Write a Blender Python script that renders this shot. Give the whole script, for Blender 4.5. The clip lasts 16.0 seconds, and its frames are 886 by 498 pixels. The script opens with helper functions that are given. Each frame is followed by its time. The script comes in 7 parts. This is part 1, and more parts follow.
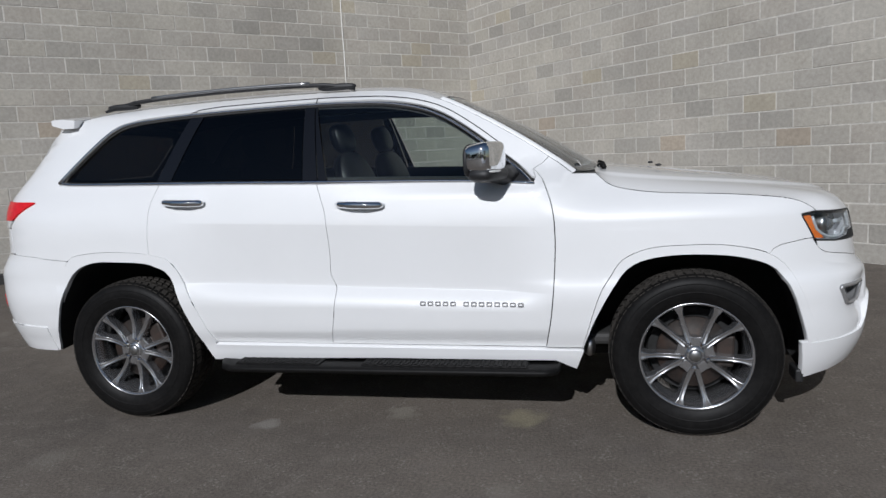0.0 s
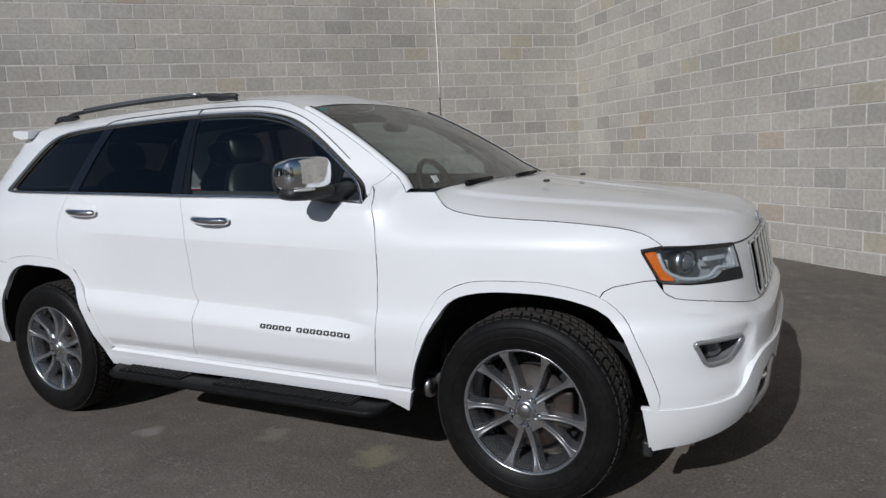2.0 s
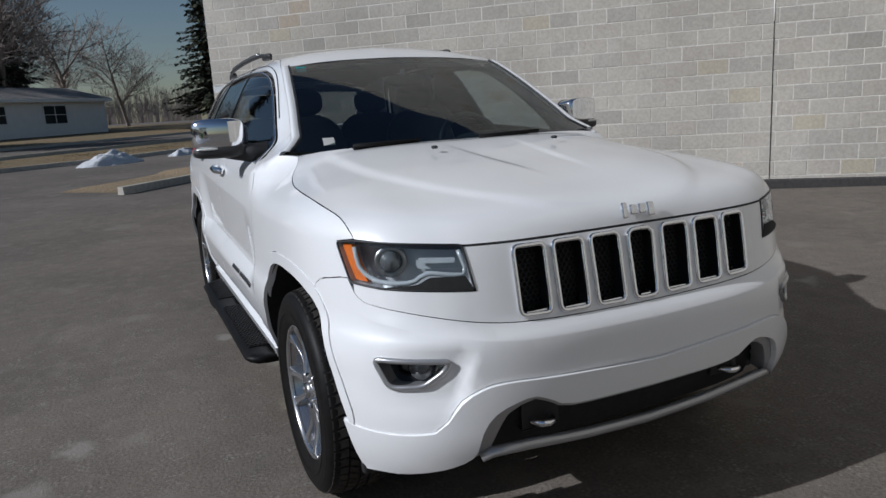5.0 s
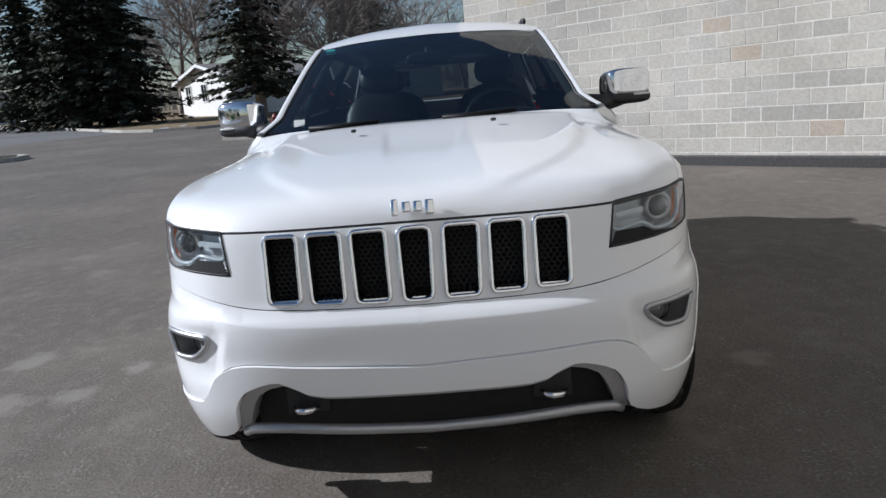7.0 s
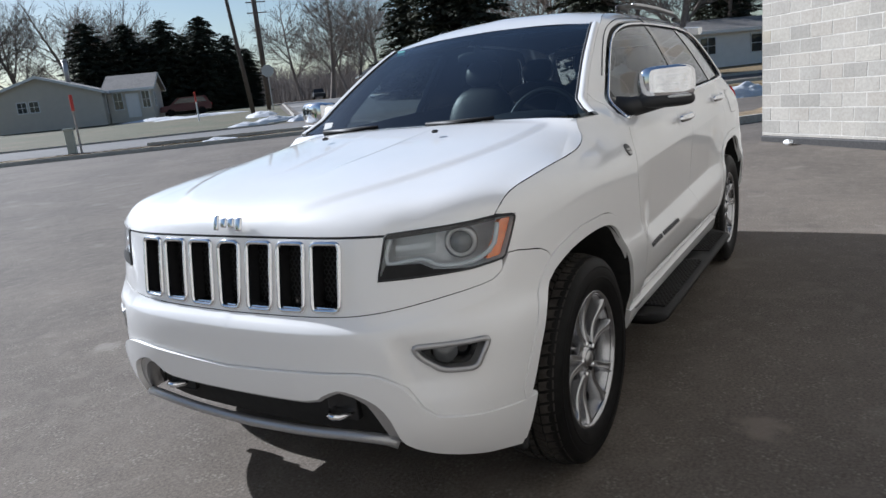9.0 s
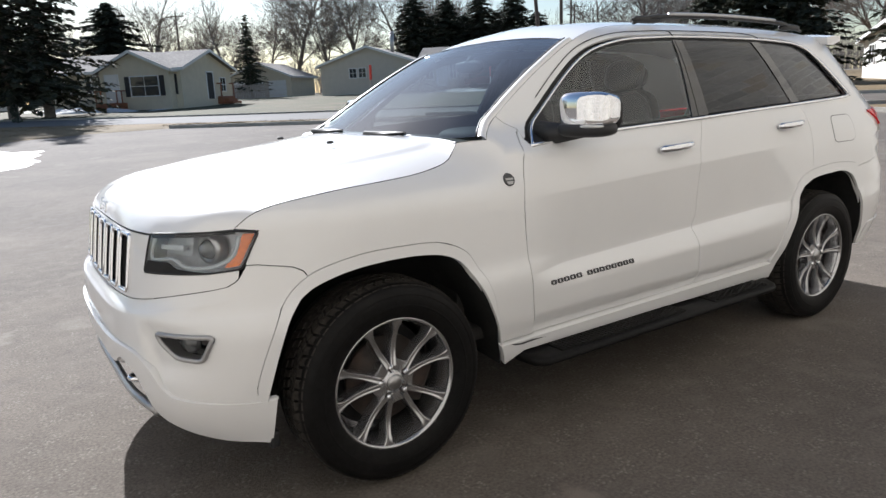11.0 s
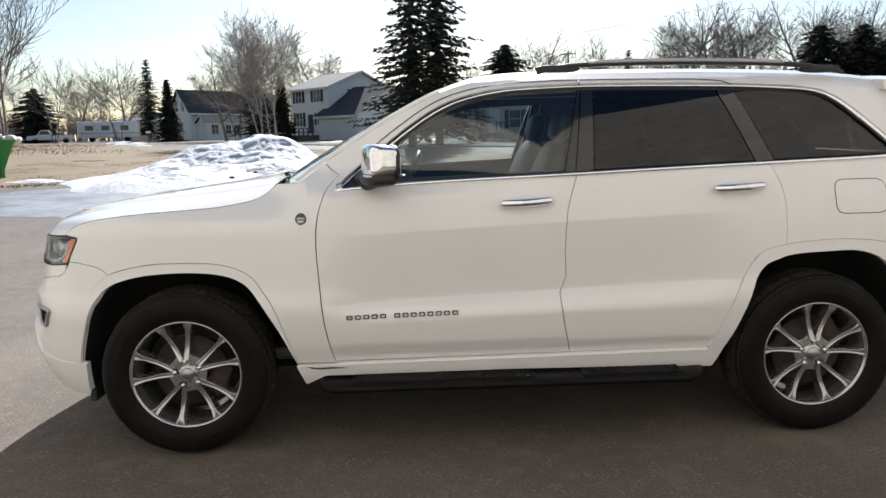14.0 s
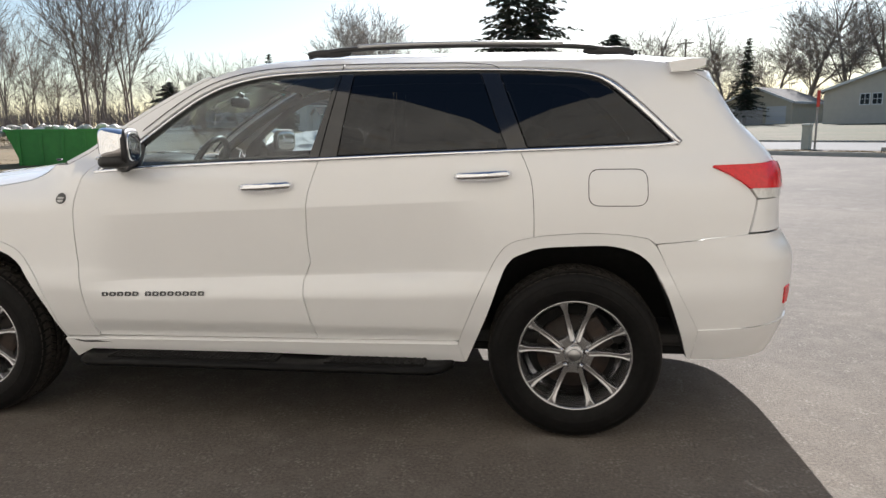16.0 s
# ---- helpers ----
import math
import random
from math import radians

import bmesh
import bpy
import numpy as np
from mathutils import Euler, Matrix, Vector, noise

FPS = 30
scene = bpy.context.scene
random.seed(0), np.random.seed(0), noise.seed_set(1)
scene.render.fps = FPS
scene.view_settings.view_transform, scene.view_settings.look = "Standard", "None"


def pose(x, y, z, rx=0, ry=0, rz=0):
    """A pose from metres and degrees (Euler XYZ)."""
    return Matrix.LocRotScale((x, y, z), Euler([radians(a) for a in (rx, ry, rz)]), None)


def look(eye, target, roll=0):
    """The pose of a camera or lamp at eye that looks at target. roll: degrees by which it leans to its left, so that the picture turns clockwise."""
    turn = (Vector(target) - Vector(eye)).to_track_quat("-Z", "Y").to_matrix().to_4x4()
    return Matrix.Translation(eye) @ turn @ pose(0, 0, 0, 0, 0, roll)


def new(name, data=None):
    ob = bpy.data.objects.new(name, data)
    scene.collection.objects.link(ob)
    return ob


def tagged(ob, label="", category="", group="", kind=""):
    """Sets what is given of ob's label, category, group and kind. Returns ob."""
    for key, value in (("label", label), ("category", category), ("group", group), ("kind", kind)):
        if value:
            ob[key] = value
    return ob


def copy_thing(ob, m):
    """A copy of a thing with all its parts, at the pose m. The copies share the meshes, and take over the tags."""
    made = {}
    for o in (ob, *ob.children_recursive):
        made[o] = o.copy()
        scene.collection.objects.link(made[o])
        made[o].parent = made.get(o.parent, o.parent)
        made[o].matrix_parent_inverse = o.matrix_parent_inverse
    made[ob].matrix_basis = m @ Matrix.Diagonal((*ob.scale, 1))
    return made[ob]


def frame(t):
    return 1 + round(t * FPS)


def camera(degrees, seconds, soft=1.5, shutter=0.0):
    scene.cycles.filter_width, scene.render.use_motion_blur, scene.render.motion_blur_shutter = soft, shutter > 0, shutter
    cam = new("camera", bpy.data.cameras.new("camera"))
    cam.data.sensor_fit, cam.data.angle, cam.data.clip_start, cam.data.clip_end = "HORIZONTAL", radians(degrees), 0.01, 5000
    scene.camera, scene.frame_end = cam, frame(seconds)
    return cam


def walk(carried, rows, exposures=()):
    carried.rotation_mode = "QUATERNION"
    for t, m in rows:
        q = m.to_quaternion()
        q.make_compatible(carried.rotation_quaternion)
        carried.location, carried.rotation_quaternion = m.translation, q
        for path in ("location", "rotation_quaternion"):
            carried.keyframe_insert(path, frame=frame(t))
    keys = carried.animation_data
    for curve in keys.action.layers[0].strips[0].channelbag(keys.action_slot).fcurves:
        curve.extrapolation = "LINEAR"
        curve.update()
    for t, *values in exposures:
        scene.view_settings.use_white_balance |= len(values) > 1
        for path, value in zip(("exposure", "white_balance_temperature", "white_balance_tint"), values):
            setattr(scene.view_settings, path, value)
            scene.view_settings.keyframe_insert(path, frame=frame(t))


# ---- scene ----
cam = camera(65.36, 16.0)
# the camera and its walk: seconds, place, pitch, roll, yaw
PATH = [
    (0.0, 1.041, -4.121, 1.361, -7.93, 3.15, 12.42),
    (0.5, 1.368, -3.934, 1.354, -6.95, 3.85, 13.96),
    (1.0, 1.729, -3.746, 1.357, -7.82, 3.72, 17.84),
    (1.5, 2.064, -3.495, 1.375, -8.24, 2.97, 23.39),
    (2.0, 2.424, -3.285, 1.387, -7.93, 3.18, 27.94),
    (2.5, 2.710, -3.031, 1.387, -8.63, 3.73, 34.41),
    (3.0, 2.987, -2.754, 1.400, -8.54, 4.73, 41.95),
    (3.5, 3.309, -2.491, 1.402, -8.72, 3.68, 47.95),
    (4.0, 3.539, -2.166, 1.378, -10.15, 2.48, 52.68),
    (4.5, 3.726, -1.811, 1.377, -10.95, 2.70, 58.46),
    (5.0, 3.889, -1.436, 1.382, -11.45, 3.43, 64.68),
    (5.5, 4.032, -1.044, 1.384, -11.77, 4.31, 71.16),
    (6.0, 4.148, -0.624, 1.366, -11.95, 4.77, 77.71),
    (6.5, 4.204, -0.225, 1.346, -12.90, 5.21, 84.32),
    (7.0, 4.196, 0.183, 1.357, -12.76, 4.94, 91.84),
    (7.5, 4.182, 0.604, 1.358, -12.04, 4.12, 99.81),
    (8.0, 4.049, 0.991, 1.342, -12.99, 4.54, 106.74),
    (8.5, 3.902, 1.383, 1.358, -12.54, 5.68, 113.39),
    (9.0, 3.723, 1.758, 1.382, -12.75, 5.76, 120.92),
    (9.5, 3.457, 2.083, 1.362, -11.83, 5.56, 128.24),
    (10.0, 3.184, 2.407, 1.374, -11.99, 4.58, 134.17),
    (10.5, 2.902, 2.718, 1.396, -12.42, 3.43, 139.86),
    (11.0, 2.612, 3.006, 1.419, -12.72, 2.36, 145.88),
    (11.5, 2.303, 3.238, 1.426, -12.12, 1.91, 153.44),
    (12.0, 1.953, 3.416, 1.426, -11.27, 1.93, 161.19),
    (12.5, 1.609, 3.625, 1.438, -9.91, 1.21, 167.23),
    (13.0, 1.220, 3.753, 1.417, -9.55, 0.99, 171.85),
    (13.5, 0.816, 3.854, 1.425, -9.47, 0.84, 173.90),
    (14.0, 0.414, 3.967, 1.422, -9.17, 1.10, 177.38),
    (14.5, 0.004, 3.977, 1.408, -9.45, 1.32, 179.80),
    (15.0, -0.415, 3.999, 1.409, -9.20, 2.18, 181.29),
    (15.5, -0.846, 3.976, 1.362, -9.08, 0.61, 184.12),
    (16.0, -1.254, 3.887, 1.364, -9.63, 0.69, 187.06),
]
EXPOSURE = [(0.0, -0.47, 5880, 10), (3.5, -0.53, 5850, 10), (6.0, 0.05, 5690, 10), (7.0, 0.35, 5680, 10), (8.0, 0.58, 5680, 10), (9.0, 0.65, 5670, 10), (11.5, 1.14, 6070, 11), (14.5, 1.18, 6180, 11), (16.0, 1.24, 6220, 11)]
walk(cam, [(t, pose(x, y, z, 90 + p, r, w)) for t, x, y, z, p, r, w in PATH], EXPOSURE)

# sky and sun
SUN_HEIGHT, SUN_TURN = radians(31), radians(4)
world = bpy.data.worlds.new("sky")
scene.world = world
world.use_nodes = True
sky = world.node_tree.nodes.new("ShaderNodeTexSky")
sky.sky_type = "NISHITA"
sky.sun_disc = False
sky.sun_elevation, sky.sun_rotation = SUN_HEIGHT, radians(180) + SUN_TURN
sky.altitude, sky.air_density, sky.dust_density, sky.ozone_density = 200, 1.15, 0.7, 1.0
world.node_tree.links.new(sky.outputs[0], world.node_tree.nodes["Background"].inputs[0])
world.node_tree.nodes["Background"].inputs[1].default_value = 0.051
sun = new("sun", bpy.data.lights.new("sun", "SUN"))
sun.data.energy, sun.data.angle, sun.data.color = 4.8, radians(0.55), (1.0, 0.96, 0.91)
sun.matrix_world = look((-math.cos(SUN_HEIGHT) * 50 * math.sin(SUN_TURN), -math.cos(SUN_HEIGHT) * 50 * math.cos(SUN_TURN), math.sin(SUN_HEIGHT) * 50), (0, 0, 0))


# ---- materials ----
def material(name, colour, rough=0.6, metal=0.0, grain=0.0, scale=30.0, bump=0.0, spots=0.0, spot_scale=1.2, other=None, coat=0.0, random_tint=0.0, island=False, spec=0.5, detail=6.0):
    """A surface with fine grain, larger stains, an own tint for each piece, and relief."""
    m = bpy.data.materials.new(name)
    m.use_nodes = True
    t = m.node_tree
    b = t.nodes["Principled BSDF"]
    b.inputs["Roughness"].default_value, b.inputs["Metallic"].default_value = rough, metal
    b.inputs["Coat Weight"].default_value, b.inputs["Coat Roughness"].default_value = coat, 0.04
    b.inputs["Specular IOR Level"].default_value = spec
    b.inputs["Base Color"].default_value = (*colour, 1)
    if not (grain or spots or bump or random_tint):
        return m
    where = t.nodes.new("ShaderNodeTexCoord")
    def noise_node(s, d=detail):
        n = t.nodes.new("ShaderNodeTexNoise")
        n.inputs["Scale"].default_value, n.inputs["Detail"].default_value = s, d
        n.inputs["Roughness"].default_value = 0.65
        t.links.new(where.outputs["Object"], n.inputs["Vector"])
        return n
    fine = noise_node(scale)
    last = None
    def mixed(factor, a, c, mode="MIX"):
        n = t.nodes.new("ShaderNodeMix")
        n.data_type, n.blend_type, n.clamp_factor = "RGBA", mode, True
        for socket, value in ((n.inputs[0], factor), (n.inputs[6], a), (n.inputs[7], c)):
            if isinstance(value, (tuple, float)):
                socket.default_value = value
            else:
                t.links.new(value, socket)
        return n.outputs[2]
    last = (*colour, 1)
    if spots:
        big = noise_node(spot_scale, 5.0)
        ramp = t.nodes.new("ShaderNodeMapRange")
        ramp.inputs[1].default_value, ramp.inputs[2].default_value = 0.42, 0.66
        ramp.inputs[3].default_value, ramp.inputs[4].default_value = 0.0, spots
        t.links.new(big.outputs[0], ramp.inputs[0])
        last = mixed(ramp.outputs[0], last, (*(other or tuple(c * 0.5 for c in colour)), 1))
    if grain:
        g = t.nodes.new("ShaderNodeMapRange")
        g.inputs[1].default_value, g.inputs[2].default_value = 0.3, 0.7
        g.inputs[3].default_value, g.inputs[4].default_value = 1 - grain, 1 + grain
        t.links.new(fine.outputs[0], g.inputs[0])
        scaled = t.nodes.new("ShaderNodeVectorMath")
        scaled.operation = "SCALE"
        if isinstance(last, tuple):
            scaled.inputs[0].default_value = last[:3]
        else:
            t.links.new(last, scaled.inputs[0])
        t.links.new(g.outputs[0], scaled.inputs["Scale"])
        last = scaled.outputs[0]
    if random_tint:
        if island:
            r = t.nodes.new("ShaderNodeNewGeometry").outputs["Random Per Island"]
        else:
            r = t.nodes.new("ShaderNodeObjectInfo").outputs["Random"]
        g = t.nodes.new("ShaderNodeMapRange")
        g.inputs[3].default_value, g.inputs[4].default_value = 1 - random_tint, 1 + random_tint
        t.links.new(r, g.inputs[0])
        scaled = t.nodes.new("ShaderNodeVectorMath")
        scaled.operation = "SCALE"
        if isinstance(last, tuple):
            scaled.inputs[0].default_value = last[:3]
        else:
            t.links.new(last, scaled.inputs[0])
        t.links.new(g.outputs[0], scaled.inputs["Scale"])
        last = scaled.outputs[0]
    if not isinstance(last, tuple):
        t.links.new(last, b.inputs["Base Color"])
    if bump:
        n = t.nodes.new("ShaderNodeBump")
        n.inputs["Strength"].default_value, n.inputs["Distance"].default_value = 1.0, bump
        t.links.new(fine.outputs[0], n.inputs["Height"])
        t.links.new(n.outputs[0], b.inputs["Normal"])
    return m


def asphalt_material():
    """Worn asphalt: dark binder, pale stones, broad stains and a few spilt patches."""
    m = material("asphalt", (0.117, 0.101, 0.086), 0.9, grain=0.36, scale=70, bump=0.0045, spots=0.75, spot_scale=0.45, other=(0.172, 0.148, 0.124), detail=8.0, spec=0.2)
    t = m.node_tree
    b = t.nodes["Principled BSDF"]
    where = [n for n in t.nodes if n.type == "TEX_COORD"][0].outputs["Object"]
    last = b.inputs["Base Color"].links[0].from_socket
    def math_node(op, a, c=0.0):
        n = t.nodes.new("ShaderNodeMath")
        n.operation = op
        for k, v in enumerate((a, c)):
            if isinstance(v, (int, float)):
                n.inputs[k].default_value = v
            else:
                t.links.new(v, n.inputs[k])
        return n.outputs[0]
    def noise_at(scale, detail):
        n = t.nodes.new("ShaderNodeTexNoise")
        n.inputs["Scale"].default_value, n.inputs["Detail"].default_value = scale, detail
        t.links.new(where, n.inputs["Vector"])
        return n.outputs[0]
    def ramp(v, lo, hi, out):
        n = t.nodes.new("ShaderNodeMapRange")
        for k, x in enumerate((lo, hi, 0.0, out)):
            n.inputs[k + 1].default_value = x
        t.links.new(v, n.inputs[0])
        return n.outputs[0]
    def laid(factor, colour):
        nonlocal last
        n = t.nodes.new("ShaderNodeMix")
        n.data_type = "RGBA"
        t.links.new(factor, n.inputs[0])
        t.links.new(last, n.inputs[6])
        n.inputs[7].default_value = (*colour, 1)
        last = n.outputs[2]
    cells = t.nodes.new("ShaderNodeTexVoronoi")
    cells.inputs["Scale"].default_value = 55.0
    t.links.new(where, cells.inputs["Vector"])
    stones = math_node("MULTIPLY", ramp(cells.outputs["Distance"], 0.45, 0.15, 0.5), ramp(noise_at(9.0, 8.0), 0.46, 0.62, 1.0))
    laid(stones, (0.30, 0.28, 0.25))
    laid(ramp(noise_at(3.2, 8.0), 0.58, 0.76, 0.4), (0.066, 0.059, 0.054))
    laid(ramp(noise_at(1.7, 9.0), 0.61, 0.70, 0.35), (0.24, 0.22, 0.19))
    laid(ramp(noise_at(6.5, 9.0), 0.50, 0.68, 0.45), (0.175, 0.152, 0.132))
    rough = noise_at(11.0, 8.0)
    for x, y, r, colour in PATCHES:
        d = t.nodes.new("ShaderNodeVectorMath")
        d.operation = "DISTANCE"
        t.links.new(where, d.inputs[0])
        d.inputs[1].default_value = (x, y, 0)
        edge = math_node("ADD", math_node("DIVIDE", d.outputs["Value"], r), math_node("MULTIPLY", rough, 1.6))
        laid(ramp(edge, 1.65, 1.15, 0.6), colour)
    t.links.new(last, b.inputs["Base Color"])
    return m


# spilt and scuffed patches on the lot: x, y, size, colour
PATCHES = ((0.65, -0.74, 0.16, (0.30, 0.27, 0.18)), (0.0, -0.73, 0.12, (0.26, 0.24, 0.20)), (-0.68, -0.95, 0.10, (0.30, 0.28, 0.25)), (1.04, 1.44, 0.14, (0.24, 0.20, 0.17)), (0.39, -2.52, 0.2, (0.25, 0.23, 0.2)), (2.8, -2.1, 0.3, (0.26, 0.24, 0.21)), (0.95, -1.95, 0.17, (0.25, 0.23, 0.20)), (0.61, -1.76, 0.12, (0.27, 0.25, 0.22)), (1.02, -2.29, 0.20, (0.24, 0.22, 0.195)), (1.29, -2.42, 0.13, (0.26, 0.24, 0.21)))
ASPHALT = asphalt_material()
ROAD = material("road_asphalt", (0.13, 0.125, 0.12), 0.9, grain=0.25, scale=20, spots=0.5, spot_scale=0.2, other=(0.09, 0.088, 0.085))
PAINT = material("white_paint", (0.74, 0.74, 0.74), 0.42, coat=1.0, grain=0.015, scale=3)
CHROME = material("chrome", (0.82, 0.83, 0.85), 0.06, 1.0)
SATIN = material("satin_silver", (0.42, 0.42, 0.42), 0.32, 1.0, grain=0.05, scale=60)
RIM = material("painted_alloy", (0.46, 0.46, 0.47), 0.22, 0.9, grain=0.06, scale=30, coat=0.4)
SILVER = material("silver_paint", (0.36, 0.36, 0.365), 0.3, 0.6, grain=0.04, scale=60, coat=0.3)
STEEL = material("brake_steel", (0.03, 0.025, 0.022), 0.6, 0.4, grain=0.2, scale=40, spots=0.5, spot_scale=12, other=(0.07, 0.04, 0.028))
RUBBER = material("tyre_rubber", (0.0062, 0.006, 0.006), 0.5, grain=0.3, scale=45, bump=0.0005, spots=0.4, spot_scale=9, other=(0.013, 0.012, 0.0115), spec=0.12)
TREAD = material("dusty_tread", (0.034, 0.031, 0.028), 0.85, grain=0.35, scale=40, spots=0.5, spot_scale=7, other=(0.06, 0.053, 0.046), spec=0.15)
BLACK = material("black_plastic", (0.014, 0.014, 0.015), 0.55, grain=0.2, scale=80)
GLOSS = material("gloss_black", (0.006, 0.006, 0.007), 0.08, coat=0.6)
LINER = material("wheel_liner", (0.012, 0.012, 0.012), 0.9, grain=0.4, scale=25)
CABIN = material("dark_cabin_trim", (0.03, 0.029, 0.028), 0.7, grain=0.2, scale=60)
LEATHER = material("black_leather", (0.02, 0.019, 0.0185), 0.45, grain=0.25, scale=90, bump=0.001)
LINING = material("grey_headliner", (0.07, 0.068, 0.065), 0.9, grain=0.1, scale=90)
AMBER = material("amber_lens", (0.75, 0.17, 0.02), 0.12, coat=1.0, grain=0.2, scale=90)
REDLENS = material("red_lens", (0.62, 0.010, 0.014), 0.25, coat=0.25, grain=0.2, scale=60)
LAMPDARK = material("lamp_housing", (0.55, 0.56, 0.58), 0.28, 0.3, grain=0.1, scale=40)
LENSWHITE = material("light_guide", (0.45, 0.48, 0.5), 0.2, coat=0.6)
CLEARRED = material("clear_lens", (0.62, 0.62, 0.6), 0.15, coat=1.0, grain=0.2, scale=70)
BADGE = material("badge_grey", (0.05, 0.05, 0.053), 0.4)
PAPER = material("sticker", (0.7, 0.7, 0.68), 0.6, grain=0.05)
TEAL = material("teal_sticker", (0.05, 0.35, 0.36), 0.5, grain=0.05)


def glass(name, tint, mirror=0.05):
    """A thin pane: lets tinted light through and mirrors more at low angles."""
    m = bpy.data.materials.new(name)
    m.use_nodes = True
    t = m.node_tree
    t.nodes.remove(t.nodes["Principled BSDF"])
    clear, shine, mix, edge = (t.nodes.new("ShaderNode" + k) for k in ("BsdfTransparent", "BsdfGlossy", "MixShader", "LayerWeight"))
    clear.inputs[0].default_value = (*tint, 1)
    shine.inputs["Roughness"].default_value = 0.02
    shine.inputs[0].default_value = (0.95, 0.97, 1.0, 1)
    edge.inputs["Blend"].default_value = 0.5
    power, scaled = t.nodes.new("ShaderNodeMath"), t.nodes.new("ShaderNodeMath")
    power.operation, power.inputs[1].default_value = "POWER", 4.5
    scaled.operation, scaled.inputs[1].default_value, scaled.inputs[2].default_value = "MULTIPLY_ADD", 0.92, mirror
    t.links.new(edge.outputs["Facing"], power.inputs[0])
    t.links.new(power.outputs[0], scaled.inputs[0])
    t.links.new(scaled.outputs[0], mix.inputs[0])
    t.links.new(clear.outputs[0], mix.inputs[1])
    t.links.new(shine.outputs[0], mix.inputs[2])
    t.links.new(mix.outputs[0], t.nodes["Material Output"].inputs[0])
    return m


PANE = glass("window_glass", (0.72, 0.78, 0.76), 0.08)
PRIVACY = glass("privacy_glass", (0.036, 0.033, 0.030), 0.045)
REARGLASS = glass("rear_glass", (0.42, 0.42, 0.40))
SCREEN = glass("windscreen_glass", (0.36, 0.42, 0.43), 0.072)
CLEAR = glass("lamp_glass", (0.9, 0.92, 0.93))
HOUSE_GLASS = material("house_window_glass", (0.03, 0.035, 0.04), 0.08, coat=0.5)


def block_material(name, island):
    """Concrete blocks: each has a grey, and a few are tan, rusty or dark."""
    m = material(name, (0.575, 0.54, 0.478), 0.93, grain=0.14, scale=24, bump=0.004, spots=0.3, spot_scale=2.0, other=(0.475, 0.44, 0.375))
    t = m.node_tree
    b = t.nodes["Principled BSDF"]
    old = b.inputs["Base Color"].links[0].from_socket
    r = t.nodes.new("ShaderNodeNewGeometry").outputs["Random Per Island"] if island else t.nodes.new("ShaderNodeObjectInfo").outputs["Random"]
    ramp = t.nodes.new("ShaderNodeValToRGB")
    ramp.color_ramp.interpolation = "CONSTANT"
    stops = [(0.0, (1.0, 1.0, 1.0)), (0.16, (1.04, 1.035, 1.03)), (0.32, (0.96, 0.96, 0.97)), (0.48, (1.07, 1.065, 1.05)), (0.62, (0.99, 0.975, 0.965)), (0.74, (0.91, 0.915, 0.92)), (0.84, (1.02, 1.015, 0.995)), (0.90, (0.81, 0.815, 0.82)), (0.95, (1.02, 0.98, 0.88)), (0.98, (0.95, 0.87, 0.79))]
    for k, (where, c) in enumerate(stops):
        e = ramp.color_ramp.elements[k] if k < 2 else ramp.color_ramp.elements.new(where)
        e.position, e.color = where, (*(x * 0.69 for x in c), 1)
    t.links.new(r, ramp.inputs[0])
    place = t.nodes.new("ShaderNodeNewGeometry").outputs["Position"]
    for n in [n for n in t.nodes if n.type == "TEX_NOISE"]:
        t.links.new(place, n.inputs["Vector"])
    broad = t.nodes.new("ShaderNodeTexNoise")
    broad.inputs["Scale"].default_value, broad.inputs["Detail"].default_value = 0.55, 5.0
    t.links.new(place, broad.inputs["Vector"])
    tone = t.nodes.new("ShaderNodeMapRange")
    for k, x in enumerate((0.36, 0.64, 0.86, 1.10)):
        tone.inputs[k + 1].default_value = x
    t.links.new(broad.outputs[0], tone.inputs[0])
    scaled = t.nodes.new("ShaderNodeVectorMath")
    scaled.operation = "SCALE"
    t.links.new(old, scaled.inputs[0])
    t.links.new(tone.outputs[0], scaled.inputs["Scale"])
    old = scaled.outputs[0]
    mul = t.nodes.new("ShaderNodeMix")
    mul.data_type, mul.blend_type = "RGBA", "MULTIPLY"
    mul.inputs[0].default_value = 1.0
    t.links.new(old, mul.inputs[6])
    t.links.new(ramp.outputs[0], mul.inputs[7])
    t.links.new(mul.outputs[2], b.inputs["Base Color"])
    return m


BLOCK_ONE, BLOCK_MANY = block_material("concrete_block", False), block_material("concrete_block_far", True)
MORTAR = material("mortar", (0.55, 0.525, 0.48), 0.95, grain=0.2, scale=30, spots=0.45, spot_scale=1.1, other=(0.37, 0.36, 0.335))
CAULK = material("white_caulk", (0.75, 0.74, 0.7), 0.6, grain=0.1, scale=20)
KERB = material("kerb_concrete", (0.42, 0.39, 0.34), 0.9, grain=0.2, scale=12, spots=0.4, spot_scale=1.0, other=(0.28, 0.26, 0.22))
DRYGRASS = material("dry_grass", (0.185, 0.128, 0.060), 0.95, grain=0.4, scale=7, bump=0.03, spots=0.6, spot_scale=0.25, other=(0.115, 0.092, 0.042))
LAWN = material("spring_lawn", (0.060, 0.062, 0.024), 0.95, grain=0.35, scale=7, bump=0.02, spots=0.8, spot_scale=0.3, other=(0.115, 0.085, 0.045))
MULCH = material("leaf_mulch", (0.26, 0.19, 0.11), 0.95, grain=0.6, scale=25, bump=0.04)
SNOW = material("old_snow", (0.62, 0.63, 0.65), 0.75, grain=0.10, scale=9, bump=0.05, spots=0.35, spot_scale=1.3, other=(0.58, 0.56, 0.52))
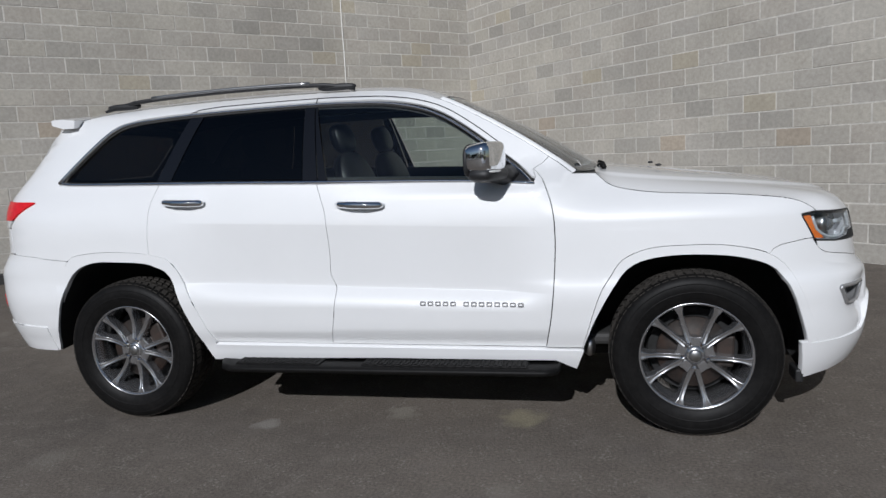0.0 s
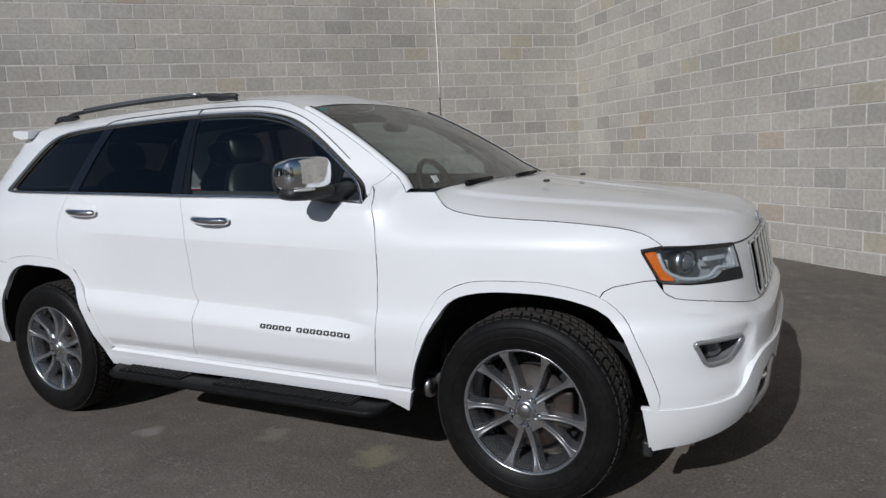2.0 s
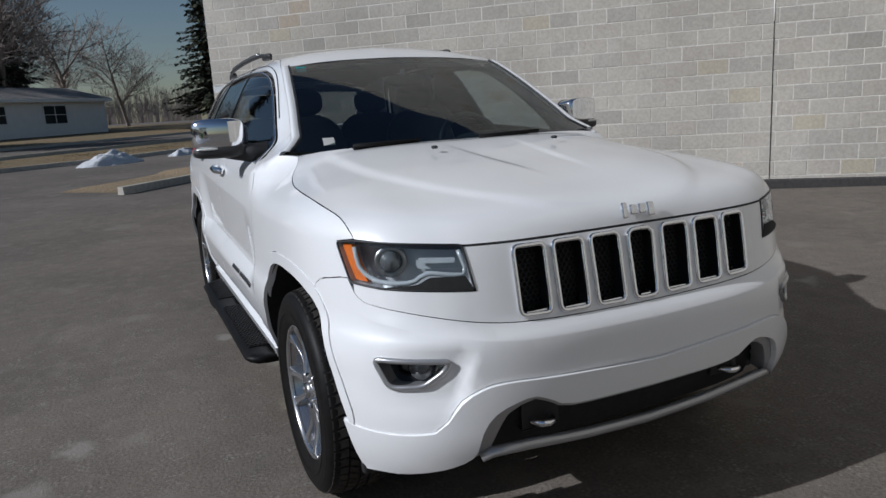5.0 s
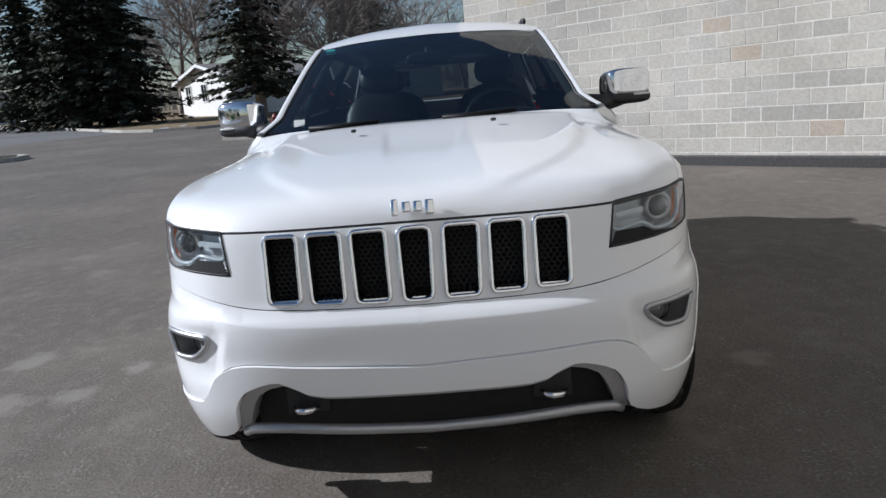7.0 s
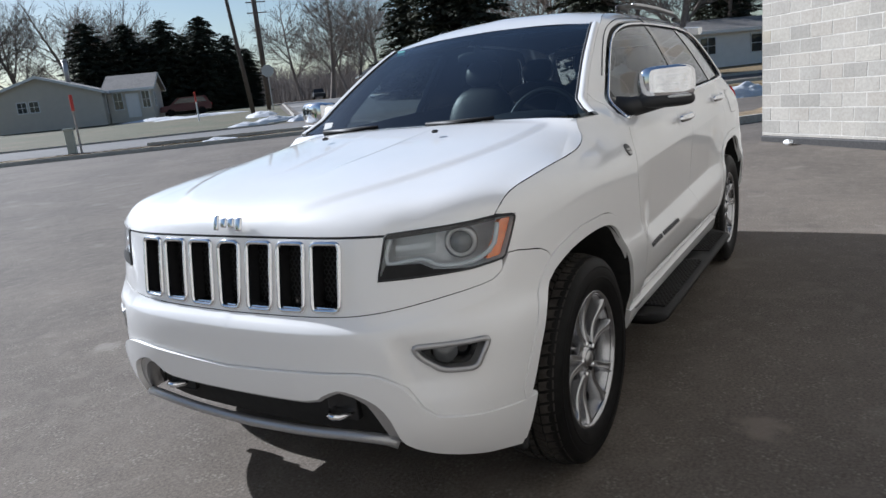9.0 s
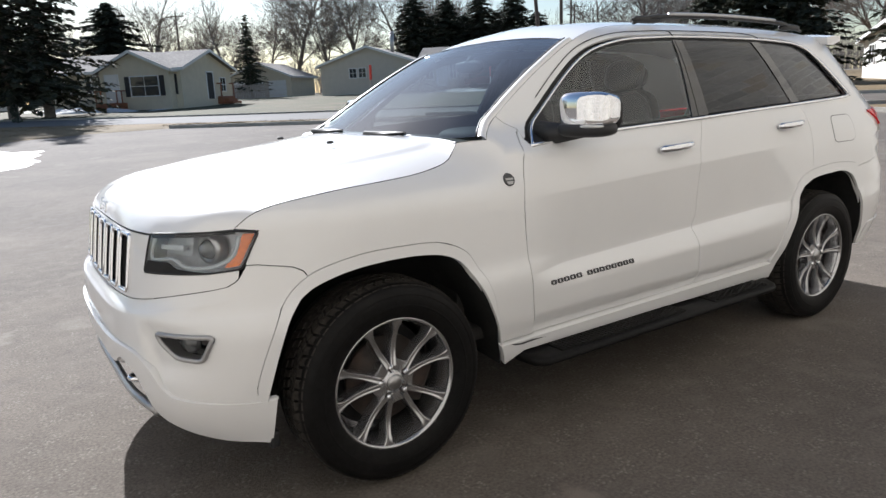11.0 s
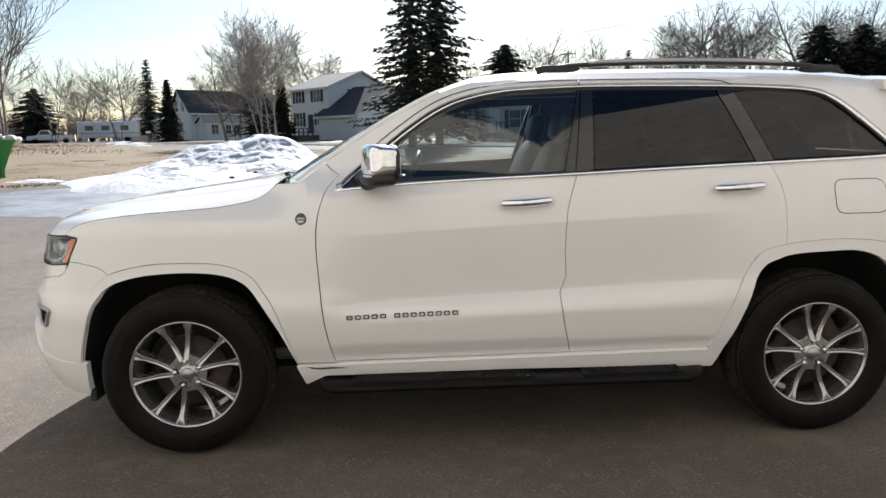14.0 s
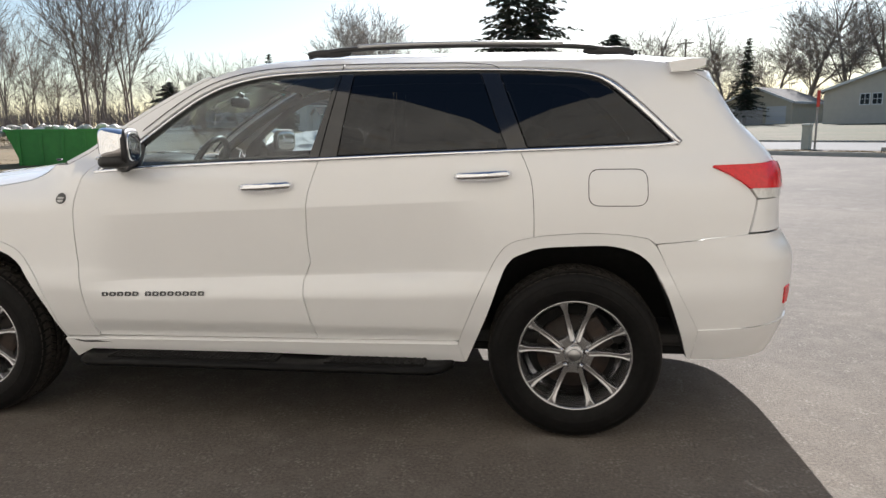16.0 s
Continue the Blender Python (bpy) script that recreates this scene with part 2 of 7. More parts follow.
ICE = material("wet_ice", (0.29, 0.30, 0.315), 0.4, grain=0.35, scale=5, bump=0.006, spots=0.9, spot_scale=0.9, other=(0.12, 0.118, 0.115))
BARK = material("grey_bark", (0.22, 0.185, 0.16), 0.95, grain=0.35, scale=9)
BIRCH = material("pale_bark", (0.40, 0.36, 0.32), 0.9, grain=0.4, scale=9)
NEEDLES = material("spruce_needles", (0.070, 0.075, 0.052), 0.9, random_tint=0.4, island=True, spec=0.15)
CEDAR = material("cedar_needles", (0.048, 0.053, 0.036), 0.9, random_tint=0.4, island=True, spec=0.15)
SIDING = material("white_siding", (0.8, 0.785, 0.75), 0.7, grain=0.04, scale=2)
CREAM = material("cream_siding", (0.63, 0.57, 0.44), 0.7, grain=0.05, scale=2)
BEIGE = material("beige_siding", (0.56, 0.51, 0.43), 0.7, grain=0.05, scale=2)
SHINGLE = material("grey_shingles", (0.20, 0.185, 0.17), 0.95, grain=0.3, scale=6, spots=0.4, spot_scale=0.8)
DARKROOF = material("dark_shingles", (0.065, 0.062, 0.065), 0.95, grain=0.3, scale=6)
TRIMWHITE = material("white_trim", (0.75, 0.75, 0.73), 0.6, grain=0.03, scale=4)
SHUTTER = material("dark_shutter", (0.03, 0.03, 0.032), 0.6, grain=0.1, scale=20)
REDWOOD = material("stained_wood", (0.25, 0.10, 0.05), 0.7, grain=0.3, scale=12)
POLEWOOD = material("pole_wood", (0.13, 0.10, 0.08), 0.9, grain=0.4, scale=14)
GREENSTEEL = material("green_steel", (0.035, 0.24, 0.03), 0.5, grain=0.12, scale=5, spots=0.4, spot_scale=1.6, other=(0.03, 0.22, 0.03))
REDPAINT = material("red_car_paint", (0.11, 0.006, 0.009), 0.4, coat=0.15, grain=0.03)
REDPLASTIC = material("red_plastic", (0.55, 0.05, 0.03), 0.5, grain=0.1)
GREYBOX = material("utility_grey_green", (0.36, 0.38, 0.33), 0.6, grain=0.1, scale=6)
HYDRANT = material("hydrant_red", (0.2, 0.03, 0.02), 0.5, grain=0.2, scale=20)
SIGNBACK = material("sign_back", (0.45, 0.45, 0.44), 0.45, 0.6, grain=0.1)
BAGS = material("rubbish_mixed", (0.6, 0.55, 0.48), 0.6, grain=0.2, scale=9, random_tint=0.5, island=True)
OILSTAIN = material("oil_stain", (0.035, 0.033, 0.032), 0.7, grain=0.4, scale=30)
FARWOOD = material("far_wood", (0.20, 0.17, 0.15), 0.95, random_tint=0.3, island=True)
PROJECTOR = material("projector_glass", (0.10, 0.105, 0.11), 0.06, coat=1.0)


# ---- building helpers ----
def mesh_object(name, bm, mat, smooth=False):
    me = bpy.data.meshes.new(name)
    bm.normal_update()
    bm.to_mesh(me)
    bm.free()
    if mat:
        me.materials.append(mat)
    if smooth:
        me.shade_smooth()
    return new(name, me)


def part(name, bm, mat, parent, label="", smooth=False):
    ob = mesh_object(name, bm, mat, smooth)
    ob.parent = parent
    if label:
        ob["label"] = label
    return ob


def thing(name, label, category, group="", m=None):
    ob = tagged(new(name), label, category, group)
    if m is not None:
        ob.matrix_world = m
    return ob


def box(bm, lo, hi, bevel=0.0, m=None):
    """A box from corner to corner, with bevelled edges where wanted."""
    made = bmesh.ops.create_cube(bm, size=1.0)["verts"]
    s = Vector(hi) - Vector(lo)
    c = (Vector(hi) + Vector(lo)) / 2
    for v in made:
        v.co = Vector((v.co.x * s.x, v.co.y * s.y, v.co.z * s.z)) + c
    if bevel:
        edges = {e for v in made for e in v.link_edges}
        got = bmesh.ops.bevel(bm, geom=list(edges), offset=bevel, segments=2, affect="EDGES", profile=0.5)
        made = list({v for f in got["faces"] for v in f.verts} | {v for v in made if v.is_valid})
    if m is not None:
        bmesh.ops.transform(bm, matrix=m, verts=[v for v in made if v.is_valid])
    return bm


def ring_tube(bm, points, radii, sides=8, cap=True):
    """A tube along points with a radius at each."""
    rings = []
    n = len(points)
    pts = [Vector(p) for p in points]
    if not hasattr(radii, "__len__"):
        radii = [radii] * n
    ref = None
    for i, p in enumerate(pts):
        d = (pts[min(i + 1, n - 1)] - pts[max(i - 1, 0)]).normalized()
        if ref is None:
            ref = d.orthogonal().normalized()
        a = (ref - d * ref.dot(d)).normalized()
        ref = a
        b = d.cross(a)
        rings.append([bm.verts.new(p + (a * math.cos(2 * math.pi * k / sides) + b * math.sin(2 * math.pi * k / sides)) * radii[i]) for k in range(sides)])
    for r, q in zip(rings, rings[1:]):
        for k in range(sides):
            bm.faces.new((r[k], r[(k + 1) % sides], q[(k + 1) % sides], q[k]))
    if cap:
        bm.faces.new(rings[0][::-1])
        bm.faces.new(rings[-1])
    return bm


def prism(bm, outline, lo, hi, m=None):
    """A plate with the given outline (x, y), from lo to hi in z, then moved by m."""
    a = [bm.verts.new((x, y, lo)) for x, y in outline]
    b = [bm.verts.new((x, y, hi)) for x, y in outline]
    bm.faces.new(a[::-1])
    bm.faces.new(b)
    for i in range(len(a)):
        j = (i + 1) % len(a)
        bm.faces.new((a[i], a[j], b[j], b[i]))
    if m is not None:
        bmesh.ops.transform(bm, matrix=m, verts=a + b)
    return bm


def rise(x, y):
    """The height of the ground: level round the car, then rising gently to the streets."""
    d = math.hypot(x, y)
    if d < 6:
        return 0.0
    k = max(0.0, (-0.75 * x - 0.66 * y) / d) ** 4
    return (1 + 0.35 * k) * (0.021 * (d - 6) if d < 70 else 1.344 + 0.009 * (d - 70) if d < 160 else 2.154)


def town(p, q):
    """A place by the street grid: p runs along the cross street, q along the far road, away from the lot."""
    return (p - q) / math.sqrt(2), -(p + q) / math.sqrt(2)


def spot(p, q, turn=0.0, lift=0.0, size=1.0):
    """A pose on the ground; its x axis points to the right as one looks down the far road."""
    x, y = town(p, q)
    return pose(x, y, rise(x, y) + lift, 0, 0, 135 + turn) @ Matrix.Diagonal((size, size, size, 1))


# ---- ground and walls ----
def ground_sheet():
    bm = bmesh.new()
    radii = [0.0] + [1.2 * 1.13 ** k for k in range(64)]
    rings = []
    n = 96
    for r in radii[1:]:
        rings.append([bm.verts.new((r * math.cos(2 * math.pi * k / n), r * math.sin(2 * math.pi * k / n), rise(r * math.cos(2 * math.pi * k / n), r * math.sin(2 * math.pi * k / n)))) for k in range(n)])
    c = bm.verts.new((0, 0, 0))
    for k in range(n):
        bm.faces.new((c, rings[0][k], rings[0][(k + 1) % n]))
    for a, b in zip(rings, rings[1:]):
        for k in range(n):
            bm.faces.new((a[k], b[k], b[(k + 1) % n], a[(k + 1) % n]))
    return tagged(mesh_object("ground", bm, ASPHALT, True), "worn grey asphalt of the parking lot", "ground", kind="structure")


ground_sheet()


# ---- streets, verges, kerbs ----
def draped(name, loop, mat, lift, label, category, cell=2.5, wobble=0.0, parent=None, kind="structure", edge_step=None):
    """A sheet that lies on the ground inside a loop of street grid places."""
    from mathutils.geometry import delaunay_2d_cdt as cdt
    pts = []
    for a, b in zip(loop, loop[1:] + loop[:1]):
        k = max(int(math.dist(a, b) / (edge_step or cell)), 1)
        for j in range(k):
            p = [a[c] + (b[c] - a[c]) * j / k for c in (0, 1)]
            if wobble:
                w = noise.noise_vector((p[0] * 0.7, p[1] * 0.7, 3.1)) * wobble + noise.noise_vector((p[0] * 2.7, p[1] * 2.7, 9.1)) * wobble * 0.4
                p = [p[0] + w.x, p[1] + w.y]
            pts.append(tuple(p))
    n = len(pts)
    edges = [(i, (i + 1) % n) for i in range(n)]
    def within(p):
        hit = False
        for a, b in zip(pts, pts[1:] + pts[:1]):
            if (a[1] > p[1]) != (b[1] > p[1]) and p[0] < (b[0] - a[0]) * (p[1] - a[1]) / (b[1] - a[1]) + a[0]:
                hit = not hit
        return hit
    lo, hi = [min(p[c] for p in pts) for c in (0, 1)], [max(p[c] for p in pts) for c in (0, 1)]
    for i in range(int((hi[0] - lo[0]) / cell) + 1):
        for j in range(int((hi[1] - lo[1]) / cell) + 1):
            p = (lo[0] + (i + 0.5) * cell, lo[1] + (j + 0.5) * cell)
            if within(p):
                pts.append(p)
    rim = pts[:n]
    coords, _, faces, *_ = cdt([Vector(p) for p in pts], edges, [], 0, 1e-5)
    bm = bmesh.new()
    vs = []
    edge_set = {(round(p[0], 3), round(p[1], 3)) for p in rim}
    for c in coords:
        x, y = town(c[0], c[1])
        vs.append(bm.verts.new((x, y, rise(x, y) + (lift if (round(c[0], 3), round(c[1], 3)) not in edge_set else 0.004))))
    pts = rim
    for f in faces:
        c = (sum(coords[i][0] for i in f) / 3, sum(coords[i][1] for i in f) / 3)
        if within(c):
            bm.faces.new([vs[i] for i in f])
    bmesh.ops.recalc_face_normals(bm, faces=bm.faces)
    up = sum(f.normal.z for f in bm.faces)
    if up < 0:
        bmesh.ops.reverse_faces(bm, faces=bm.faces)
    return tagged(mesh_object(name, bm, mat, True), label, category, kind=kind)


def kerb(loop, wide=0.16, high=0.13, label="pale worn concrete kerb"):
    """A low kerb along a line of street grid places, in pieces."""
    pts = [Vector(town(*p)) for p in loop]
    fine = [pts[0]]
    for a, b in zip(pts, pts[1:]):
        k = max(int((b - a).length / 1.5), 1)
        fine += [a.lerp(b, j / k) for j in range(1, k + 1)]
    rows = []
    for i, p in enumerate(fine):
        d = (fine[min(i + 1, len(fine) - 1)] - fine[max(i - 1, 0)]).normalized()
        s = Vector((-d.y, d.x)) * wide / 2
        z = rise(p.x, p.y)
        rows.append([(p.x + s.x, p.y + s.y, z - 0.05), (p.x + s.x * 0.9, p.y + s.y * 0.9, z + high), (p.x - s.x * 0.7, p.y - s.y * 0.7, z + high), (p.x - s.x, p.y - s.y, z - 0.05)])
    bm = grid_rows(rows)
    return tagged(mesh_object("kerb", bm, KERB), label, "kerb", kind="structure")


def grid_rows(rows):
    bm = bmesh.new()
    made = [[bm.verts.new(p) for p in row] for row in rows]
    for a, b in zip(made, made[1:]):
        for k in range(len(a) - 1):
            bm.faces.new((a[k], a[k + 1], b[k + 1], b[k]))
    bm.faces.new(made[0])
    bm.faces.new(made[-1])
    bmesh.ops.recalc_face_normals(bm, faces=bm.faces)
    return bm


draped("road", [(-1.0, 30.6), (95, 30.6), (95, 25.2), (-2.0, 25.2)], ROAD, 0.006, "pale grey asphalt of the cross street", "road")
draped("road", [(-9.0, 33), (-10.5, 84), (-12.5, 200), (-3.0, 200), (-0.8, 84), (-0.5, 31)], ROAD, 0.008, "pale grey asphalt of the far road", "road", 4.0)
draped("verge", [(-2.3, 21.5), (-2.5, 22.6), (0, 24.0), (12, 24.9), (30, 24.9), (95, 24.9), (95, 4), (60, 0), (24, -2), (19.6, 2.5), (19.4, 8), (18.8, 14), (17.8, 19), (15.8, 21.6), (8, 21.9), (0, 21.6)], DRYGRASS, 0.03, "brown winter grass beside the lot", "grass", 2.0, 0.25)
draped("lawn", [(0.2, 31.2), (95, 31.2), (110, 110), (0.2, 110)], LAWN, 0.03, "patchy green and brown lawn before the houses", "grass", 4.0, 0.2)
draped("lawn", [(-9.6, 31.0), (-11, 29.0), (-14, 28.3), (-60, 28.0), (-80, 110), (-13, 110), (-10.6, 60)], DRYGRASS, 0.03, "brown lawn under the spruces", "grass", 3.0, 0.2)
draped("verge", [(-8.2, 19.4), (-9.0, 21.4), (-14, 21.8), (-45, 21.8), (-45, 16.2), (-14, 16.4), (-9.6, 17.2)], DRYGRASS, 0.03, "brown grass strip with a kerb", "grass", 2.0, 0.1)
draped("mulch_bed", [(-6.9, 8.9), (-6.9, 10.6), (-12, 11.2), (-22, 11.6), (-22, 8.9)], MULCH, 0.06, "bed of brown leaf mulch by the wall", "garden bed", 0.6, 0.1)
kerb([(-6.7, 8.75), (-22, 8.75)], 0.16, 0.15)
kerb([(15.8, 21.5), (8, 21.8), (0, 21.5), (-2.0, 21.4), (-2.5, 22.0), (-2.4, 22.7), (0, 24.1), (6, 24.8)])
kerb([(-10.8, 84), (-9.8, 48), (-9.2, 33), (-9.8, 30.6), (-11.2, 29.0), (-14, 28.2), (-45, 27.9)])
kerb([(-45, 22.0), (-14, 22.0), (-9.0, 21.6), (-8.0, 19.6), (-9.4, 17.0), (-14, 16.2), (-45, 16.0)])
kerb([(-0.4, 84), (-0.1, 40), (0.2, 33), (1.5, 31.0), (60, 30.9)], 0.15, 0.08)


# ---- the car's skin: a plan outline, and how far each height lies inside it ----
def steps(table, v):
    """A smooth curve through (place, value) knots."""
    if v <= table[0][0]:
        return table[0][1]
    if v >= table[-1][0]:
        return table[-1][1]
    for i in range(len(table) - 1):
        (a, p), (b, q) = table[i], table[i + 1]
        if v <= b:
            k = (v - a) / (b - a)
            before = table[i - 1] if i else (a - (b - a), p - (q - p))
            after = table[i + 2] if i + 2 < len(table) else (b + (b - a), q + (q - p))
            d0 = (q - before[1]) / (b - before[0]) * (b - a)
            d1 = (after[1] - p) / (after[0] - a) * (b - a)
            if d0 * (q - p) <= 0:
                d0 = 0.0
            if d1 * (q - p) <= 0:
                d1 = 0.0
            return (2 * k ** 3 - 3 * k * k + 1) * p + (k ** 3 - 2 * k * k + k) * d0 + (3 * k * k - 2 * k ** 3) * q + (k ** 3 - k * k) * d1


HALF = 0.965
NOSE, TAIL = (1.2, 1.10, 3.9), (-1.3, 1.17, 5.0)
SIDE_IN = [(0.28, 0.10), (0.36, 0.065), (0.42, 0.05), (0.5, 0.022), (0.6, 0.006), (0.66, 0.0), (0.72, 0.005), (0.76, 0.016), (0.85, 0.02), (0.95, 0.022), (1.03, 0.026), (1.1, 0.037), (1.2, 0.06), (1.27, 0.085), (1.45, 0.175), (1.6, 0.265), (1.67, 0.33), (1.72, 0.43)]
NOSE_IN = [(0.26, 0.11), (0.32, 0.065), (0.42, 0.02), (0.5, 0.006), (0.6, 0.0), (0.68, 0.004), (0.735, 0.018), (0.77, 0.04), (0.8, 0.046), (0.9, 0.062), (1.0, 0.082), (1.06, 0.11), (1.12, 0.18)]
TAIL_IN = [(0.28, 0.2), (0.36, 0.1), (0.46, 0.05), (0.6, 0.01), (0.8, 0.0), (0.86, 0.02), (0.92, 0.06), (1.05, 0.07), (1.22, 0.10), (1.4, 0.26), (1.6, 0.46), (1.72, 0.6)]


SHOULDER = 0.155


def soft(k):
    k = min(max(k, 0.0), 1.0)
    return k * k * (3 - 2 * k)


def outline(x=None, y=None):
    """A place on the plan's left half and its outward way, by x (sides) or by y (ends: y > 0 the nose, y < 0 the tail)."""
    if y is not None:
        c, a, n = NOSE if y >= 0 else TAIL
        v = min(abs(y) / HALF, 0.9999)
        u = (1 - v ** n) ** (1 / n)
    else:
        if TAIL[0] <= x <= NOSE[0]:
            return (x, HALF), (0.0, 1.0)
        c, a, n = NOSE if x > 0 else TAIL
        u = min(abs(x - c) / a, 0.9999)
        v = (1 - u ** n) ** (1 / n)
    s = 1 if c > 0 else -1
    g = (s * u ** (n - 1) / a, v ** (n - 1) / HALF)
    l = math.hypot(*g)
    return (c + s * a * u, v * HALF), (g[0] / l, g[1] / l)


def skin(p, n, z, out=0.0):
    """The point of the skin over an outline place, out metres proud of it."""
    f = min(abs(n[0]) / 0.85, 1.0)
    inset = steps(SIDE_IN, z) * (1 - f) + steps(NOSE_IN if n[0] > 0 else TAIL_IN, z) * f - out
    taper = 0.0
    if p[0] > 0.75 and z > 1.03:
        taper = SHOULDER * soft((p[0] - 0.75) / 0.35) * soft((z - 1.03) / 0.21)
    if p[0] > -0.35 and z > 1.15:
        taper = max(taper, 0.138 * soft((p[0] + 0.35) / 1.4) * soft((z - 1.15) / 0.15))
    inset += taper * (1 - f)
    if p[0] > 1.4 and z < 0.6:
        inset -= 0.6 * max(steps(SIDE_IN, z) - 0.006, 0.0) * (1 - f) * soft((p[0] - 1.4) / 0.3)
    if p[0] < -1.0 and z > 1.1:
        inset += 0.06 * soft((-p[0] - 1.0) / 1.1) * soft((z - 1.1) / 0.2) * (1 - f)
    return (p[0] - n[0] * inset, p[1] - n[1] * inset, z)


SPLIT = 2.0


def at(a, z, out=0.0):
    """The skin by one running number: a is x up to SPLIT, beyond that it follows the nose to the middle (a = 3); a below -2 follows the tail to the middle (a = -3)."""
    if a > SPLIT:
        y0 = outline(x=SPLIT)[0][1]
        return skin(*outline(y=max(y0 * (3.0 - a), 0.0)), z, out)
    if a < -SPLIT:
        y0 = outline(x=-SPLIT)[0][1]
        return skin(*outline(y=-max(y0 * (3.0 + a), 1e-6)), z, out)
    return skin(*outline(x=a), z, out)


# ---- panels cut from the skin ----
from mathutils.geometry import delaunay_2d_cdt


def spline(points, step=0.03):
    """A smooth line through the points."""
    out = []
    n = len(points)
    for i in range(n - 1):
        p0, p1, p2, p3 = points[max(i - 1, 0)], points[i], points[i + 1], points[min(i + 2, n - 1)]
        k = max(int(math.dist(p1, p2) / step), 1)
        for j in range(k):
            t = j / k
            out.append(tuple(0.5 * (2 * b + (c - a) * t + (2 * a - 5 * b + 4 * c - d) * t * t + (3 * b - a - 3 * c + d) * t ** 3) for a, b, c, d in zip(p0, p1, p2, p3)))
    out.append(tuple(points[-1]))
    return out


def dense(loop, step):
    out = []
    for p, q in zip(loop, loop[1:] + loop[:1]):
        k = max(int(math.ceil(math.dist(p, q) / step)), 1)
        out += [(p[0] + (q[0] - p[0]) * j / k, p[1] + (q[1] - p[1]) * j / k) for j in range(k)]
    return out


def area(loop):
    return sum(p[0] * q[1] - q[0] * p[1] for p, q in zip(loop, loop[1:] + loop[:1])) / 2


def shrunk(loop, d):
    """The loop drawn in by d (its edges move to its inside)."""
    loop = [p for i, p in enumerate(loop) if math.dist(p, loop[i - 1]) > 1e-5]
    s = 1 if area(loop) > 0 else -1
    out = []
    n = len(loop)
    for i in range(n):
        p, q, r = loop[i - 1], loop[i], loop[(i + 1) % n]
        a = (q[0] - p[0], q[1] - p[1])
        b = (r[0] - q[0], r[1] - q[1])
        la, lb = math.hypot(*a) or 1, math.hypot(*b) or 1
        na, nb = (-a[1] / la * s, a[0] / la * s), (-b[1] / lb * s, b[0] / lb * s)
        m = (na[0] + nb[0], na[1] + nb[1])
        k = max(1 + na[0] * nb[0] + na[1] * nb[1], 0.35)
        out.append((q[0] + m[0] / k * d, q[1] + m[1] / k * d))
    return out


def rounded(loop, r=0.02, k=3):
    """The loop with rounded corners."""
    out = []
    n = len(loop)
    for i in range(n):
        p, q, s = loop[i - 1], loop[i], loop[(i + 1) % n]
        a, b = math.dist(p, q), math.dist(q, s)
        t1, t2 = min(r / a, 0.45), min(r / b, 0.45)
        u = (q[0] + (p[0] - q[0]) * t1, q[1] + (p[1] - q[1]) * t1)
        v = (q[0] + (s[0] - q[0]) * t2, q[1] + (s[1] - q[1]) * t2)
        for j in range(k + 1):
            t = j / k
            out.append(tuple((1 - t) ** 2 * u[c] + 2 * t * (1 - t) * q[c] + t * t * v[c] for c in (0, 1)))
    return out


def inside(p, loops):
    hit = False
    for loop in loops:
        for a, b in zip(loop, loop[1:] + loop[:1]):
            if (a[1] > p[1]) != (b[1] > p[1]) and p[0] < (b[0] - a[0]) * (p[1] - a[1]) / (b[1] - a[1]) + a[0]:
                hit = not hit
    return hit


def far_from(p, points, d):
    return all(abs(p[0] - q[0]) > d or abs(p[1] - q[1]) > d for q in points)


def surface_normal(place, a, z, out):
    h = 0.004
    b = min(max(a, -2.99), 2.99)
    u = Vector(place(b + h, z, out)) - Vector(place(b - h, z, out))
    v = Vector(place(a, z + h, out)) - Vector(place(a, z - h, out))
    n = u.cross(v)
    return -n.normalized() if n.length else Vector((0, 1, 0))


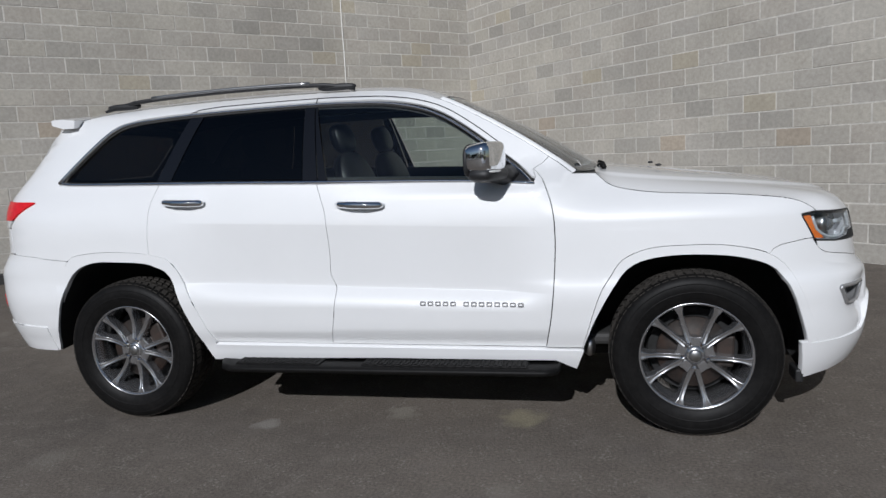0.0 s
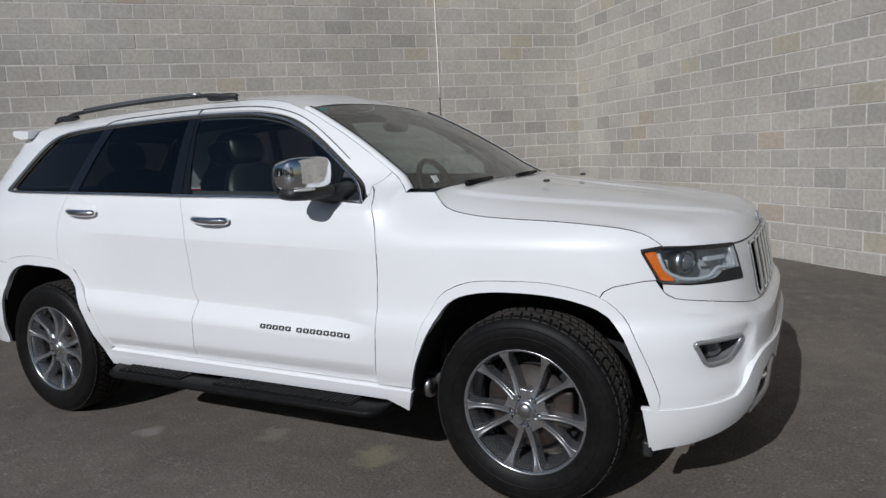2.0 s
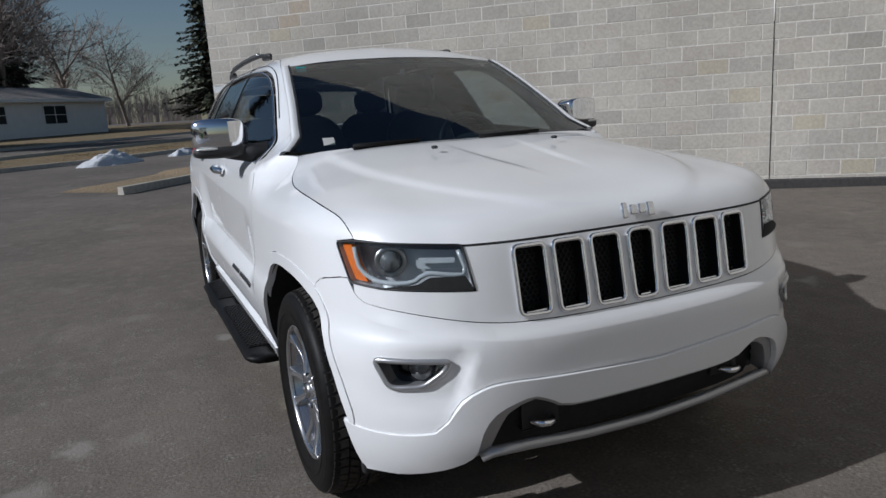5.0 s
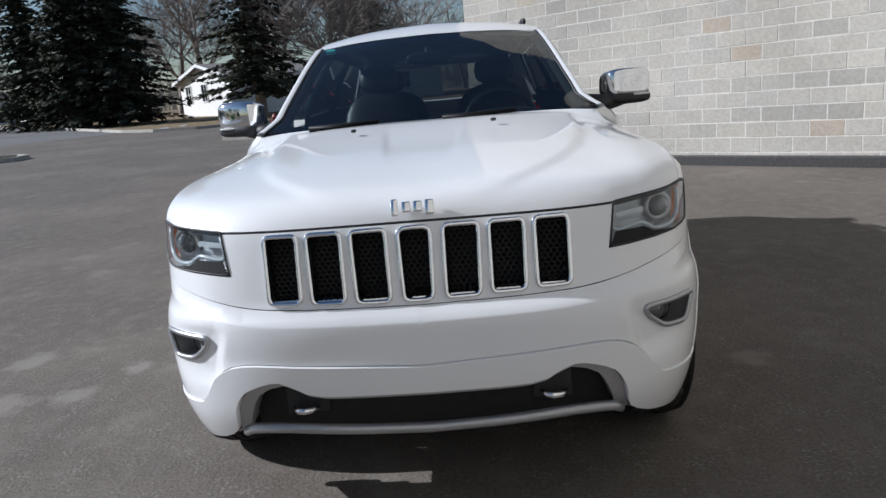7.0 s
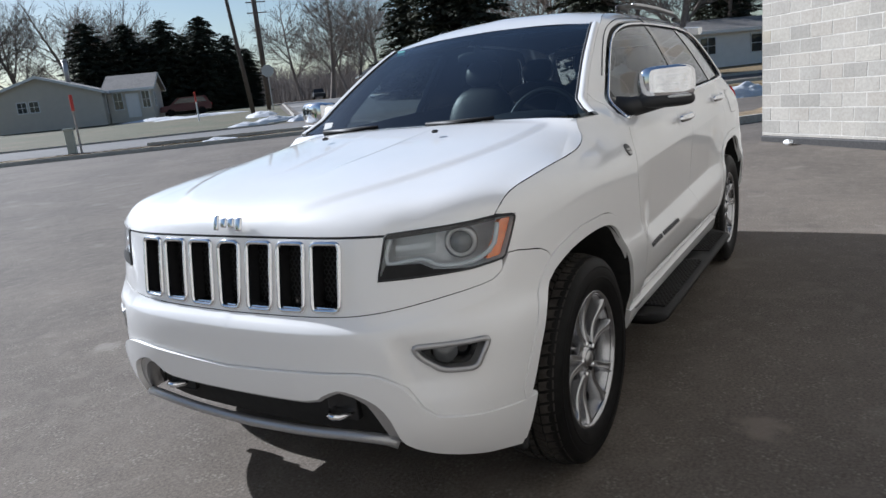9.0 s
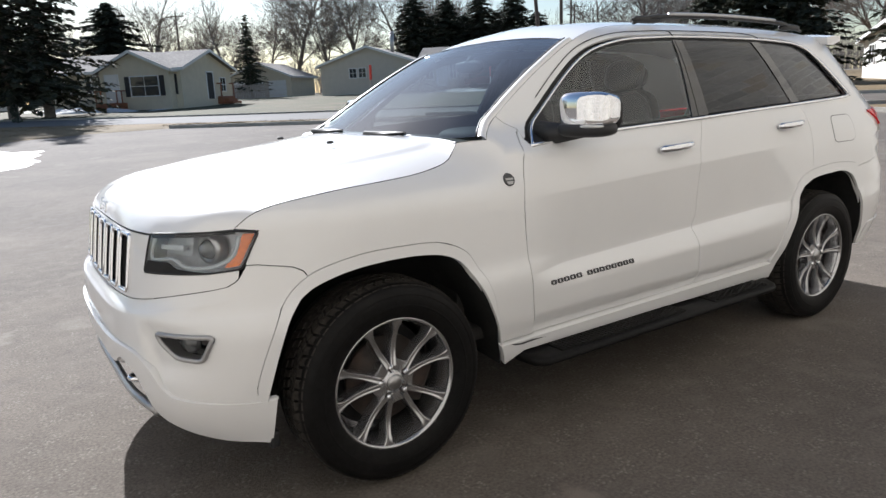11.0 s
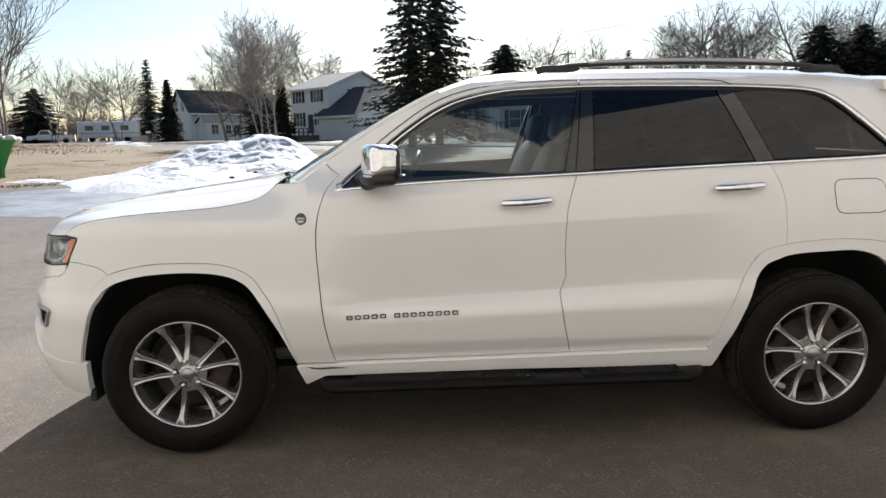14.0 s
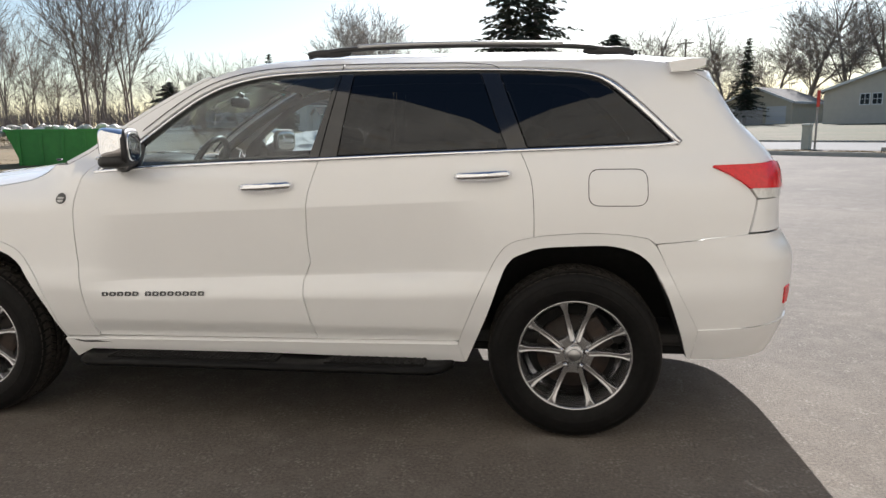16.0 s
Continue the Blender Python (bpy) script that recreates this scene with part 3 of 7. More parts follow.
def panel(name, loops, mat, parent, out=0.0, lip=0.014, gap=0.0025, cell=0.04, side=1, both=False, label="", place=at, rim_out=0.0, creases=()):
    """A sheet of the skin inside the first loop and outside the others, with its edges turned in by lip.
    side: 1 the left, -1 the right; both: the two halves of a panel that crosses the middle, in one mesh."""
    loops = [shrunk(loops[0], gap)] + [shrunk(l, -gap) for l in loops[1:]]
    if both:
        loops = [[(3.0 if a > 2.996 else -3.0 if a < -2.996 else a, z) for a, z in l] for l in loops]
    loops = [dense(l, cell * 0.8) for l in loops]
    flat = [p for l in loops for p in l]
    edges = []
    k = 0
    for l in loops:
        edges += [(k + i, k + (i + 1) % len(l)) for i in range(len(l))]
        k += len(l)
    lo = [min(p[c] for p in loops[0]) for c in (0, 1)]
    hi = [max(p[c] for p in loops[0]) for c in (0, 1)]
    inner = []
    rows = int((hi[1] - lo[1]) / cell) + 1
    cols = int((hi[0] - lo[0]) / cell) + 1
    for j in range(1, rows):
        for i in range(1, cols):
            p = (lo[0] + (i + 0.5 * (j % 2)) * cell, lo[1] + j * cell)
            if inside(p, loops) and far_from(p, flat, cell * 0.4):
                if all(abs(p[1] - line(p[0])) > 0.011 for line in creases):
                    inner.append(p)
    # close rows of points hold a crease sharp
    for line in creases:
        for i in range(1, cols * 2):
            a = lo[0] + i * cell / 2
            for d in (-0.003, 0.003):
                p = (a, line(a) + d)
                if inside(p, loops) and far_from(p, flat, 0.004):
                    inner.append(p)
    coords, _, faces, *_ = delaunay_2d_cdt([Vector(p) for p in flat + inner], edges, [], 0, 1e-6)
    pts = [tuple(c) for c in coords]
    keep = [f for f in faces if inside((sum(pts[i][0] for i in f) / 3, sum(pts[i][1] for i in f) / 3), loops)]
    verts, norms, polys = [], [], []
    for s in ((1, -1) if both else (side,)):
        base = len(verts)
        flip = Vector((1, s, 1))
        for a, z in pts:
            verts.append(Vector(place(a, z, out)) * flip)
            norms.append(surface_normal(place, a, z, out) * flip)
        for f in keep:
            polys.append([base + i for i in (f if s > 0 else f[::-1])])
        if lip:
            used = set()
            count = {}
            for f in keep:
                for q, (i, j) in enumerate(zip(f, f[1:] + f[:1])):
                    count[(i, j)] = f[q - 1] if f[q - 1] not in (i, j) else f[(q + 2) % 3]
            for (i, j), third in count.items():
                if (j, i) in count or (both and abs(pts[i][0]) > 2.9965 and abs(pts[j][0]) > 2.9965):
                    continue
                b = len(verts)
                for q in (i, j):
                    verts.append(verts[base + q].copy())
                    norms.append(norms[base + q].copy())
                for q in (j, i):
                    verts.append(verts[base + q] - norms[base + q] * lip)
                    norms.append(norms[base + q].copy())
                side_way = (verts[b + 1] - verts[b]).cross(norms[b]).normalized()
                if side_way.dot((verts[b] + verts[b + 1]) / 2 - verts[base + third]) < 0:
                    side_way = -side_way
                for q in range(4):
                    norms[b + q] = (side_way + norms[b + q] * 0.35).normalized() if q < 2 else side_way
                polys.append([b + 1, b, b + 3, b + 2])
    # faces look outward
    for k, f in enumerate(polys):
        g = (verts[f[1]] - verts[f[0]]).cross(verts[f[2]] - verts[f[0]])
        if g.dot(norms[f[0]] + norms[f[1]] + norms[f[2]]) < 0:
            polys[k] = f[::-1]
    me = bpy.data.meshes.new(name)
    me.from_pydata(verts, [], polys)
    me.materials.append(mat)
    me.shade_smooth()
    me.update()
    me.normals_split_custom_set_from_vertices([n if n.length else (0, 0, 1) for n in norms])
    ob = new(name, me)
    ob.parent = parent
    if label:
        ob["label"] = label
    return ob


def grid_mesh(rows, close=False):
    """A bmesh sheet through rows of points."""
    bm = bmesh.new()
    made = [[bm.verts.new(p) for p in row] for row in rows]
    for a, b in zip(made, made[1:]):
        m = len(a)
        for k in range(m if close else m - 1):
            bm.faces.new((a[k], a[(k + 1) % m], b[(k + 1) % m], b[k]))
    return bm


def coons(front, rear, centre, edge, nu, nv):
    """A patch between four lines, each a function of 0..1: front and rear from the middle to the edge, centre and edge from front to rear."""
    rows = []
    for j in range(nv + 1):
        v = j / nv
        row = []
        for i in range(nu + 1):
            u = i / nu
            c, e, f, r = (Vector(g(k)) for g, k in ((centre, v), (edge, v), (front, u), (rear, u)))
            corner = (1 - u) * (1 - v) * Vector(front(0)) + u * (1 - v) * Vector(front(1)) + (1 - u) * v * Vector(rear(0)) + u * v * Vector(rear(1))
            row.append((1 - u) * c + u * e + (1 - v) * f + v * r - corner)
        rows.append(row)
    return rows


def mirrored(rows):
    """Rows that run from the middle to the left edge, carried across to the right."""
    return [[Vector((p.x, -p.y, p.z)) for p in row[:0:-1]] + list(row) for row in rows]


def along(points):
    """A line through points as a function of 0..1, by length."""
    pts = [Vector(p) for p in spline([tuple(p) for p in points], 0.02)]
    cum = [0.0]
    for p, q in zip(pts, pts[1:]):
        cum.append(cum[-1] + (q - p).length)
    def f(k):
        d = min(max(k, 0.0), 1.0) * cum[-1]
        for i in range(len(pts) - 1):
            if d <= cum[i + 1] or i == len(pts) - 2:
                return pts[i].lerp(pts[i + 1], (d - cum[i]) / ((cum[i + 1] - cum[i]) or 1))
    return f


def lathe(profile, n=64, wave=None):
    """A turned shape about the y axis from (radius, y) pairs."""
    bm = bmesh.new()
    rows = []
    for k in range(n):
        a = 2 * math.pi * k / n
        rows.append([bm.verts.new(((r + (wave(k, i) if wave else 0)) * math.cos(a), y, (r + (wave(k, i) if wave else 0)) * math.sin(a))) for i, (r, y) in enumerate(profile)])
    for k in range(n):
        a, b = rows[k], rows[(k + 1) % n]
        for i in range(len(profile) - 1):
            bm.faces.new((a[i], a[i + 1], b[i + 1], b[i]))
    bmesh.ops.recalc_face_normals(bm, faces=bm.faces)
    return bm


def blob(centre, size, power=3.0, m=None, n=20, taper=None):
    """A softly squared solid."""
    bm = bmesh.new()
    rows = []
    def p(c, e):
        return math.copysign(abs(c) ** e, c)
    e = 2 / power
    for j in range(n + 1):
        v = -math.pi / 2 + math.pi * j / n
        row = []
        for i in range(n * 2):
            u = 2 * math.pi * i / (n * 2)
            q = Vector((p(math.cos(v), e) * p(math.cos(u), e) * size[0], p(math.cos(v), e) * p(math.sin(u), e) * size[1], p(math.sin(v), e) * size[2]))
            if taper:
                q = Vector(taper(q))
            row.append(bm.verts.new(q + Vector(centre)))
        rows.append(row)
    for a, b in zip(rows, rows[1:]):
        for i in range(n * 2):
            bm.faces.new((a[i], a[(i + 1) % (n * 2)], b[(i + 1) % (n * 2)], b[i]))
    bmesh.ops.remove_doubles(bm, verts=bm.verts, dist=1e-4)
    bmesh.ops.recalc_face_normals(bm, faces=bm.faces)
    if m is not None:
        bmesh.ops.transform(bm, matrix=m, verts=bm.verts)
    return bm


# ---- the car ----
AXLE, TYRE, WHEEL_Y = 1.4575, 0.384, 0.815
car = thing("sport_utility_car", "white four-door sport utility car with chrome trim parked on asphalt", "car")

HOOD_EDGE = spline([(1.035, 1.228), (1.08, 1.185), (1.14, 1.158), (1.27, 1.136), (1.40, 1.126), (1.635, 1.112), (1.85, 1.088), (1.942, 1.060), (1.99, 1.024)])
LAMP = rounded([(1.912, 1.012), (1.975, 0.897), (2.05, 0.886), (2.336, 0.876), (2.302, 1.004), (2.11, 1.013), (1.99, 1.019)], 0.012)
GRILLE_TOP = spline([(2.302, 1.004), (2.45, 1.003), (2.7, 1.003), (3.0, 1.003)])
NOSE_SEAM = spline([(1.768, 0.847), (1.782, 0.868), (1.815, 0.885), (1.88, 0.897), (1.962, 0.906), (1.988, 0.866), (2.015, 0.840), (2.12, 0.818), (2.38, 0.778), (2.6, 0.766), (3.0, 0.760)])
CHIN_SEAM = spline([(1.905, 0.447), (2.0, 0.446), (2.186, 0.473), (2.225, 0.507), (2.267, 0.563), (2.33, 0.600), (2.42, 0.612), (2.6, 0.604), (3.0, 0.585)])
INTAKE_EDGE = spline([(2.20, 0.330), (2.298, 0.376), (2.33, 0.465), (2.371, 0.518), (2.440, 0.546), (2.505, 0.555), (2.570, 0.530), (2.65, 0.506), (3.0, 0.499)])
FLARE_F = spline([(1.905, 0.445), (1.965, 0.467), (1.945, 0.56), (1.893, 0.691), (1.848, 0.783), (1.756, 0.855), (1.589, 0.893), (1.424, 0.898), (1.261, 0.887), (1.146, 0.839), (1.09, 0.764), (1.034, 0.667), (0.951, 0.405)])
ARCH_F = spline([(1.94, 0.29), (1.945, 0.36), (1.935, 0.448), (1.865, 0.666), (1.822, 0.747), (1.758, 0.805), (1.592, 0.848), (1.356, 0.854), (1.194, 0.817), (1.103, 0.718), (1.004, 0.536), (0.963, 0.406), (0.925, 0.30)])
FLARE_R = spline([(-0.945, 0.438), (-1.051, 0.696), (-1.148, 0.867), (-1.267, 0.912), (-1.41, 0.928), (-1.549, 0.932), (-1.713, 0.918), (-1.784, 0.882), (-1.88, 0.69), (-1.97, 0.521)])
ARCH_R = spline([(-0.978, 0.335), (-1.074, 0.568), (-1.16, 0.793), (-1.244, 0.848), (-1.315, 0.868), (-1.46, 0.877), (-1.62, 0.876), (-1.745, 0.823), (-1.833, 0.681), (-1.945, 0.376)])
SEAM_F = spline([(0.742, 1.262), (0.79, 1.215), (0.833, 1.095), (0.845, 0.95), (0.835, 0.752), (0.816, 0.575), (0.785, 0.418)])
SEAM_B = spline([(-0.325, 1.246), (-0.290, 1.14), (-0.273, 1.062), (-0.268, 0.885), (-0.274, 0.785), (-0.245, 0.712), (-0.262, 0.574), (-0.297, 0.428)])
SEAM_R = spline([(-1.215, 1.276), (-1.262, 1.156), (-1.275, 1.0), (-1.275, 0.913)])
BELT = spline([(0.745, 1.194), (0.505, 1.212), (0.097, 1.231), (-0.305, 1.245), (-0.766, 1.262), (-1.24, 1.277), (-1.643, 1.288), (-1.84, 1.296), (-1.895, 1.304)])
ROOFLINE = spline([(0.93, 1.234), (0.86, 1.287), (0.685, 1.405), (0.49, 1.522), (0.27, 1.632), (0.05, 1.693), (-0.3, 1.715), (-1.0, 1.713), (-1.6, 1.690), (-1.93, 1.652)])
GLASS_TOP = spline([(0.745, 1.194), (0.688, 1.25), (0.545, 1.364), (0.411, 1.465), (0.288, 1.543), (0.16, 1.595), (-0.026, 1.631), (-0.243, 1.643), (-0.417, 1.647), (-0.735, 1.646), (-1.078, 1.639), (-1.309, 1.629), (-1.49, 1.614), (-1.60, 1.575), (-1.723, 1.472), (-1.864, 1.336), (-1.895, 1.304)])


def height_on(line, x):
    """z of a line over x."""
    for p, q in zip(line, line[1:]):
        if min(p[0], q[0]) <= x <= max(p[0], q[0]) and p[0] != q[0]:
            return p[1] + (q[1] - p[1]) * (x - p[0]) / (q[0] - p[0])
    return line[0][1] if abs(x - line[0][0]) < abs(x - line[-1][0]) else line[-1][1]


def between(line, x0, x1, n=16, up=0.0):
    return [(x0 + (x1 - x0) * k / n, height_on(line, x0 + (x1 - x0) * k / n) + up) for k in range(n + 1)]


def lies_between(line, x0, x1):
    return [p for p in line if min(x0, x1) < p[0] < max(x0, x1)]


FOG = rounded([(2.038, 0.690), (2.242, 0.688), (2.228, 0.652), (2.16, 0.604), (2.072, 0.598)], 0.022, 4)
FUEL = rounded([(-1.505, 1.198), (-1.745, 1.198), (-1.745, 1.05), (-1.505, 1.05)], 0.045, 5)


def nose_dent(a, z, out=0.0):
    """The skin with the fog lamps' pockets pressed in: a firm step on the inner side, fading out towards the wheel."""
    step_in = soft((2.335 - 0.22 * max(0.72 - z, 0.0) - a) / 0.06)
    k = step_in * soft((a - 1.99) / 0.22) * soft((0.750 - z) / 0.10) * soft((z - 0.49) / 0.10)
    ridge = bumper_ridge(a)
    proud = 0.010 * (math.exp((z - ridge) / 0.05) if z < ridge else max(0.0, 1 - (z - ridge) / 0.042))
    return at(a, z, out - 0.024 * k + proud * soft((a - 1.98) / 0.12))


def chin_lip(a, z, out=0.0):
    """The chin stands proud of the bumper in the middle and runs flush towards the wheels."""
    return at(a, z, out + 0.005 + 0.008 * soft((a - 2.0) / 0.25))


def bumper_ridge(a):
    """The height of the ridge along the bumper, a little under the grille's seam."""
    return height_on(NOSE_SEAM, max(a, 2.0)) - 0.044


def upper_crease(a):
    return 1.0 + (0.75 - a) * 0.04


def lower_crease(a):
    return 0.690 + (0.75 - a) * 0.038


def door_crease(a, z, out=0.0):
    """The skin with the doors' creases: a hollow between an upper and a lower line, a bright ledge under it, and a tucked-in foot."""
    if -1.25 < a < 0.86 and z < 1.15:
        high, low = upper_crease(a), lower_crease(a)
        ends = soft((0.86 - a) / 0.3) * soft((a + 1.2) / 0.4)
        if low <= z < high:
            wanted = 0.056 + (steps(SIDE_IN, high) - 0.056) * (z - low) / (high - low)
        elif z < low:
            k = min((low - z) / 0.10, 1.0)
            wanted = 0.056 * (1 - k) ** 1.9 + steps(SIDE_IN, min(z, 0.64)) * k
        else:
            wanted = steps(SIDE_IN, z)
        shift = (steps(SIDE_IN, z) - wanted) * ends
        foot = 0.20 * max(0.0, 0.505 - z) * soft((0.86 - a) / 0.1)
        return at(a, z, out + shift - foot)
    return at(a, z, out)


for side in (1, -1):
    # wings, doors, rear quarters
    panel("front_wing", [HOOD_EDGE + [(1.914, 1.014), (1.966, 0.909)] + [p for p in NOSE_SEAM if p[0] < 1.965][::-1] + lies_between(FLARE_F, 0.95, 1.766) + [(0.951, 0.418), (0.80, 0.418)] + SEAM_F[::-1] + [(0.785, 1.288), (0.815, 1.318)] + [p for p in ROOFLINE if p[0] > 0.82][::-1]], PAINT, car, side=side)
    front_door = panel("front_door", [SEAM_F[::-1] + [(0.756, 1.225), (0.745, 1.194)] + lies_between(BELT, 0.745, -0.325) + SEAM_B], PAINT, car, side=side, place=door_crease, cell=0.02, gap=0.0024, creases=(upper_crease, lower_crease))
    rear_door = panel("rear_door", [SEAM_B[::-1] + lies_between(BELT, -0.325, -1.215) + SEAM_R + [(-1.262, 0.911)] + lies_between(FLARE_R, -0.945, -1.255)[::-1] + [(-0.945, 0.436)]], PAINT, car, side=side, place=door_crease, cell=0.02, gap=0.0012, creases=(upper_crease, lower_crease))
    body_side = panel("body_side", [[(0.815, 1.318)] + [(0.785, 1.288), (0.742, 1.262), (0.757, 1.226)] + [(p[0] + 0.012, p[1] + 0.016) for p in GLASS_TOP if 1.21 < p[1] and p[0] > -1.5] + [(p[0] - 0.016, p[1] + 0.012) for p in GLASS_TOP if p[0] <= -1.5] + [(-1.895, 1.297)] + lies_between(BELT, -1.895, -1.215)[::-1] + SEAM_R + lies_between(FLARE_R, -1.275, -1.78) + [(-1.784, 0.888), (-1.97, 0.905), (-2.040, 0.9235), (-2.056, 1.070), (-2.040, 1.117), (-2.006, 1.210), (-2.16, 1.222), (-2.20, 1.30), (-2.10, 1.42), (-2.0, 1.62)] + [p for p in ROOFLINE if p[0] < 0.81][::-1]], PAINT, car, side=side, gap=0.0015)
    panel("sill", [[(0.948, 0.408), (0.785, 0.409), (-0.297, 0.420), (-0.945, 0.427), (-0.975, 0.335), (-0.57, 0.347), (-0.04, 0.355), (0.83, 0.352), (0.925, 0.305), (0.963, 0.405)]], PAINT, car, side=side, out=0.012, lip=0.05)
    # flares
    panel("front_flare", [FLARE_F[2:] + [(0.945, 0.385)] + ARCH_F[::-1][6:] + [(1.94, 0.30), (1.958, 0.44)]], PAINT, car, side=side, out=0.004, lip=0.03, cell=0.03, gap=0.0008)
    panel("rear_flare", [FLARE_R + [(-1.985, 0.49), (-1.955, 0.376)] + ARCH_R[::-1] + [(-0.955, 0.36)]], PAINT, car, side=side, out=0.004, lip=0.03, cell=0.03, gap=0.0008)
    # windows with their bright and black frames
    def pane(name, x0, x1, mat, parent):
        low = between(BELT, x0[0], x1[0], 14, 0.016)
        high = between(GLASS_TOP, x1[1], x0[1], 22, -0.014)
        panel(name, [low + high], mat, parent, side=side, out=-0.012, lip=0.003, cell=0.08)
    low = [(0.712, 1.214)] + between(BELT, 0.68, -0.272, 14, 0.016)
    high = between(GLASS_TOP, -0.372, 0.70, 30, -0.014)
    panel("side_window", [[p for p in low] + [p for p in high if p[1] > 1.225]], PANE, front_door, side=side, out=-0.012, lip=0.003, cell=0.08)
    pane("rear_side_window", (-0.405, -0.447), (-1.155, -1.03), PRIVACY, rear_door)
    low = between(BELT, -1.245, -1.868, 12, 0.016)
    high = between(GLASS_TOP, -1.845, -1.115, 22, -0.014)
    panel("quarter_window", [low + high], PRIVACY, body_side, side=side, out=-0.012, lip=0.003, cell=0.08)
    panel("front_pillar_trim", [between(BELT, -0.272, -0.322, 3, 0.012) + between(GLASS_TOP, -0.388, -0.372, 3, -0.012)], GLOSS, front_door, side=side, out=-0.008)
    panel("centre_pillar_trim", [between(BELT, -0.322, -0.405, 3, 0.012) + between(GLASS_TOP, -0.447, -0.388, 3, -0.012)], GLOSS, rear_door, side=side, out=-0.008)
    panel("rear_pillar_trim", [between(BELT, -1.155, -1.245, 3, 0.012) + between(GLASS_TOP, -1.115, -1.03, 3, -0.012)], GLOSS, body_side, side=side, out=-0.008)
    # chrome line round the side glass
    flip = Vector((1, side, 1))
    belt_line = [Vector(at(a, z + 0.004, 0.004)) * flip for a, z in between(BELT, 0.755, -1.895, 60)]
    part("belt_moulding", ring_tube(bmesh.new(), belt_line, 0.009, 8), CHROME, car, "chrome strip under the side windows", True)
    arc = [Vector(at(a, z, 0.002)) * flip for a, z in GLASS_TOP]
    part("window_moulding", ring_tube(bmesh.new(), arc, [0.0065 + 0.006 * soft((-1.45 - a) / 0.25) for a, z in GLASS_TOP], 8), CHROME, car, "thin chrome strip round the side windows", True)
    # seam above the doors
    door_seam = [(x + 0.03, height_on(GLASS_TOP, x) + 0.034) for x in [0.56 - 0.055 * k for k in range(29)]] + [(-1.075, 1.664), (-1.105, 1.652), (-1.118, 1.640)]
    door_seam = [Vector(at(a, z, 0.0035)) * flip for a, z in spline(door_seam, 0.03)]
    frame_seam = [Vector(at(a, z, 0.0035)) * flip for a, z in ((-0.386, 1.650), (-0.388, 1.668), (-0.390, 1.680))]
    part("frame_seal", ring_tube(bmesh.new(), frame_seam, 0.0026, 5), BLACK, car, "black rubber seam between the door frames", True)
    part("door_seal", ring_tube(bmesh.new(), door_seam, 0.0022, 5), BLACK, car, "black rubber seam above the doors", True)
    # handles
    for name, x0, door in (("front_handle", 0.030, front_door), ("rear_handle", -0.936, rear_door)):
        z0 = 1.127 if x0 > 0 else 1.172
        grip = [Vector(at(x0 - 0.24 * k / 12, z0 + 0.012 * k / 12, 0.012 + 0.028 * min(1, 3 * min(k, 12 - k) / 12))) * flip for k in range(13)]
        bm = ring_tube(bmesh.new(), grip, [0.012] + [0.0185] * 11 + [0.012], 10)
        part("door_handle", bm, CHROME, door, "chrome grab handle", True)
        panel("handle_cup", [rounded([(x0 - 0.015, z0 + 0.035), (x0 - 0.215, z0 + 0.045), (x0 - 0.215, z0 - 0.022), (x0 - 0.015, z0 - 0.032)], 0.03)], PAINT, door, side=side, out=0.001, gap=0, lip=0.002)
    # name plate: plain grey bars
    x0 = 0.722 if side > 0 else 0.191
    s = -1 if side > 0 else 1
    widths = [0.034] * 5 + [0.0] + [0.034] * 8
    run = 0.0
    for k, w in enumerate(widths):
        if not w:
            run += 0.026
            continue
        a0 = x0 + s * run
        a1 = a0 + s * 0.027
        zz = 0.636 + (0.722 - min(a0, a1)) * 0.022
        panel("letter_bar", [rounded([(a0, zz - 0.0095), (a1, zz - 0.0095), (a1, zz + 0.0095), (a0, zz + 0.0095)], 0.004, 2), rounded([(a0 + s * 0.0055, zz - 0.005), (a1 - s * 0.0055, zz - 0.005), (a1 - s * 0.0055, zz + 0.005), (a0 + s * 0.0055, zz + 0.005)], 0.002, 1)], BADGE, front_door, side=side, out=0.007, gap=0, lip=0.006, cell=0.02, label="plain dark grey bar of the name plate", place=door_crease)
        run += 0.0372
    # roof rail
    rail = [Vector((x, 0.565 + (0.015 if abs(x + 0.95) < 0.6 else 0), z)) * flip for x, z in spline([(-0.20, 1.720), (-0.27, 1.740), (-0.36, 1.751), (-0.62, 1.759), (-1.0, 1.758), (-1.4, 1.745), (-1.60, 1.726), (-1.72, 1.700)], 0.05)]
    rail_part = part("roof_rail", ring_tube(bmesh.new(), rail, [0.012 if 0 < k < len(rail) - 1 else 0.008 for k in range(len(rail))], 10), BLACK, car, "black roof rail with a bright middle", True)
    middle = [p + Vector((0, 0.004 * side, 0.009)) for p in rail if -1.4 < p.x < -0.42]
    part("bright_insert", ring_tube(bmesh.new(), middle, 0.0105, 8), SATIN, rail_part, smooth=True)
    part("rail_foot", blob((-0.30, 0.565 * side, 1.738), (0.11, 0.018, 0.019), 2.6, n=8), BLACK, rail_part, smooth=True)
    part("rail_foot", blob((-1.60, 0.56 * side, 1.720), (0.11, 0.018, 0.019), 2.6, n=8), BLACK, rail_part, smooth=True)
    # tail lamps
    tail = panel("tail_lamp", [rounded([(-2.002, 1.213), (-2.172, 1.224), (-2.335, 1.218), (-2.335, 1.106), (-2.19, 1.110), (-2.040, 1.117)], 0.006)], REDLENS, car, side=side, out=0.012, lip=0.03, gap=0, label="red tail lamp lens")
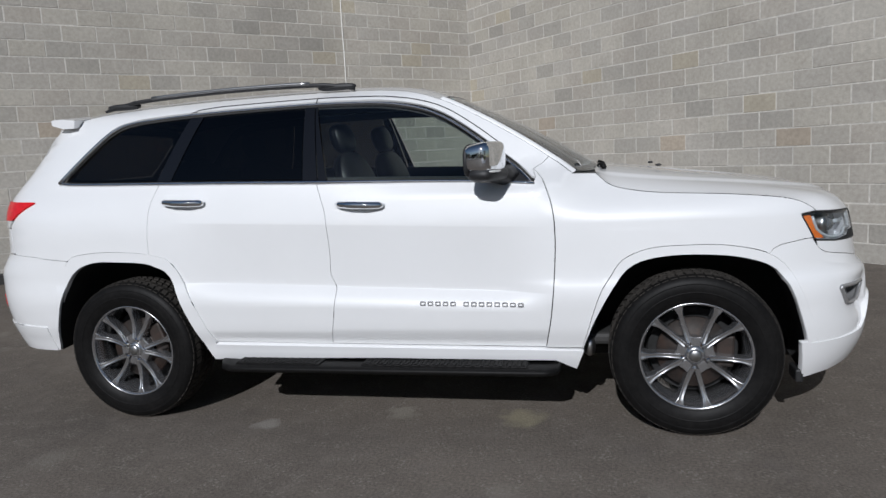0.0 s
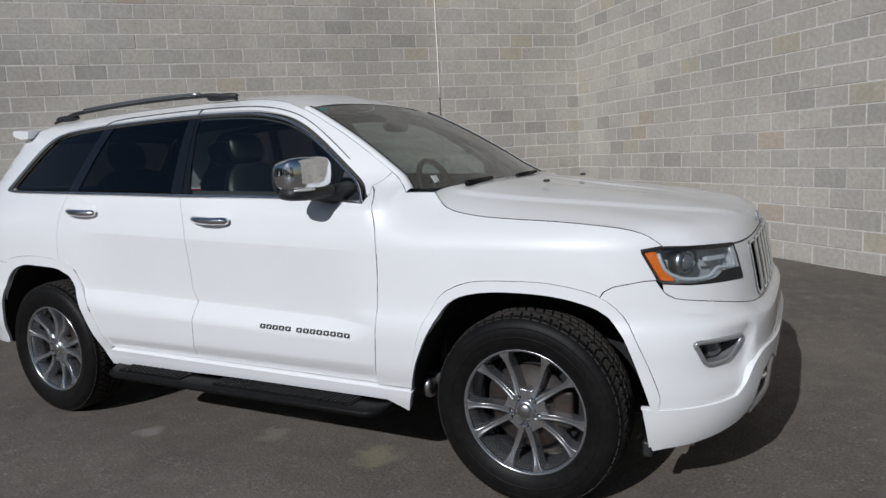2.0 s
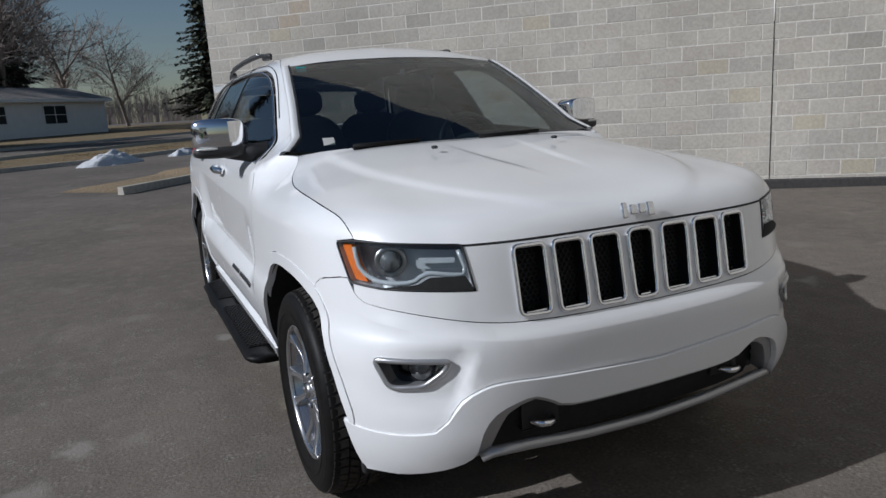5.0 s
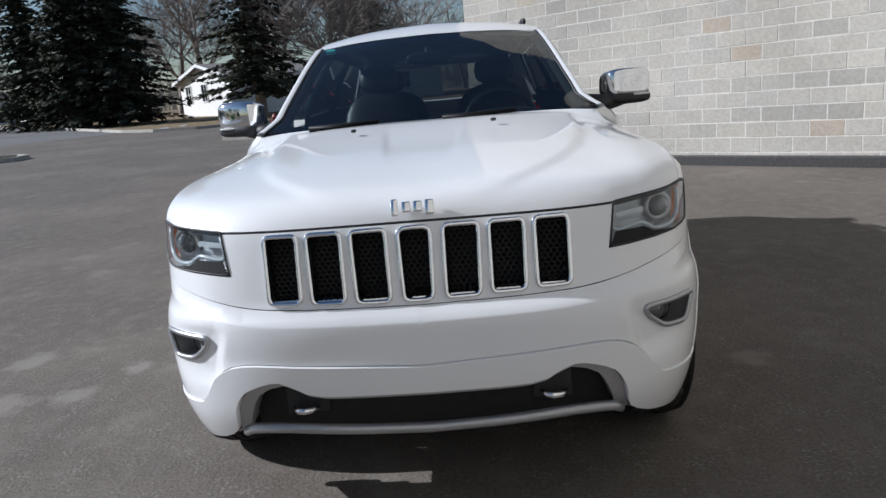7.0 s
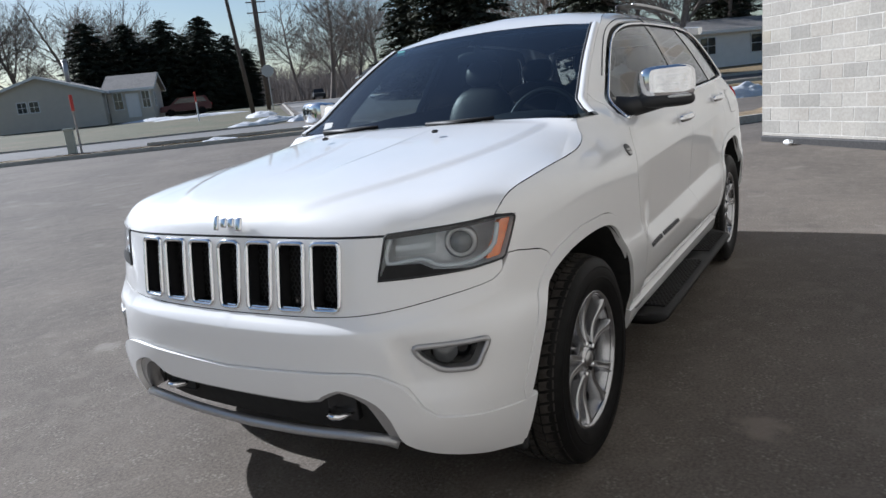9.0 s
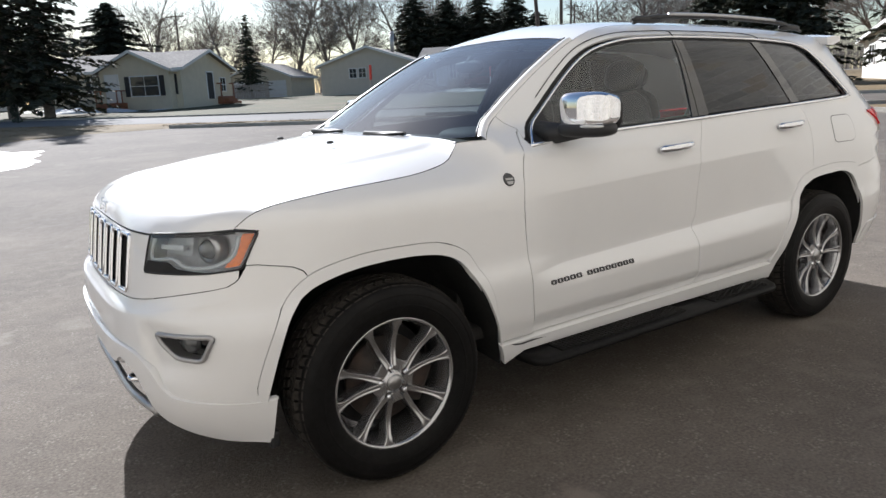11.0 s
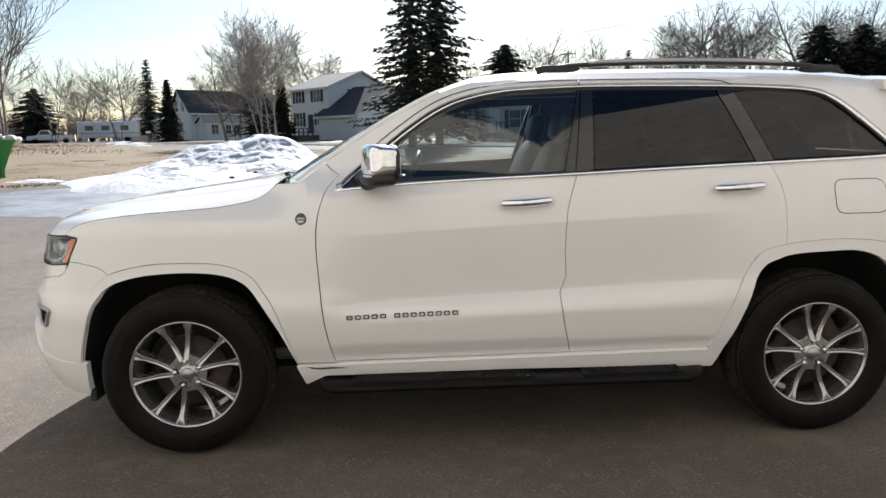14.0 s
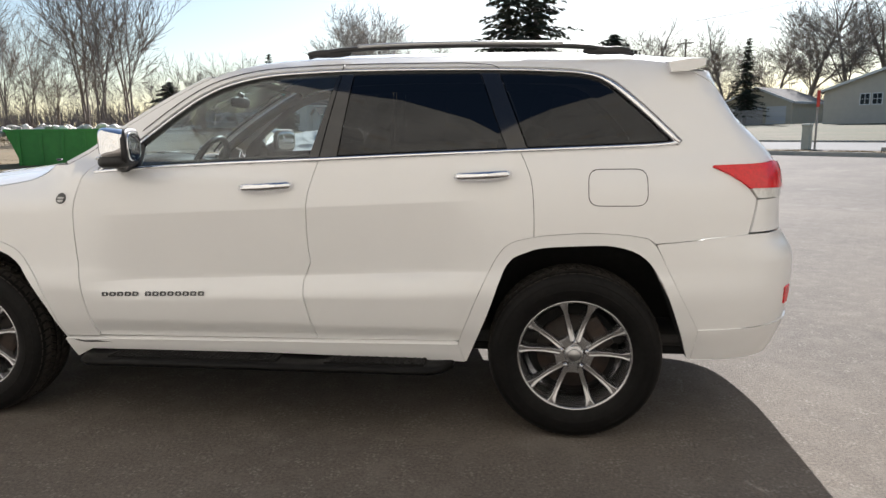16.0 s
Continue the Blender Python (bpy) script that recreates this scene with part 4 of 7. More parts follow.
    panel("reverse_lamp", [rounded([(-2.042, 1.117), (-2.19, 1.110), (-2.335, 1.106), (-2.335, 1.068), (-2.056, 1.072)], 0.006)], CLEARRED, tail, side=side, out=0.008, lip=0.03, gap=0.001, label="clear reversing lamp lens")
    panel("reflector", [rounded([(-2.15, 0.685), (-2.21, 0.692), (-2.21, 0.607), (-2.16, 0.603)], 0.008)], REDLENS, car, side=side, out=0.004, lip=0.01, label="small red bumper reflector")
# fuel door on the left flank, badge on both wings
panel("filler_gap", [FUEL], BLACK, car, out=0.0008, gap=-0.0035, lip=0)
panel("fuel_door", [FUEL], PAINT, car, out=0.002, gap=0.0, lip=0.004)
for side in (1, -1):
    ring = [(0.908 + 0.027 * math.cos(k * math.pi / 10), 1.081 + 0.027 * math.sin(k * math.pi / 10)) for k in range(20)]
    if side > 0:
        plate = panel("round_badge", [ring], BADGE, car, out=0.004, lip=0.004, cell=0.02, label="small round grey badge")
        panel("badge_face", [[(0.892, 1.075), (0.924, 1.075), (0.918, 1.064), (0.898, 1.064)]], SATIN, plate, out=0.006, lip=0.003, gap=0)
        panel("badge_face", [[(0.892, 1.087), (0.924, 1.087), (0.924, 1.080), (0.892, 1.080)]], SATIN, plate, out=0.006, lip=0.003, gap=0)

# ---- the nose ----
panel("bumper", [NOSE_SEAM + CHIN_SEAM[::-1] + [p for p in FLARE_F if p[0] > 1.768], FOG], PAINT, car, both=True, place=nose_dent, gap=0.0015, cell=0.03, creases=(bumper_ridge,))
panel("chin", [CHIN_SEAM + INTAKE_EDGE[::-1] + [(2.05, 0.29), (1.94, 0.27), (1.93, 0.29)]], PAINT, car, both=True, place=chin_lip, gap=0.0015, lip=0.03)
# grille
SLOT_PITCH = 0.1525
slots = []
for k in range(4):
    a = 3.0 - k * SLOT_PITCH
    if k == 0:
        continue
    slots.append(rounded([(a + 0.0570, 0.984), (a - 0.0620, 0.984), (a - 0.0540, 0.771 + 0.005 * k), (a + 0.0600, 0.769 + 0.005 * k)], 0.020, 4))
outer = [p for p in NOSE_SEAM if p[0] >= 1.984]
surround = panel("grille_surround", [[(1.984, 0.894), (2.05, 0.883), (2.340, 0.872), (2.307, 0.995)] + [(a, z - 0.006) for a, z in GRILLE_TOP] + [(3.0, 0.985), (2.962, 0.983), (2.946, 0.972), (2.951, 0.786), (2.966, 0.773), (3.0, 0.772)] + outer[::-1]] + slots, PAINT, car, both=True, gap=0.0012, lip=0.006)
for k in range(-3, 4):
    s = -1 if k < 0 else 1
    if k == 0:
        ring = [Vector(at(a, z, 0.003)) for a, z in [(3.0, 0.984), (2.966, 0.983), (2.950, 0.975), (2.9455, 0.96), (2.949, 0.85), (2.951, 0.79), (2.956, 0.778), (2.970, 0.773), (3.0, 0.772)]]
        line = ring + [Vector((p.x, -p.y, p.z)) for p in ring[::-1][1:-1]]
    else:
        line = [Vector(at(a, z, 0.003)) * Vector((1, s, 1)) for a, z in dense(slots[abs(k) - 1], 0.03)]
    line.append(line[0])
    bezel = part("slot_frame", ring_tube(bmesh.new(), line, 0.0078, 8, cap=False), CHROME, surround, "chrome frame round a grille slot", True)
    part("slot_wall", grid_mesh([line[:-1], [q - Vector((0.05, 0, 0)) for q in line[:-1]]], True), BLACK, bezel)
    low = sorted(line, key=lambda p: p.z)[: max(len(line) // 5, 3)]
    y0, y1 = min(p.y for p in low), max(p.y for p in low)
    x = max(p.x for p in low)
    bm = bmesh.new()
    box(bm, (x - 0.045, y0 + 0.006, low[0].z + 0.001), (x - 0.004, y1 - 0.006, low[0].z + 0.012), 0.003, )
    part("slot_ledge", bm, CHROME, bezel)
# mesh behind the slots: hexagon cells
bm = bmesh.new()
for k in range(-3, 4):
    mid = at(3.0 - abs(k) * SLOT_PITCH, 0.88)
    yc = math.copysign(mid[1], k) if k else 0.0
    for i in range(-2, 3):
        for j in range(16):
            y, z = yc + i * 0.018 + (0.009 if j % 2 else 0), 0.78 + j * 0.0135
            depth = mid[0] - 0.045 - 0.10 * (z - 0.88)
            ring_tube(bm, [(depth, y + 0.0085 * math.cos(q * math.pi / 3 + math.pi / 6), z + 0.0085 * math.sin(q * math.pi / 3 + math.pi / 6)) for q in range(7)], 0.0016, 3, cap=False)
tagged(part("honeycomb", bm, BLACK, surround, "black honeycomb mesh behind the slots"), kind="stuff")
bm = bmesh.new()
box(bm, (2.04, -0.52, 0.76), (2.08, 0.52, 1.0))
part("radiator_screen", bm, LINER, surround)
# plain shapes in place of the maker's letters on the bonnet
for k, (w, h) in enumerate(((0.022, 0.050), (0.028, 0.032), (0.028, 0.032), (0.028, 0.044))):
    m = Matrix.Translation((2.217, -0.050 + k * 0.034, 1.043 - (0.004 if k == 3 else 0))) @ pose(0, 0, 0, 0, -16, 0)
    bm = bmesh.new()
    box(bm, (-0.004, -w / 2, -h / 2), (0.007, w / 2, h / 2), 0.005, m)
    part("badge_bar", bm, CHROME, car, "plain chrome bar of the bonnet badge", True)
# lower intake with its silver frame
intake_in = spline([(2.352, 0.395), (2.378, 0.452), (2.415, 0.508), (2.460, 0.530), (2.512, 0.540), (2.575, 0.516), (2.655, 0.492), (3.0, 0.485)])
frame_part = panel("intake_frame", [INTAKE_EDGE[2:] + intake_in[::-1] + [(2.34, 0.382), (2.30, 0.368)]], SILVER, car, both=True, out=-0.006, gap=0, lip=0.05, label="satin silver frame of the lower intake")
lip_line = [Vector(at(a, z, 0.0)) for a, z in spline([(2.325, 0.372), (2.36, 0.386), (2.5, 0.392), (2.75, 0.376), (3.0, 0.366)], 0.05)]
lip_line = lip_line + [Vector((p.x, -p.y, p.z)) for p in lip_line[::-1][1:]]
bm = ring_tube(bmesh.new(), lip_line, 0.017, 8)
part("skid_lip", bm, SILVER, frame_part, "satin silver lower lip", True)
def recess(a, z, out=0.0):
    return at(a, z, out - 0.075)
panel("intake_screen", [[(2.32, 0.36), (2.37, 0.55), (3.0, 0.53), (3.0, 0.35)]], LINER, car, both=True, place=recess, gap=0, lip=0)
for side in (1, -1):
    flip = Vector((1, side, 1))
    p = Vector(at(2.57, 0.448, 0.0))
    bm = bmesh.new()
    hook = [(p.x - 0.10, p.y - 0.028, 0.448), (p.x - 0.045, p.y - 0.032, 0.448), (p.x - 0.018, p.y - 0.016, 0.448), (p.x - 0.012, p.y, 0.448), (p.x - 0.018, p.y + 0.02, 0.448), (p.x - 0.045, p.y + 0.036, 0.448), (p.x - 0.10, p.y + 0.032, 0.448)]
    ring_tube(bm, [Vector(q) * flip for q in hook], 0.011, 8)
    part("tow_hook", bm, CHROME, car, "bright steel tow hook", True)
    bm = bmesh.new()
    box(bm, (p.x - 0.1, (p.y - 0.06) * side - 0.0, 0.42), (p.x - 0.06, (p.y + 0.06) * side, 0.51), 0.006)
    part("hook_bracket", bm, BLACK, car)
    # fog lamp
    ring = [Vector(nose_dent(a, z, 0.004)) * flip for a, z in dense(shrunk(FOG, 0.004), 0.02)]
    ring.append(ring[0])
    fog_frame = part("fog_lamp_frame", ring_tube(bmesh.new(), ring, 0.009, 8, cap=False), SILVER, car, "bright silver fog lamp frame", True)
    c = Vector(nose_dent(2.14, 0.646, -0.05)) * flip
    n = (Vector(nose_dent(2.14, 0.646, 0.0)) * flip - c).normalized()
    turn = n.to_track_quat("Y", "Z").to_matrix().to_4x4()
    bm = lathe([(0.0, 0.02), (0.03, 0.015), (0.04, 0.0), (0.042, -0.02)], 24)
    bmesh.ops.transform(bm, matrix=Matrix.Translation(c) @ turn, verts=bm.verts)
    part("fog_lens", bm, PROJECTOR, fog_frame, smooth=True)
    def fog_back(a, z, out=0.0):
        return nose_dent(a, z, out - 0.055)
    panel("fog_housing", [shrunk(FOG, -0.01)], GLOSS, fog_frame, side=side, place=fog_back, gap=0, lip=0)
    wall = []
    loop = dense(FOG, 0.02)
    for d in (0.0, -0.055):
        wall.append([Vector(nose_dent(a, z, d)) * flip for a, z in loop])
    part("fog_wall", grid_mesh(wall, True), SILVER, fog_frame)
    # headlamp
    lamp = panel("headlamp", [LAMP], CLEAR, car, side=side, out=0.002, lip=0.0, gap=0.002, label="clear headlamp cover")
    def deep(d):
        return lambda a, z, out=0.0: at(a, z, out - d)
    # thin black tube draws the dark shut gap between lamp and bonnet
    seal = [Vector(at(a, z, 0.0005)) * flip for a, z in dense(LAMP, 0.03)]
    part("lamp_seal", ring_tube(bmesh.new(), seal + seal[:1], 0.0035, 6, cap=False), BLACK, lamp, smooth=True)
    panel("lamp_housing", [LAMP], LAMPDARK, lamp, side=side, place=deep(0.075), gap=0.0, lip=0)
    wall = [[Vector(at(a, z, d)) * flip for a, z in dense(LAMP, 0.02)] for d in (0.0, -0.075)]
    part("lamp_wall", grid_mesh(wall, True), LAMPDARK, lamp)
    panel("side_marker", [rounded([(1.924, 1.006), (1.983, 0.904), (2.018, 0.899), (1.964, 1.006)], 0.006)], AMBER, lamp, side=side, place=deep(0.012), gap=0, lip=0.02, label="amber side marker")
    guide = spline([(2.288, 0.988), (2.305, 0.920), (2.18, 0.926), (2.14, 0.905), (2.09, 0.898), (2.03, 0.906), (1.995, 0.942), (1.975, 0.998)], 0.02)
    part("light_guide", ring_tube(bmesh.new(), [Vector(at(a, z, -0.014)) * flip for a, z in guide], 0.0075, 6), LENSWHITE, lamp, "pale light guide round the lamp", True)
    panel("lower_mask", [[(2.333, 0.879), (2.306, 0.918), (2.19, 0.918), (2.15, 0.899), (2.06, 0.889)]], LINER, lamp, side=side, place=deep(-0.004), gap=0, lip=0.004)
    panel("lower_bar", [rounded([(2.145, 0.952), (2.275, 0.950), (2.278, 0.965), (2.145, 0.968)], 0.004)], LENSWHITE, lamp, side=side, place=deep(0.03), gap=0, lip=0.02)
    panel("reflector_bowl", [rounded([(2.13, 0.930), (2.292, 0.928), (2.28, 0.988), (2.12, 0.993)], 0.01)], LENSWHITE, lamp, side=side, place=deep(0.06), gap=0, lip=0)
    c = Vector(at(2.055, 0.955, -0.045)) * flip
    n = Vector((0.93, 0.37 * side, 0.0)).normalized()
    turn = n.to_track_quat("Y", "Z").to_matrix().to_4x4()
    bm = lathe([(0.0, 0.035), (0.018, 0.03), (0.03, 0.016), (0.034, 0.0)], 28)
    bmesh.ops.transform(bm, matrix=Matrix.Translation(c) @ turn, verts=bm.verts)
    part("projector_lens", bm, PROJECTOR, lamp, "round projector lens", True)
    bm = lathe([(0.034, 0.006), (0.046, 0.012), (0.05, -0.01), (0.045, -0.04)], 28)
    bmesh.ops.transform(bm, matrix=Matrix.Translation(c) @ turn, verts=bm.verts)
    part("projector_ring", bm, SATIN, lamp, smooth=True)

# ---- bonnet, windscreen, roof ----
edge_line = along([at(*p) for p in HOOD_EDGE[::-1]])
front_line = along([at(a, z) for a, z in GRILLE_TOP[::-1]] + [at(2.14, 1.013), at(2.06, 1.018), at(1.99, 1.024)])
centre_line = along([(2.2175, 0, 1.003), (2.212, 0, 1.03), (2.19, 0, 1.056), (2.12, 0, 1.083), (2.0, 0, 1.109), (1.754, 0, 1.152), (1.45, 0, 1.194), (1.2, 0, 1.228), (1.045, 0, 1.246)])
cowl_line = along([(1.045, 0, 1.246), (1.04, 0.3, 1.246), (1.03, 0.6, 1.240), at(1.035, 1.228)])
rows = coons(front_line, cowl_line, centre_line, edge_line, 64, 56)
for j, row in enumerate(rows):
    v = j / 56
    for i, p in enumerate(row):
        u = i / 64
        # heights stay up across the width and fall only near the edge
        w = u ** (1.6 + 2.4 * soft((v - 0.1) / 0.5))
        c, e, f, r = (g(k).z for g, k in ((centre_line, v), (edge_line, v), (front_line, u), (cowl_line, u)))
        corner = (1 - w) * ((1 - v) * front_line(0).z + v * cowl_line(0).z) + w * ((1 - v) * front_line(1).z + v * cowl_line(1).z)
        p.z = (1 - w) * c + w * e + (1 - v) * f + v * r - corner
        # a raised middle whose edge runs from the cowl forward and round to the nose
        reach = 0.66 * math.sqrt(max(1 - (1 - v) ** 3.0, 0.0))
        dome = 0.009 * (1 - soft((abs(p.y) - reach + 0.05) / 0.055)) * soft(v / 0.12) * (1 - soft((v - 0.9) / 0.1))
        # a shallow trough down the middle that fades towards both ends
        trough = 0.006 * (1 - soft((abs(p.y) - 0.105 - 0.12 * (v - 0.4)) / 0.02)) * soft((v - 0.26) / 0.3) * (1 - soft((v - 0.55) / 0.4))
        roll = 0.012 * soft(v / 0.10) * (1 - soft((v - 0.10) / 0.5)) * soft(u / 0.4) * (1 - soft((u - 0.75) / 0.25))
        p.z += dome - trough + roll
hood = part("bonnet", grid_mesh(mirrored(rows)), PAINT, car, smooth=True)
# black strip under the front rim paints the shaded gap above the grille
rim = mirrored([rows[0]])[0]
part("bonnet_edge", grid_mesh([rim, [q - Vector((0.006, 0, 0.016)) for q in rim]]), BLACK, hood)
for side in (1, -1):
    bm = blob((0, 0, 0), (0.016, 0.012, 0.007), 2.5, n=6)
    bmesh.ops.transform(bm, matrix=Matrix.Translation((1.357, 0.285 * side, 1.236)), verts=bm.verts)
    part("washer_nozzle", bm, BLACK, hood, "small black washer nozzle", True)

pillar_edge = [Vector(at(*p)) for p in ROOFLINE if p[0] >= 0.27]
screen_edge = [q + Vector((0.012, -0.038 - 0.006 * soft((1.35 - q.z) / 0.1), 0.010)) for q in pillar_edge]
screen_side = along(screen_edge[::-1])
top_centre, low_centre = Vector((0.275, 0, 1.670)), Vector((1.07, 0, 1.238))
screen_top = along([top_centre, (0.279, 0.25, 1.664), (0.282, 0.45, 1.650), screen_edge[-1]])
screen_low = along([low_centre, (1.06, 0.3, 1.238), (1.01, 0.6, 1.236), screen_edge[0]])
screen_mid = along([top_centre, (0.44, 0, 1.588), (0.65, 0, 1.482), (0.86, 0, 1.366), low_centre])
rows = coons(screen_top, screen_low, screen_mid, screen_side, 16, 18)
screen_bm = grid_mesh(mirrored(rows))
bmesh.ops.recalc_face_normals(screen_bm, faces=screen_bm.faces)
screen = part("windscreen", screen_bm, SCREEN, car, "wide raked windscreen", True)
part("shade_band", grid_mesh(mirrored([[q - Vector((0.006, 0, 0.01)) for q in row] for row in rows[:2]])), PRIVACY, screen, "dark tinted band", True)
for side in (1, -1):
    flip = Vector((1, side, 1))
    strip = []
    for k in range(6):
        t = k / 5
        strip.append([(a.lerp(b, t) + Vector((0.010, 0.012, 0.010)) * 0.8 * math.sin(math.pi * t)) * flip for a, b in zip(pillar_edge, screen_edge)])
    bm = grid_mesh(strip)
    bmesh.ops.recalc_face_normals(bm, faces=bm.faces)
    part("windscreen_pillar", bm, PAINT, car, smooth=True)
    edge = [Vector(at(a, z)) for a, z in ((1.037, 1.2285), (0.985, 1.232), (0.93, 1.234))]
    corner = [[(q + Vector((0.01 * k, -0.022 * k, 0.004 * k - 0.012 * k * k))) * flip for q in edge] for k in (0.0, 0.5, 1.0, 1.6)]
    bm = grid_mesh(corner)
    bmesh.ops.recalc_face_normals(bm, faces=bm.faces)
    part("wing_corner", bm, PAINT, car, smooth=True)
    seal = [q * flip for q in screen_edge]
    part("windscreen_seal", ring_tube(bmesh.new(), seal, 0.006, 6), BLACK, screen, smooth=True)
# cowl, wipers, stickers
bm = grid_mesh(mirrored([[Vector((1.075, 0, 1.228)), Vector((1.07, 0.4, 1.227)), Vector((1.03, 0.73, 1.205))], [Vector((1.035, 0, 1.250)), Vector((1.03, 0.4, 1.249)), Vector((0.985, 0.73, 1.220))], [Vector((0.90, 0, 1.22)), Vector((0.9, 0.4, 1.22)), Vector((0.88, 0.70, 1.205))]]))
cowl = part("cowl", bm, BLACK, car, "black plastic cowl under the windscreen")
for y0, y1 in ((0.58, 0.02), (-0.05, -0.58)):
    blade = [Vector((1.035 - 0.02 * math.sin(math.pi * k / 8), y0 + (y1 - y0) * k / 8, 1.222 + 0.014 * math.sin(math.pi * k / 8))) for k in range(9)]
    wiper = part("wiper", ring_tube(bmesh.new(), blade, 0.008, 6), RUBBER, cowl, "black wiper blade", True)
    part("wiper_arm", ring_tube(bmesh.new(), [(1.075, y1 + 0.05, 1.248), (1.055, (y0 + y1) / 2 + 0.1, 1.256), (1.03, (y0 + y1) / 2, 1.244)], [0.014, 0.008, 0.006], 6), RUBBER, wiper, smooth=True)
roof_edge = along([at(*p) for p in ROOFLINE if p[0] <= 0.275])
roof_rear = along([(-2.01, 0, 1.712), (-2.0, 0.35, 1.694), at(*ROOFLINE[-1])])
roof_front = along([top_centre + Vector((-0.004, 0, 0.004)), (0.274, 0.25, 1.668), (0.277, 0.45, 1.655), at(*[p for p in ROOFLINE if p[0] <= 0.275][0])])
roof_mid = along([top_centre + Vector((-0.004, 0, 0.004)), (0.13, 0, 1.726), (0.0, 0, 1.752), (-0.4, 0, 1.772), (-0.9, 0, 1.772), (-1.5, 0, 1.755), (-2.01, 0, 1.712)])
rows = coons(roof_front, roof_rear, roof_mid, roof_edge, 16, 30)
roof = part("roof", grid_mesh(mirrored(rows)), PAINT, car, smooth=True)
part("headliner", grid_mesh(mirrored([[Vector((q.x, q.y * 0.97, q.z - 0.05)) for q in row] for row in rows[1:]])), LINING, car, smooth=True)
bm = grid_mesh(mirrored([[Vector((q.x, q.y * 0.74, q.z + 0.005 - 0.002 * abs(q.y))) for q in row] for row in rows[9:21]]))
part("sunroof", bm, GLOSS, roof, "dark glass sunroof", True)
# spoiler and tail
sp = []
for k in range(13):
    y = -0.66 + 1.32 * k / 12
    w = 1 - (abs(y) / 0.70) ** 4
    fall, back = 0.042 * (abs(y) / 0.66) ** 2, 0.05 * w
    sp.append([Vector((x - back * k, y, z - fall)) for x, z, k in ((-1.86, 1.700, 0), (-1.95, 1.711, 0.2), (-1.995, 1.710, 0.8), (-2.005, 1.706, 1), (-2.005, 1.680, 1), (-1.995, 1.675, 0.9), (-1.94, 1.656, 0.2), (-1.87, 1.655, 0))])
bm = grid_mesh(sp, True)
bm.faces.new([v for v in bm.verts][:8])
bm.faces.new([v for v in bm.verts][-8:][::-1])
bmesh.ops.recalc_face_normals(bm, faces=bm.faces)
part("spoiler", bm, PAINT, car)
panel("tailgate", [[(-2.043, 0.93), (-2.059, 1.068), (-2.33, 1.068), (-2.33, 1.22), (-2.162, 1.224), (-2.20, 1.30), (-2.10, 1.42), (-2.0, 1.62), (-3.0, 1.66), (-3.0, 1.60), (-2.28, 1.585), (-2.36, 1.31), (-3.0, 1.30), (-3.0, 0.93)]], PAINT, car, both=True, gap=0.001)
panel("rear_window", [[(-3.0, 1.60), (-2.28, 1.585), (-2.36, 1.31), (-3.0, 1.30)]], REARGLASS, car, both=True, out=-0.004, gap=0, lip=0, cell=0.08, label="tinted rear window")
panel("rear_bumper", [[(-1.788, 0.886), (-1.97, 0.9035), (-2.034, 0.922), (-3.0, 0.925), (-3.0, 0.545), (-2.3, 0.54), (-1.972, 0.518), (-1.88, 0.69)]], PAINT, car, both=True, gap=0.0005, lip=0.03)
panel("rear_valance", [[(-1.972, 0.517), (-2.3, 0.539), (-3.0, 0.544), (-3.0, 0.40), (-2.2, 0.38), (-2.033, 0.372), (-1.96, 0.376)]], PAINT, car, both=True, gap=0.0005, lip=0.04, out=0.008)


